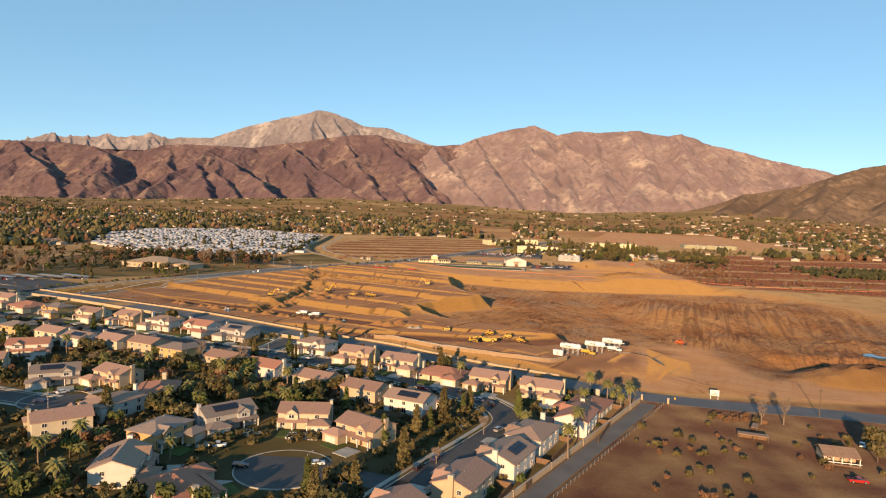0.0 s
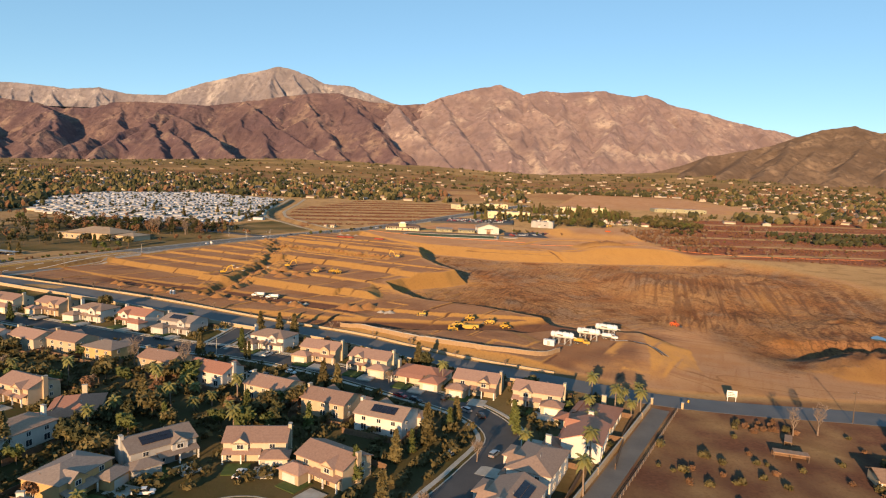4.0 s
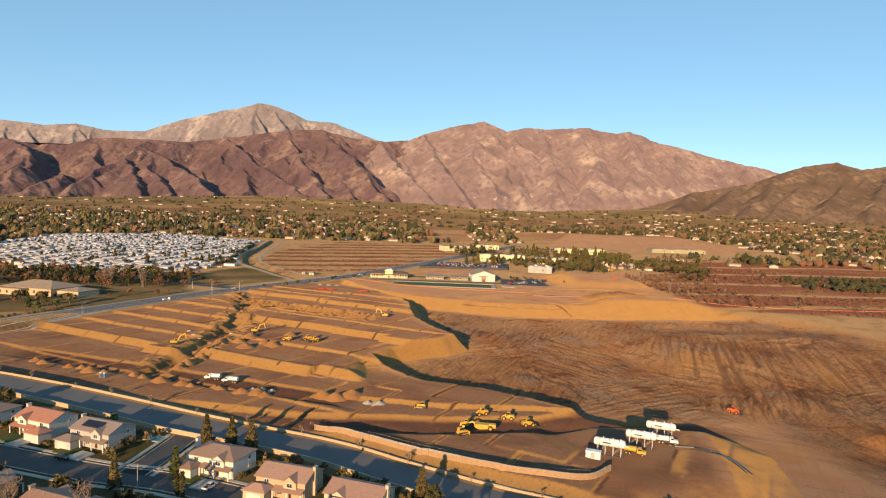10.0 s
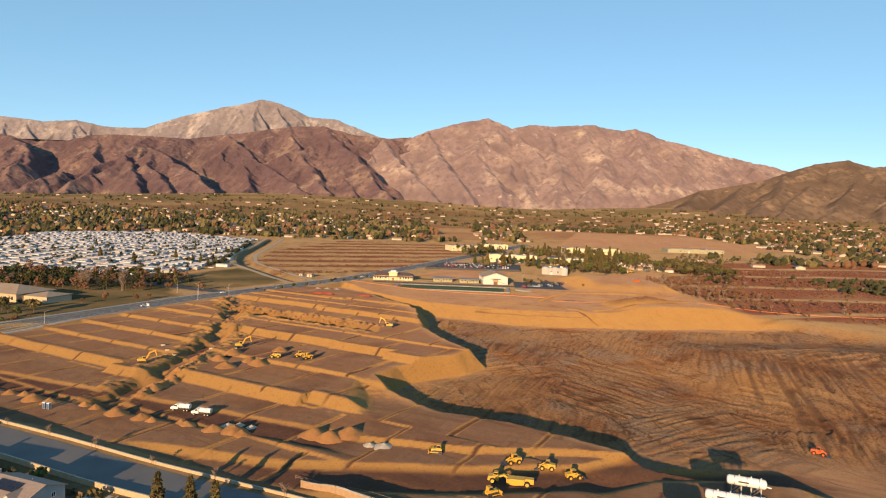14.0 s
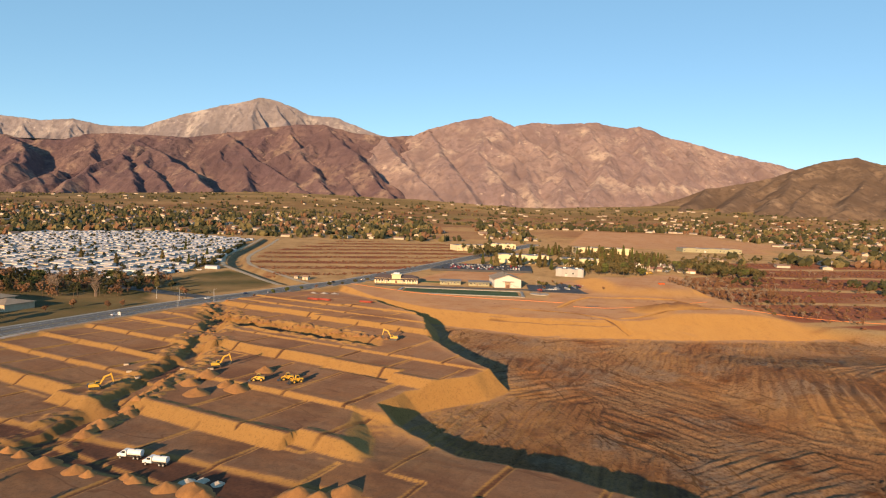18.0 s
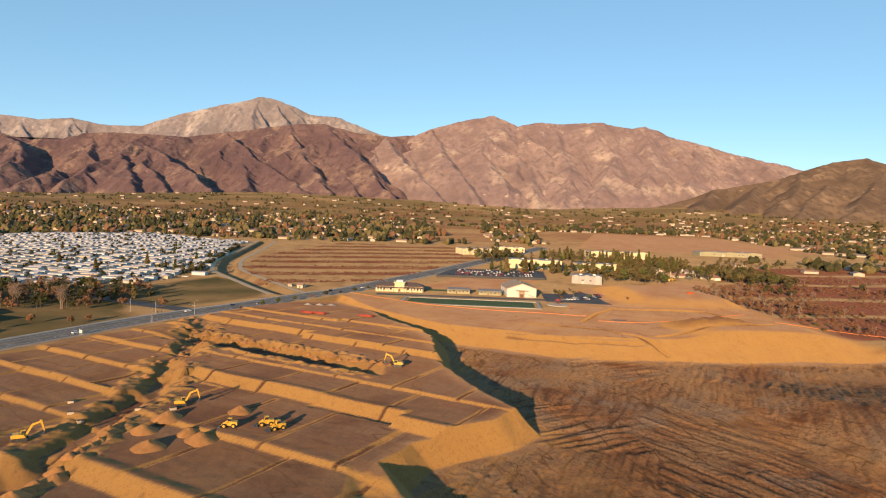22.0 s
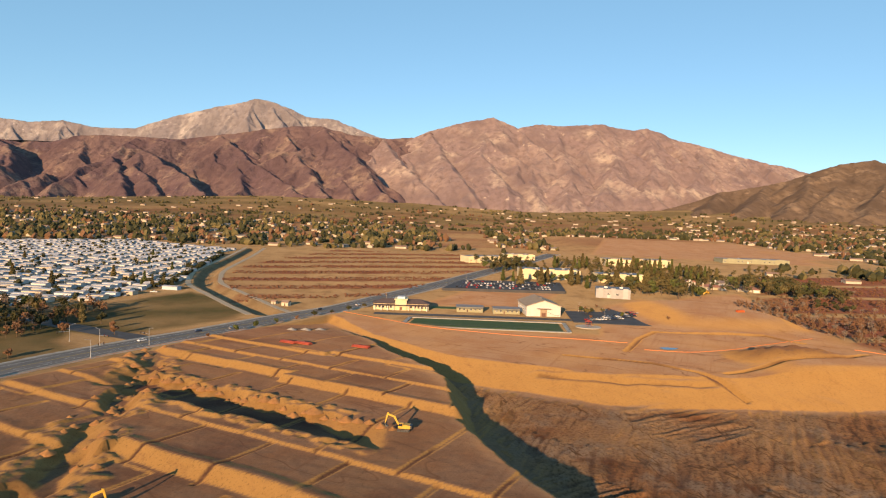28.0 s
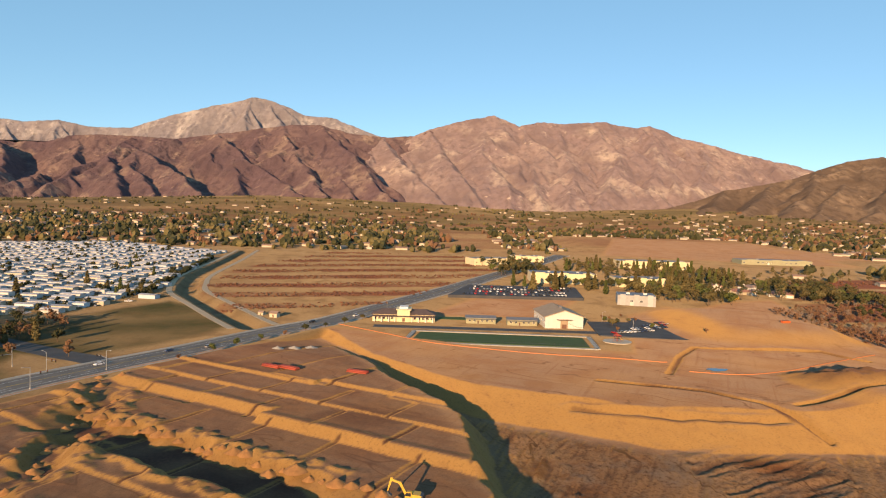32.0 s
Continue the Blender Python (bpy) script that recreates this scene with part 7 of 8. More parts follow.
# flood channel
CH = smooth_line(CHAN, 6)
lone("channel_path", strip(CH, 13, 18, 0.12), mat("pale gravel", (0.45, 0.35, 0.23), (0.36, 0.28, 0.19), 0.6, 0.95, bump=0.05), "pale gravel track beside the flood channel", "path", kind="structure")
lone("channel_path", strip(CH, -17, -12, 0.12), MATS["pale gravel"], "pale gravel track beside the flood channel", "path", kind="structure")
hut = thing("pump_hut", "small cream pump hut with brown roof", "hut")
part("wall", Shape().box(-3, -2.2, -0.3, 3, 2.2, 3), stuccos[0], hut)
s = Shape()
gable_roof(s, -3, 3, -2.2, 2.2, 3, 1.2)
part("roof", s, roof_mats[1], hut)
part("door", Shape().box(-0.5, -2.28, 0, 0.5, -2.15, 2.1), door_mat, hut)
place(hut, -138, 893, -20)
place(hut, -149, 900, -20, scale=0.7)

# ---- school ----
yellow_wall = mat("pale yellow wall", (0.70, 0.58, 0.36), (0.62, 0.51, 0.32), 0.15, 0.85)
metal_roof = mat("grey metal roof", (0.20, 0.19, 0.19), (0.15, 0.145, 0.145), 0.3, 0.5, 0.2)
dark_roof = mat("dark shingle roof", (0.12, 0.085, 0.075), (0.09, 0.065, 0.06), 0.5, 0.85)
olive_wall = mat("olive wall", (0.34, 0.32, 0.20), (0.29, 0.27, 0.17), 0.3, 0.85)
turf = mat("sports turf", (0.045, 0.08, 0.022), (0.06, 0.092, 0.03), 0.15, 0.95, fine=1.5)
tan_roof = mat("tan sheet roof", (0.36, 0.27, 0.18), (0.29, 0.21, 0.14), 0.3, 0.8)

hall = thing("school_hall", "white gabled school hall with brown roof", "school building")
part("wall", Shape().prism([(-13.5, -0.5), (-13.5, 8.2), (0, 12.6), (13.5, 8.2), (13.5, -0.5)], 0, 36, "y"), stuccos[1], hall)
s = Shape().prism([(-14.6, 7.8), (0, 12.55), (14.6, 7.8), (14.6, 8.2), (0, 13.0), (-14.6, 8.2)], -1.2, 37, "y")
part("roof", s, tan_roof, hall)
part("entry_wall", Shape().box(-2.6, -0.35, -0.3, 2.6, 0.2, 6.0), tan_roof, hall)
entry = part("entry_door", Shape().box(-1.6, -0.45, 0, 1.6, -0.3, 2.8), door_mat, hall)
part("canopy", Shape().box(-5.5, -2.2, 6.0, 5.5, 0.1, 6.3), dark_roof, hall)
part("roof_vent", Shape().box(-1.2, 12, 12.6, 1.2, 15, 13.8), metal_roof, hall)
for k in range(5):
    window_on(hall, -13.5, 4 + 7 * k, 4.5, 2.2, 1.6, "w")
part("ramp_rail", Shape().tube((3, -0.4, 3.6), (9, -0.4, 1.2), 0.1, n=6).tube((9, -0.4, 1.2), (13, -0.4, 1.0), 0.1, n=6), steel, hall)
place(hall, 66, 875, 2)

office = thing("school_office", "pale yellow school office with dark hip roof", "school building")
part("wall", Shape().box(-22, -7, -0.5, 22, 7, 5.0), yellow_wall, office)
s = Shape()
hip_roof(s, -22, 22, -7, 7, 5.0, 3.2, 0.9)
part("roof", s, dark_roof, office)
part("centre_tower", Shape().box(-4.5, -8, -0.5, 4.5, 4, 8.2), yellow_wall, office)
part("tower_band", Shape().box(-5.4, -8.9, 8.2, 5.4, 4.9, 8.8), yellow_wall, office)
part("tower_cap", Shape().box(-3, -6, 8.8, 3, 2.4, 10.2), white_trim, office)
for x in (-20, -17, -14, -11, -8, 8, 11, 14, 17, 20):
    window_on(office, x, -7, 2.4, 1.6, 1.9, "s")
for x in (-20.5, -15.5, -10.5, -6, 6, 10.5, 15.5, 20.5):
    part("column", Shape().box(x - 0.25, -9.3, -0.3, x + 0.25, -8.8, 3.6), white_trim, office)
part("arcade_roof", Shape().prism([(-9.8, 3.5), (-6.9, 4.3), (-6.9, 4.5), (-9.8, 3.75)], -22, 22, "x"), dark_roof, office)
part("door", Shape().box(-1, -8.1, 0, 1, -7.9, 2.6), door_mat, office)
place(office, -46, 894, -1)

room = thing("portable_classroom", "olive portable classroom with grey metal roof", "classroom")
part("wall", Shape().box(-10.5, -5, -0.3, 10.5, 5, 4.0), olive_wall, room)
s = Shape()
gable_roof(s, -10.5, 10.5, -5, 5, 4.0, 1.1, 0.6)
part("roof", s, metal_roof, room)
for x in (-8, -4.5, 1, 4.5, 8):
    window_on(room, x, -5, 2.2, 1.5, 1.3, "s")
part("door", Shape().box(-2.4, -5.08, 0, -1.4, -4.95, 2.1), door_mat, room)
part("awning", Shape().box(-10.5, -7.4, 3.3, 10.5, -5, 3.45), metal_roof, room)
place(room, 9, 891, -2)
place(room, 38, 887, -2)

z = 0.15
lone("sports_field", Shape().prism([(-40, 821), (-34, 850), (70, 841), (67, 811)], z - 1.5, z + 0.1, "z"), turf, "green artificial turf sports field", "sports field", kind="structure")
edge = Shape()
corner = [(-44, 817), (-38, 854), (75, 845), (71, 807)]
for (x0, y0), (x1, y1) in zip(corner, corner[1:] + corner[:1]):
    dx, dy = x1 - x0, y1 - y0
    L = math.hypot(dx, dy)
    edge.box(0, -1.3, -1.5, L, 1.3, 0.2, pose(x0, y0, z, 0, 0, math.degrees(math.atan2(dy, dx))))
lone("field_path", edge, concrete, "pale concrete path round the sports field", "path", kind="structure")
net = tagged(new("field_fence"), "tall thin wire fence round the sports field", "fence")
for (x0, y0), (x1, y1) in zip(corner, corner[1:] + corner[:1]):
    n = int(math.hypot(x1 - x0, y1 - y0) / 5)
    for k in range(n):
        x, y = x0 + (x1 - x0) * k / n, y0 + (y1 - y0) * k / n
        part("post", Shape().tube((x, y, -0.3), (x, y, 2.2), 0.04, n=5), steel, net)
    a = math.degrees(math.atan2(y1 - y0, x1 - x0))
    L = math.hypot(x1 - x0, y1 - y0)
    part("rail", Shape().box(0, -0.03, 2.15, L, 0.03, 2.2, pose(x0, y0, 0, 0, 0, a)).box(0, -0.03, 1.0, L, 0.03, 1.04, pose(x0, y0, 0, 0, 0, a)), steel, net)
lone("road_school", Shape().box(-66, -5, -0.5, 86, 4, 0.16, pose(0, 866, 0, 0, 0, -3)), asphalt, "asphalt drive before the school", "drive", kind="structure")
lone("road_parking", Shape().prism([(84, 850), (150, 838), (176, 905), (110, 985), (92, 930)], -1, 0.55, "z"), asphalt, "dark asphalt school parking lot", "parking lot", kind="structure")
lone("road_parking", Shape().prism([(-10, 1000), (112, 1000), (125, 1085), (15, 1085)], -1, 5.9, "z"), asphalt, "asphalt parking lot behind the school", "parking lot", kind="structure")
lone("lawn", Shape().prism([(-22, 900), (2, 898), (4, 912), (-18, 914)], -0.5, 0.7, "z"), turf, "small green lawn beside the classrooms", "lawn", kind="structure")
for r in range(4):
    for k in range(11):
        if random.random() < 0.85:
            place(random.choice(LOT_CARS), 96 + r * 15 + k * 3.0 + rnd(-0.3, 0.3), 858 + r * 14 + k * 1.2, 112 + (r % 2) * 180, 0.57)
for r in range(4):
    for k in range(30):
        if random.random() < 0.85:
            place(random.choice(LOT_CARS), 2 + r * 6 + k * 3.3, 1010 + r * 19, 90, 5.92)

play = thing("playground_tower", "red and brown climbing tower on sand", "playground")
for x in (-1.5, 1.5):
    for y in (-1.5, 1.5):
        part("post", Shape().tube((x, y, -0.2), (x, y, 3.6), 0.1, n=6), pipe_red, play)
part("platform", Shape().box(-1.6, -1.6, 1.5, 1.6, 1.6, 1.65), wood_fence, play)
part("roof", Shape().add([(-2, -2, 3.5), (2, -2, 3.5), (2, 2, 3.5), (-2, 2, 3.5), (0, 0, 5)], [(3, 2, 1, 0), (0, 1, 4), (1, 2, 4), (2, 3, 4), (3, 0, 4)]), pipe_red, play)
part("slide", Shape().prism([(1.6, 1.5), (4.6, 0.2), (4.6, 0.4), (1.6, 1.75)], -0.5, 0.5, "y"), machine_yellow, play)
place(play, 90, 832, 20, 0.35)
lone("play_sand", Shape().prism([(90 + 9 * math.cos(k * math.pi / 12), 832 + 8 * math.sin(k * math.pi / 12)) for k in range(24)], -0.6, 0.33, "z"), rubble_mat, "round pale sand bed under the climbing tower", "sand bed", kind="structure")


def warehouse(W, D, h, label, wall=None):
    ob = thing("warehouse", label, "warehouse")
    part("wall", Shape().box(-W / 2, -D / 2, -1, W / 2, D / 2, h), wall or yellow_wall, ob)
    part("roof", Shape().box(-W / 2 + 0.4, -D / 2 + 0.4, h - 0.6, W / 2 - 0.4, D / 2 - 0.4, h - 0.3 + 0.35), metal_roof, ob)
    for k in range(3):
        x = (-0.36 + 0.36 * k) * W
        part("raised_panel", Shape().box(x - W * 0.07, -D / 2 - 0.25, -0.5, x + W * 0.07, -D / 2 + 0.4, h + 0.9), wall or yellow_wall, ob)
    n = int(W / 7)
    for k in range(n):
        window_on(ob, -W / 2 + (k + 0.5) * W / n, -D / 2, h * 0.42, 2.4, 1.5, "s")
    for x in (-W * 0.2, W * 0.25):
        part("roof_unit", Shape().box(x - 1.5, -1.5, h - 0.2, x + 1.5, 1.5, h + 1.2), galvanised, ob)
    part("door", Shape().box(-W * 0.12 - 1.5, -D / 2 - 0.1, -0.3, -W * 0.12 + 1.5, -D / 2 + 0.1, 3.2), garage_white, ob)
    return ob


for x, y, W, D, h, lab, w, r in ((120, 1128, 70, 34, 10.5, "long pale yellow warehouse with flat roof", None, -3), (200, 1112, 54, 30, 9, "pale yellow industrial building with raised panels", None, 0), (156, 992, 32, 26, 8.5, "pale grey gym block with plain walls", stuccos[4], -14),
                                 (286, 1310, 96, 34, 10, "very long pale warehouse among trees", None, 0), (60, 1300, 60, 30, 9, "long low pale warehouse with flat roof", None, 20), (120, 1360, 46, 26, 8, "low pale yellow workshop building", None, 5), (520, 1420, 110, 34, 7, "long dark roofed row of sheds", olive_wall, -2)):
    place(warehouse(W, D, h, lab, w), x, y, r)
for x, y, k, r in ((290, 1070, 3, 10), (306, 1085, 1, 40), (325, 1060, 3, -20), (270, 1085, 4, 80)):
    place(MODELS[k], x, y, r)
place(LOAD, 268, 1030, 20)
place(LOAD, 260, 1022, 70)
# trees round the school and the warehouses
def grove(models, spots, lo, hi):
    for x, y in spots:
        place(random.choice(models), x, y, rnd(0, 360), scale=rnd(lo, hi))


for b in (*CONIFERS[:2], *BROADS[:3]):
    place(b, 232 + rnd(-20, 20), 1095 + rnd(-20, 20))
grove(CONIFERS[:2], [(rnd(60, 230), rnd(1020, 1100)) for _ in range(16)] + [(rnd(220, 340), rnd(1090, 1200)) for _ in range(30)] + [(rnd(150, 330), rnd(1220, 1290)) for _ in range(20)], 1.2, 1.8)
grove(BROADS[:3], [(rnd(168, 250), rnd(985, 1075)) for _ in range(24)] + [(rnd(330, 400), rnd(1000, 1130)) for _ in range(26)] + [(100 + k * 9, 1090 + rnd(-4, 4)) for k in range(10)] + [(rnd(50, 120), rnd(1180, 1290)) for _ in range(14)], 1.1, 1.9)
grove(BROADS, [(98 + rnd(0, 62), 850 + rnd(0, 80)) for _ in range(12)] + [(p.x + 15, p.y - 4) for p in MAIN[92:120:3]], 0.5, 0.8)
tree_mass("school_wood", [(rnd(165, 262), rnd(990, 1075)) for _ in range(26)] + [(rnd(225, 345), rnd(1090, 1210)) for _ in range(60)] + [(rnd(90, 240), rnd(1140, 1290)) for _ in range(50)] + [(rnd(330, 410), rnd(990, 1140)) for _ in range(40)], "olive", "olive trees round the school and warehouses", 7, 15)
tree_mass("school_wood", [(rnd(180, 330), rnd(1030, 1260)) for _ in range(40)] + [(rnd(40, 110), rnd(1170, 1300)) for _ in range(24)] + [(rnd(330, 400), rnd(1010, 1100)) for _ in range(22)] + [(rnd(270, 300), rnd(1280, 1300)) for _ in range(10)], "dark", "dark evergreens round the school and warehouses", 7, 16)

# ---- mobile home park ----
MH_POLY = [(-310, 862), (-250, 958), (-290, 1120), (-322, 1365), (-540, 1500), (-700, 1400), (-690, 1180), (-590, 980), (-430, 850)]


def inside(x, y, poly):
    hit = False
    for (x0, y0), (x1, y1) in zip(poly, poly[1:] + poly[:1]):
        if (y0 > y) != (y1 > y) and x < (x1 - x0) * (y - y0) / (y1 - y0) + x0:
            hit = not hit
    return hit


mh_white = [mat("white siding", (0.56, 0.55, 0.53), (0.46, 0.45, 0.43), 0.3, 0.7, jitter=0.12), mat("pale blue siding", (0.50, 0.55, 0.60), (0.44, 0.48, 0.53), 0.3, 0.7, jitter=0.12), mat("beige siding", (0.56, 0.47, 0.36), (0.48, 0.40, 0.30), 0.3, 0.7, jitter=0.12)]
mh_roof = mat("white sheet roof", (0.42, 0.415, 0.43), (0.27, 0.27, 0.285), 0.4, 0.6, jitter=0.3)


def mobile_home(L, W, siding, label):
    ob = thing("mobile_home", label, "mobile home", "homes of the park")
    part("wall", Shape().prism([(-W / 2, 0.0), (-W / 2, 3.1), (0, 3.7), (W / 2, 3.1), (W / 2, 0.0)], -L / 2, L / 2, "x"), siding, ob)
    s = Shape()
    gable_roof(s, -L / 2, L / 2, -W / 2, W / 2, 3.1, 0.62, 0.35, 0.16)
    part("roof", s, mh_roof, ob)
    part("carport_roof", Shape().box(-L / 2 + 1, -W / 2 - 3.2, 2.5, L / 2 - 4, -W / 2, 2.65), mh_roof, ob)
    return ob


HOMES = [mobile_home(17, 7.2, mh_white[0], "white mobile home with pale sheet roof"), mobile_home(15, 6.4, mh_white[1], "pale blue mobile home with white roof"), mobile_home(18, 7.4, mh_white[2], "beige mobile home with carport"), mobile_home(14, 6.8, mh_white[0], "short white mobile home with carport")]
c, sn = math.cos(radians(80)), math.sin(radians(80))
spots = []
for i in range(-12, 60):
    for j in range(-22, 22):
        a, b = i * 12.5 + 0.8 * (j % 2), j * 28.0 + (7 if i % 9 == 0 else 0)
        x, y = -330 + a * c + b * sn - 40, 940 + a * sn - b * c
        if inside(x, y, MH_POLY):
            spots.append((x, y, rnd(-3, 3)))
spots.sort(key=lambda q: q[1] - 0.3 * q[0])
for x, y, r in spots[:280]:
    place(random.choice(HOMES), x + rnd(-2, 2), y + rnd(-1.5, 1.5), -10 + r + random.choice((0, 180)))
far_homes, far_roofs = Shape(), Shape()
for x, y, r in spots[280:]:
    m = pose(x + rnd(-2, 2), y, hz(x, y), 0, 0, -10 + r)
    far_homes.box(-8, -3.4, -0.3, 8, 3.4, 3.0, m)
    far_roofs.prism([(-3.8, 2.9), (0, 3.7), (3.8, 2.9), (3.8, 3.05), (0, 3.85), (-3.8, 3.05)], -8.3, 8.3, "x", m)
if far_homes.v:
    lone("mobile_home_walls", far_homes, mh_white[0], "far rows of pale mobile homes", "mobile homes", kind="stuff")
    lone("mobile_home_roofs", far_roofs, mh_roof, "white roofs of far mobile homes", "mobile homes", kind="stuff")
for x, y, k in ((-330, 858, 0), (-318, 868, 3), (-306, 884, 2), (-296, 892, 1), (-284, 912, 0), (-276, 918, 6), (-262, 940, 2), (-350, 850, 3), (-366, 846, 1)):
    place(CARS[k], x, y, rnd(0, 180))
scatter(CONIFERS[:2], [(-275, 968), (-282, 962), (-268, 975), (-292, 990), (-300, 985), (-360, 960), (-330, 1010), (-420, 1000), (-410, 1100), (-350, 1140), (-500, 1150), (-460, 1060), (-300, 1080), (-380, 1220), (-560, 1240)], 0.3)
place(BROADS[2], -268, 966, 0)
place(BROADS[2], -258, 972, 0, scale=1.5)
park_trees = Shape()
pr = np.random.default_rng(11)
for _ in range(650):
    x, y = pr.uniform(-700, -255), pr.uniform(850, 1480)
    if inside(x, y, MH_POLY):
        r = pr.uniform(1.2, 3.2)
        c = leaf_cloud([(x, y, hz(x, y) + r * 0.9), (x + r * 0.5, y, hz(x, y) + r * 1.5)], [r, r * 0.7], 22, 0.45 * r)
        park_trees.add(c.v, c.f)
lone("park_greenery", park_trees, leaf_mats["dark"], "dark trees and shrubs between mobile homes", "trees", kind="stuff")
grove(BUSHES[3:], [(-268 - 0.14 * k * 9, 985 + k * 9) for k in range(34)], 1.4, 2.2)

# ---- church, carports and park on the west side ----
church = thing("church_hall", "wide tan church hall with brown roof", "church")
part("wall", Shape().box(-26, -16, -1, 26, 16, 6.0), stuccos[2], church)
s = Shape()
hip_roof(s, -26, 26, -16, 16, 6.0, 5.0, 1.6)
part("roof", s, tan_roof, church)
part("wing_wall", Shape().box(26, -10, -1, 48, 12, 4.6), stuccos[2], church)
s = Shape()
hip_roof(s, 26, 48, -10, 12, 4.6, 2.6, 1.0)
part("wing_roof", s, tan_roof, church)
part("front_wall", Shape().box(-32, -22, -1, 2, -15, 5.0), stuccos[2], church)
part("front_roof", Shape().box(-33, -23, 5.0, 3, -15, 5.5), tan_roof, church)
for x in (-28, -21, -14, -7, -1):
    window_on(church, x, -22, 2.4, 2.2, 2.4, "s")
for x in (8, 15, 22):
    window_on(church, x, -16, 2.8, 2.4, 2.6, "s")
place(church, -335, 690, -18)
for r in range(5):
    cp = thing("carport", "long flat steel carport over parked cars", "carport")
    part("roof", Shape().box(-17, -2.8, 2.7, 17, 2.8, 2.9), galvanised, cp)
    for x in (-15, -5, 5, 15):
        part("post", Shape().box(x - 0.12, -0.12, -0.3, x + 0.12, 0.12, 2.7), galvanised, cp)
    x, y = -392 + r * 17, 508 + r * 7.5
    place(cp, x - 20, y + 18, -22)
    for k in range(8):
        place(random.choice(LOT_CARS), x - 34 + k * 3.5, y + 23 - k * 1.4, 68)
lone("road_parking", Shape().prism([(-470, 520), (-330, 462), (-312, 520), (-450, 580)], -3, hz(-390, 520) + 0.2, "z"), asphalt, "asphalt parking lot beside the road", "parking lot", kind="structure")
scatter(BARES[:1], [(rnd(-560, -390), rnd(570, 720)) for _ in range(22)] + [(rnd(-330, -250), rnd(740, 850)) for _ in range(12)], 0.25)
grove(BROADS, [(rnd(-540, -400), rnd(560, 860)) for _ in range(34)] + [(rnd(-400, -272), rnd(590, 650)) for _ in range(10)] + [(rnd(-420, -290), rnd(740, 850)) for _ in range(26)], 0.9, 1.7)
scatter(CONIFERS[:2], [(-340, 560), (-330, 556), (-300, 610), (-420, 600), (-260, 790), (-250, 800), (-300, 770), (-350, 760)], 0.3)
for x, y, sc in ((-262, 776, 1.3), (-236, 797, 1.1)):
    place(BROADS[2], x, y, 0, scale=sc)
scatter(BROADS[3:], [(-246, 770), (-222, 782), (-240, 762), (-232, 700), (-238, 690), (-212, 764), (-262, 690), (-270, 670)], 0.2)
scatter(BUSHES[1:2] + BUSHES[2:3], [(p.x - 17 + rnd(-3, 2), p.y + 8) for p in MAIN[22:64]], 0.3)
tree_mass("roadside_wood", [(rnd(-600, -400), rnd(560, 840)) for _ in range(120)] + [(rnd(-430, -258), rnd(735, 850)) for _ in range(110)] + [(rnd(-420, -290), rnd(600, 650)) for _ in range(16)], "dark", "dark trees of the park by the road", 6, 13)
tree_mass("roadside_wood", [(rnd(-600, -390), rnd(560, 900)) for _ in range(70)] + [(rnd(-400, -250), rnd(730, 850)) for _ in range(80)], "rust", "brown winter trees of the park by the road", 6, 13)

# ---- riverside brush and the far town ----
scatter(BARES[1:2], [(rnd(255, 330), rnd(800, 960)) for _ in range(40)] + [(rnd(262, 420), rnd(700, 800)) for _ in range(14)] + [(rnd(330, 520), rnd(900, 1060)) for _ in range(20)], 0.4)
scatter(BUSHES[:1], [(rnd(262, 520), rnd(690, 1000)) for _ in range(60)], 0.5)
scatter(BROADS[2:3], [(rnd(480, 640), rnd(880, 960)) for _ in range(18)] + [(rnd(330, 372), rnd(930, 985)) for _ in range(10)], 0.3)


def blob(shape, x, y, z, r, h, seed):
    """One small far tree: a ragged crown over a short stem."""
    n = 5
    v = [(x + r * 0.5 * math.cos(k * 1.257), y + r * 0.5 * math.sin(k * 1.257), z) for k in range(n)]
    for j, (q, t) in enumerate(((1.0, 0.35), (0.85, 0.7))):
        for k in range(n):
            a = k * 1.257 + 0.5 * j + rnd(-0.3, 0.3)
            v.append((x + r * q * rnd(0.6, 1.3) * math.cos(a), y + r * q * rnd(0.6, 1.3) * math.sin(a), z + h * t * rnd(0.8, 1.2)))
    v.append((x + rnd(-0.3, 0.3) * r, y, z + h * rnd(0.9, 1.1)))
    f = [(j * n + k, j * n + (k + 1) % n, (j + 1) * n + (k + 1) % n, (j + 1) * n + k) for j in (0, 1) for k in range(n)]
    shape.add(v, f + [(2 * n + k, 2 * n + (k + 1) % n, 3 * n) for k in range(n)])


def town_mass(x, y):
    """How built up the valley is at a place, between 0 and 1."""
    w = 0.0
    if y > 1480 and x < 60 - 0.1 * (y - 1480):
        w = 1.0 if y < 2150 else max(0.0, 0.9 - (y - 2150) / 600)
    if x < -620 and y < 1500 and y > 900:
        w = 1.0
    if x > 120 and 1560 < y < 2250 and not (260 < x < 680 and y < 1860):
        w = 0.9
    if x > 560 and 1150 < y < 2500:
        w = max(w, 0.55)
    if x > 330 and 1150 < y < 1400:
        w = max(w, 0.2)
    if y > 2250 and x > 900:
        w = max(w, 0.5 if y < 2900 else 0.2)
    if 2700 < y < 3300 and -900 < x < 500:
        w = max(w, 0.12)
    return w


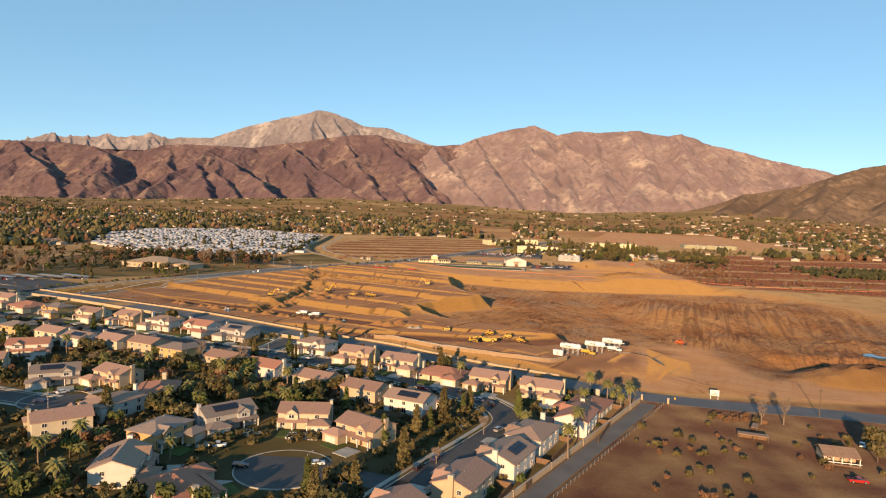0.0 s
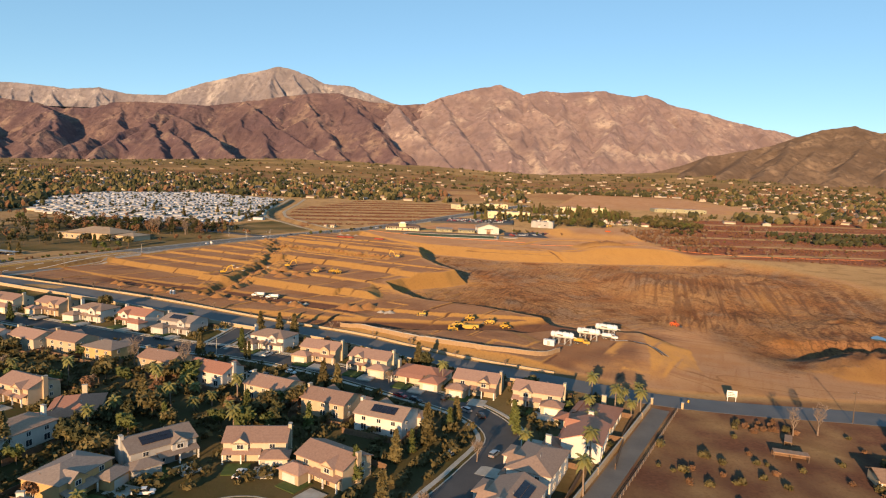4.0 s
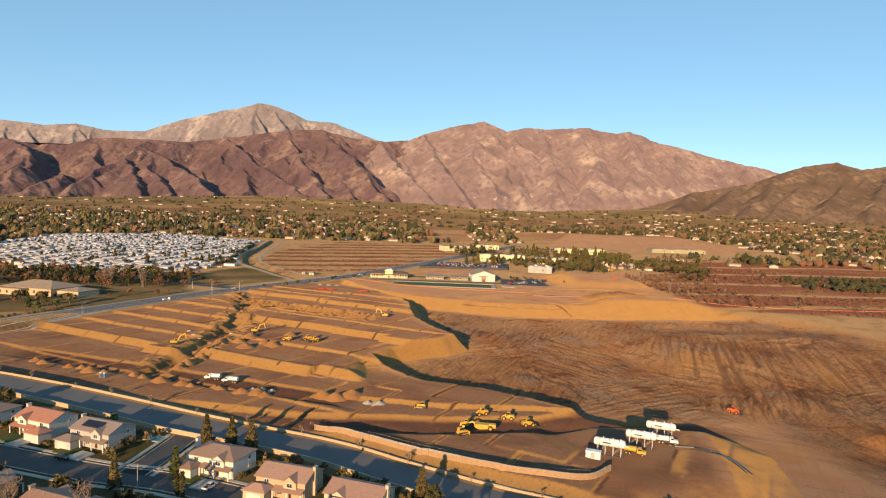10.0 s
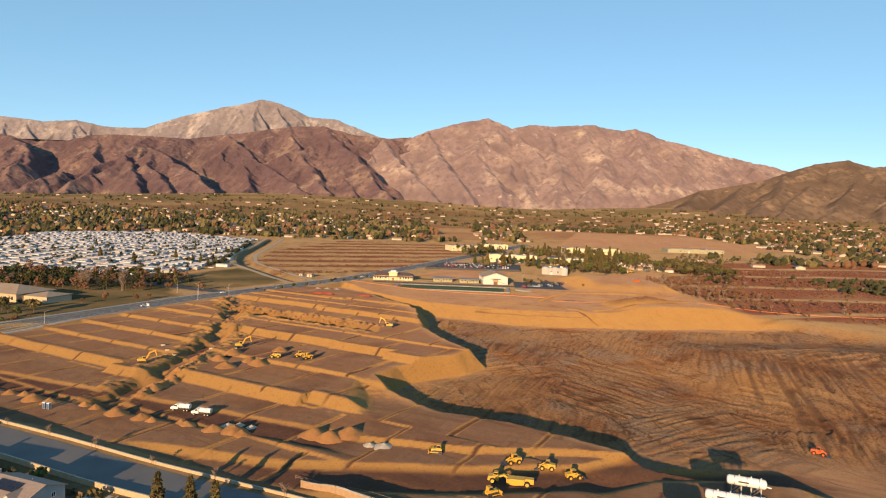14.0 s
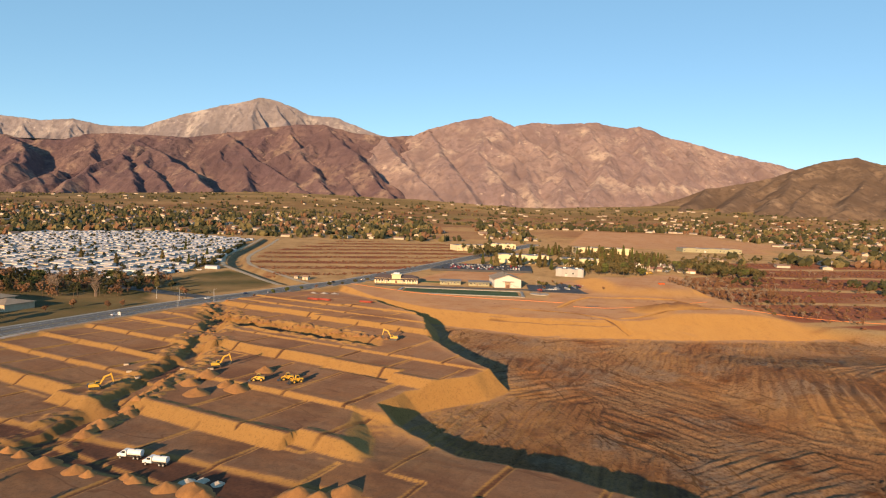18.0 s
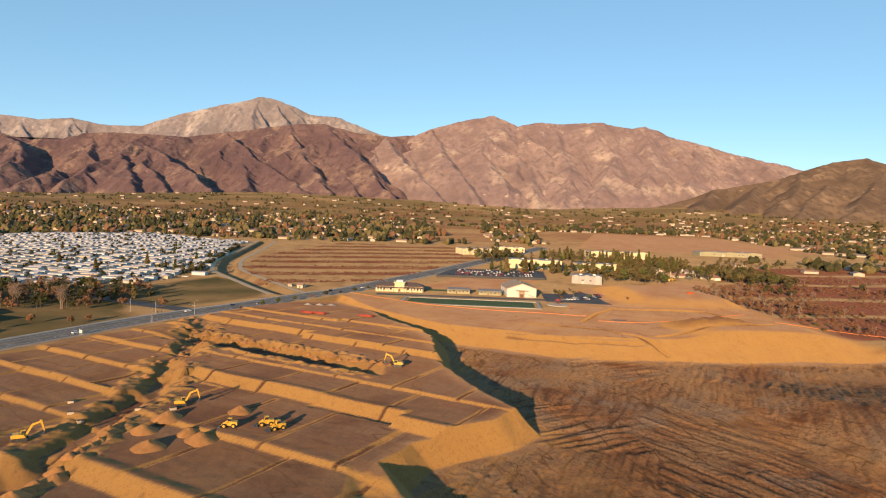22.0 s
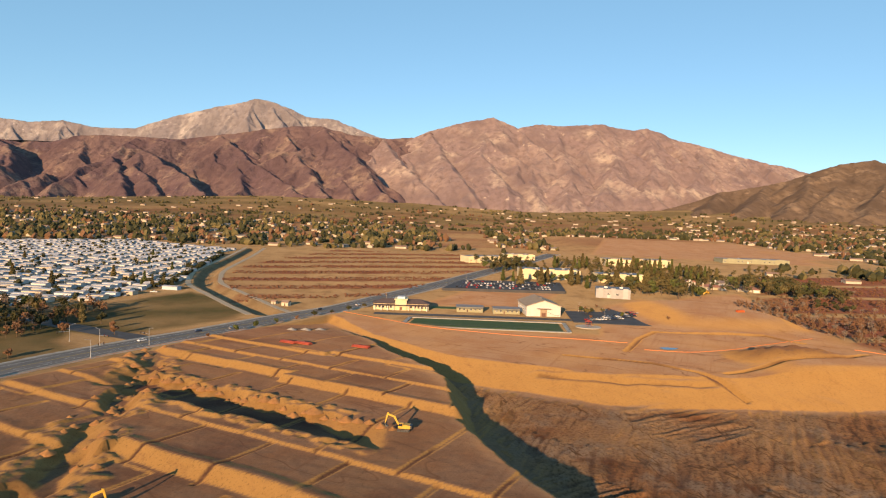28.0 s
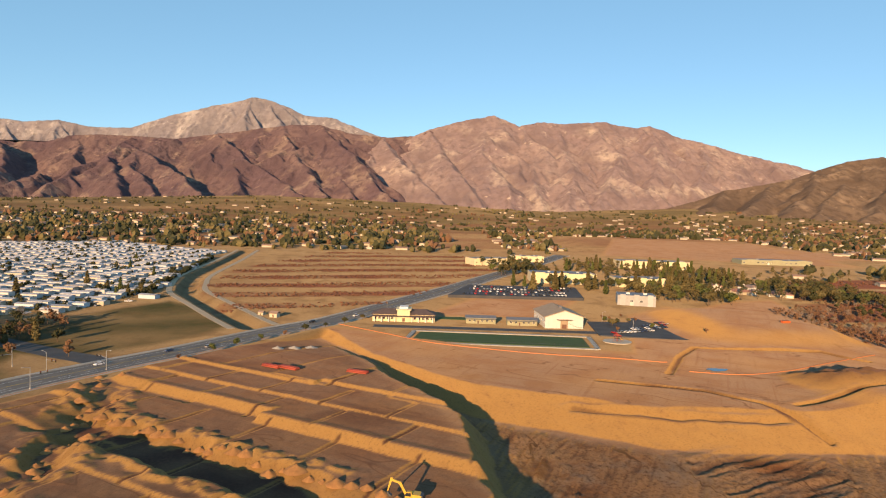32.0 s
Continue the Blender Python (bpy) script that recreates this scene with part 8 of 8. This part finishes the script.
rs = random.Random(5)
models_far = [mat("far cream wall", (0.52, 0.45, 0.35), (0.42, 0.35, 0.27), 0.2, 0.9), mat("far roof brown", (0.30, 0.19, 0.135), (0.24, 0.155, 0.11), 0.3, 0.9), mat("far roof grey", (0.24, 0.21, 0.19), (0.19, 0.17, 0.15), 0.3, 0.9)]
walls_s, roofs_a, roofs_b = Shape(), Shape(), Shape()
trees_dark, trees_olive, trees_rust = Shape(), Shape(), Shape()
far_model = thing("town_house", "small pale town house with brown roof", "house", "town houses")
part("wall", Shape().prism([(-5, -0.6), (-5, 3.2), (0, 5.0), (5, 3.2), (5, -0.6)], -8, 8, "x"), models_far[0], far_model)
s = Shape()
gable_roof(s, -8, 8, -5, 5, 3.2, 1.8)
part("roof", s, models_far[1], far_model)
part("window", Shape().box(-6, -5.08, 1.0, -3.4, -4.95, 2.3), glass_dark, far_model)
count = 0
for _ in range(11500):
    y = 900 + 2400 * rs.random() ** 1.25
    x = rs.uniform(-0.95, 0.95) * (y + 150)
    wgt = town_mass(x, y)
    if rs.random() > wgt or inside(x, y, MH_POLY) or -260 < x < 60 and y < 1480 or 230 < x < 760 and 1300 < y < 1880:
        continue
    z = hz(x, y)
    kind = rs.random()
    if kind < 0.28:
        rot = rs.choice((0, 90)) + rs.uniform(-12, 12) - 15
        if count < 110 and y < 1900:
            place(far_model, x, y, rot, z)
            count += 1
        else:
            m = pose(x, y, z, 0, 0, rot)
            k = rs.uniform(0.8, 1.4)
            walls_s.prism([(-5 * k, -0.6), (-5 * k, 3.2), (0, 5.0), (5 * k, 3.2), (5 * k, -0.6)], -8 * k, 8 * k, "x", m)
            gable_roof_shape = [(-5.6 * k, 3.0), (0, 5.05), (5.6 * k, 3.0), (5.6 * k, 3.3), (0, 5.35), (-5.6 * k, 3.3)]
            (roofs_a if rs.random() < 0.6 else roofs_b).prism(gable_roof_shape, -8.5 * k, 8.5 * k, "x", m)
    else:
        r = rs.uniform(3.4, 7.5)
        tgt = trees_dark if kind < 0.66 else trees_olive if kind < 0.86 else trees_rust
        for _ in range(rs.choice((1, 2, 2, 3))):
            blob(tgt, x + rs.uniform(-9, 9), y + rs.uniform(-9, 9), z, r, r * rs.uniform(1.3, 2.6), 0)
for k in range(500):     # tree lines at the foot of the mountains and along the fields
    y = rs.choice((1475, 2240, 2480, 2760, 3050)) + rs.uniform(-26, 26)
    x = rs.uniform(-0.8, 0.8) * y
    if y < 1510 and 220 < x < 760:
        continue
    blob(trees_dark if k % 3 else trees_olive, x, y, hz(x, y), rs.uniform(3, 6), rs.uniform(5, 12), 0)
for k in range(1500):     # groves and single trees on the fans below the mountains
    y = rs.uniform(2150, 3560)
    x = rs.uniform(-0.85, 0.85) * y
    if noise.noise(Vector((x * 0.004, y * 0.008, 3.0))) < -0.05 and rs.random() > 0.25:
        continue
    z = hz(x, y)
    if rs.random() < 0.12:
        walls_s.prism([(-5, -0.6), (-5, 3.2), (0, 5.0), (5, 3.2), (5, -0.6)], -9, 9, "x", pose(x, y, z, 0, 0, rs.uniform(-20, 20)))
        roofs_a.prism([(-5.6, 3.0), (0, 5.05), (5.6, 3.0), (5.6, 3.3), (0, 5.35), (-5.6, 3.3)], -9.5, 9.5, "x", pose(x, y, z, 0, 0, rs.uniform(-20, 20)))
        continue
    for _ in range(rs.choice((1, 2, 4))):
        blob(trees_dark if k % 3 else trees_olive, x + rs.uniform(-16, 16), y + rs.uniform(-14, 14), z, rs.uniform(3, 6.5), rs.uniform(4, 10), 0)
for k in range(300):     # thicket on the east bank
    x, y = rs.uniform(470, 900), rs.uniform(870, 1000)
    blob(trees_dark, x, y, hz(x, y), rs.uniform(2.5, 4.5), rs.uniform(4, 9), 0)
lone("town_house_walls", walls_s, models_far[0], "pale walls of far town houses", "houses", kind="stuff")
lone("town_house_roofs", roofs_a, models_far[1], "brown roofs of far town houses", "houses", kind="stuff")
lone("town_house_roofs", roofs_b, models_far[2], "grey roofs of far town houses", "houses", kind="stuff")
lone("far_trees", trees_dark, leaf_mats["dark"], "dark evergreen trees across the valley", "trees", kind="stuff")
lone("far_trees", trees_olive, leaf_mats["olive"], "olive trees across the valley", "trees", kind="stuff")
lone("far_trees", trees_rust, leaf_mats["rust"], "rusty brown trees across the valley", "trees", kind="stuff")
# low brush rows in the field between road and channel, and on the east bank
row = Shape()
for _ in range(9000):
    x, y = rs.uniform(-250, 60), rs.uniform(900, 1440)
    if inside(x, y, list(BRUSH[1])) and math.sin((y - 0.25 * x) * 0.105) > 0.25:
        blob(row, x, y, hz(x, y), rs.uniform(0.7, 1.5), rs.uniform(0.6, 1.3), 0)
for _ in range(5200):
    x, y = rs.uniform(262, 900), rs.uniform(620, 1200)
    if inside(x, y, list(BRUSH[0])) and math.sin((y - 0.1 * x) * 0.062) > -0.4:
        blob(row, x, y, hz(x, y), rs.uniform(0.8, 2.0), rs.uniform(0.7, 1.8), 0)
lone("brush", row, mat("dry brush", (0.21, 0.088, 0.045), (0.13, 0.066, 0.036), 0.4, 0.95), "dry reddish brush in rows over the fields", "brush", kind="stuff")
tree_mass("school_wood", [(rnd(180, 240), rnd(1000, 1090)) for _ in range(20)] + [(rnd(300, 420), rnd(1050, 1190)) for _ in range(40)] + [(rnd(90, 300), rnd(1290, 1340)) for _ in range(34)] + [(rnd(420, 560), rnd(1180, 1290)) for _ in range(30)], "olive", "olive trees round the school and warehouses", 6, 13)
tree_mass("bank_thicket", [(rnd(258, 340), rnd(790, 970)) for _ in range(190)] + [(rnd(330, 470), rnd(900, 1060)) for _ in range(90)] + [(rnd(262, 420), rnd(700, 800)) for _ in range(40)], "rust", "brown leafless thicket on the east bank", 3.5, 7.5)
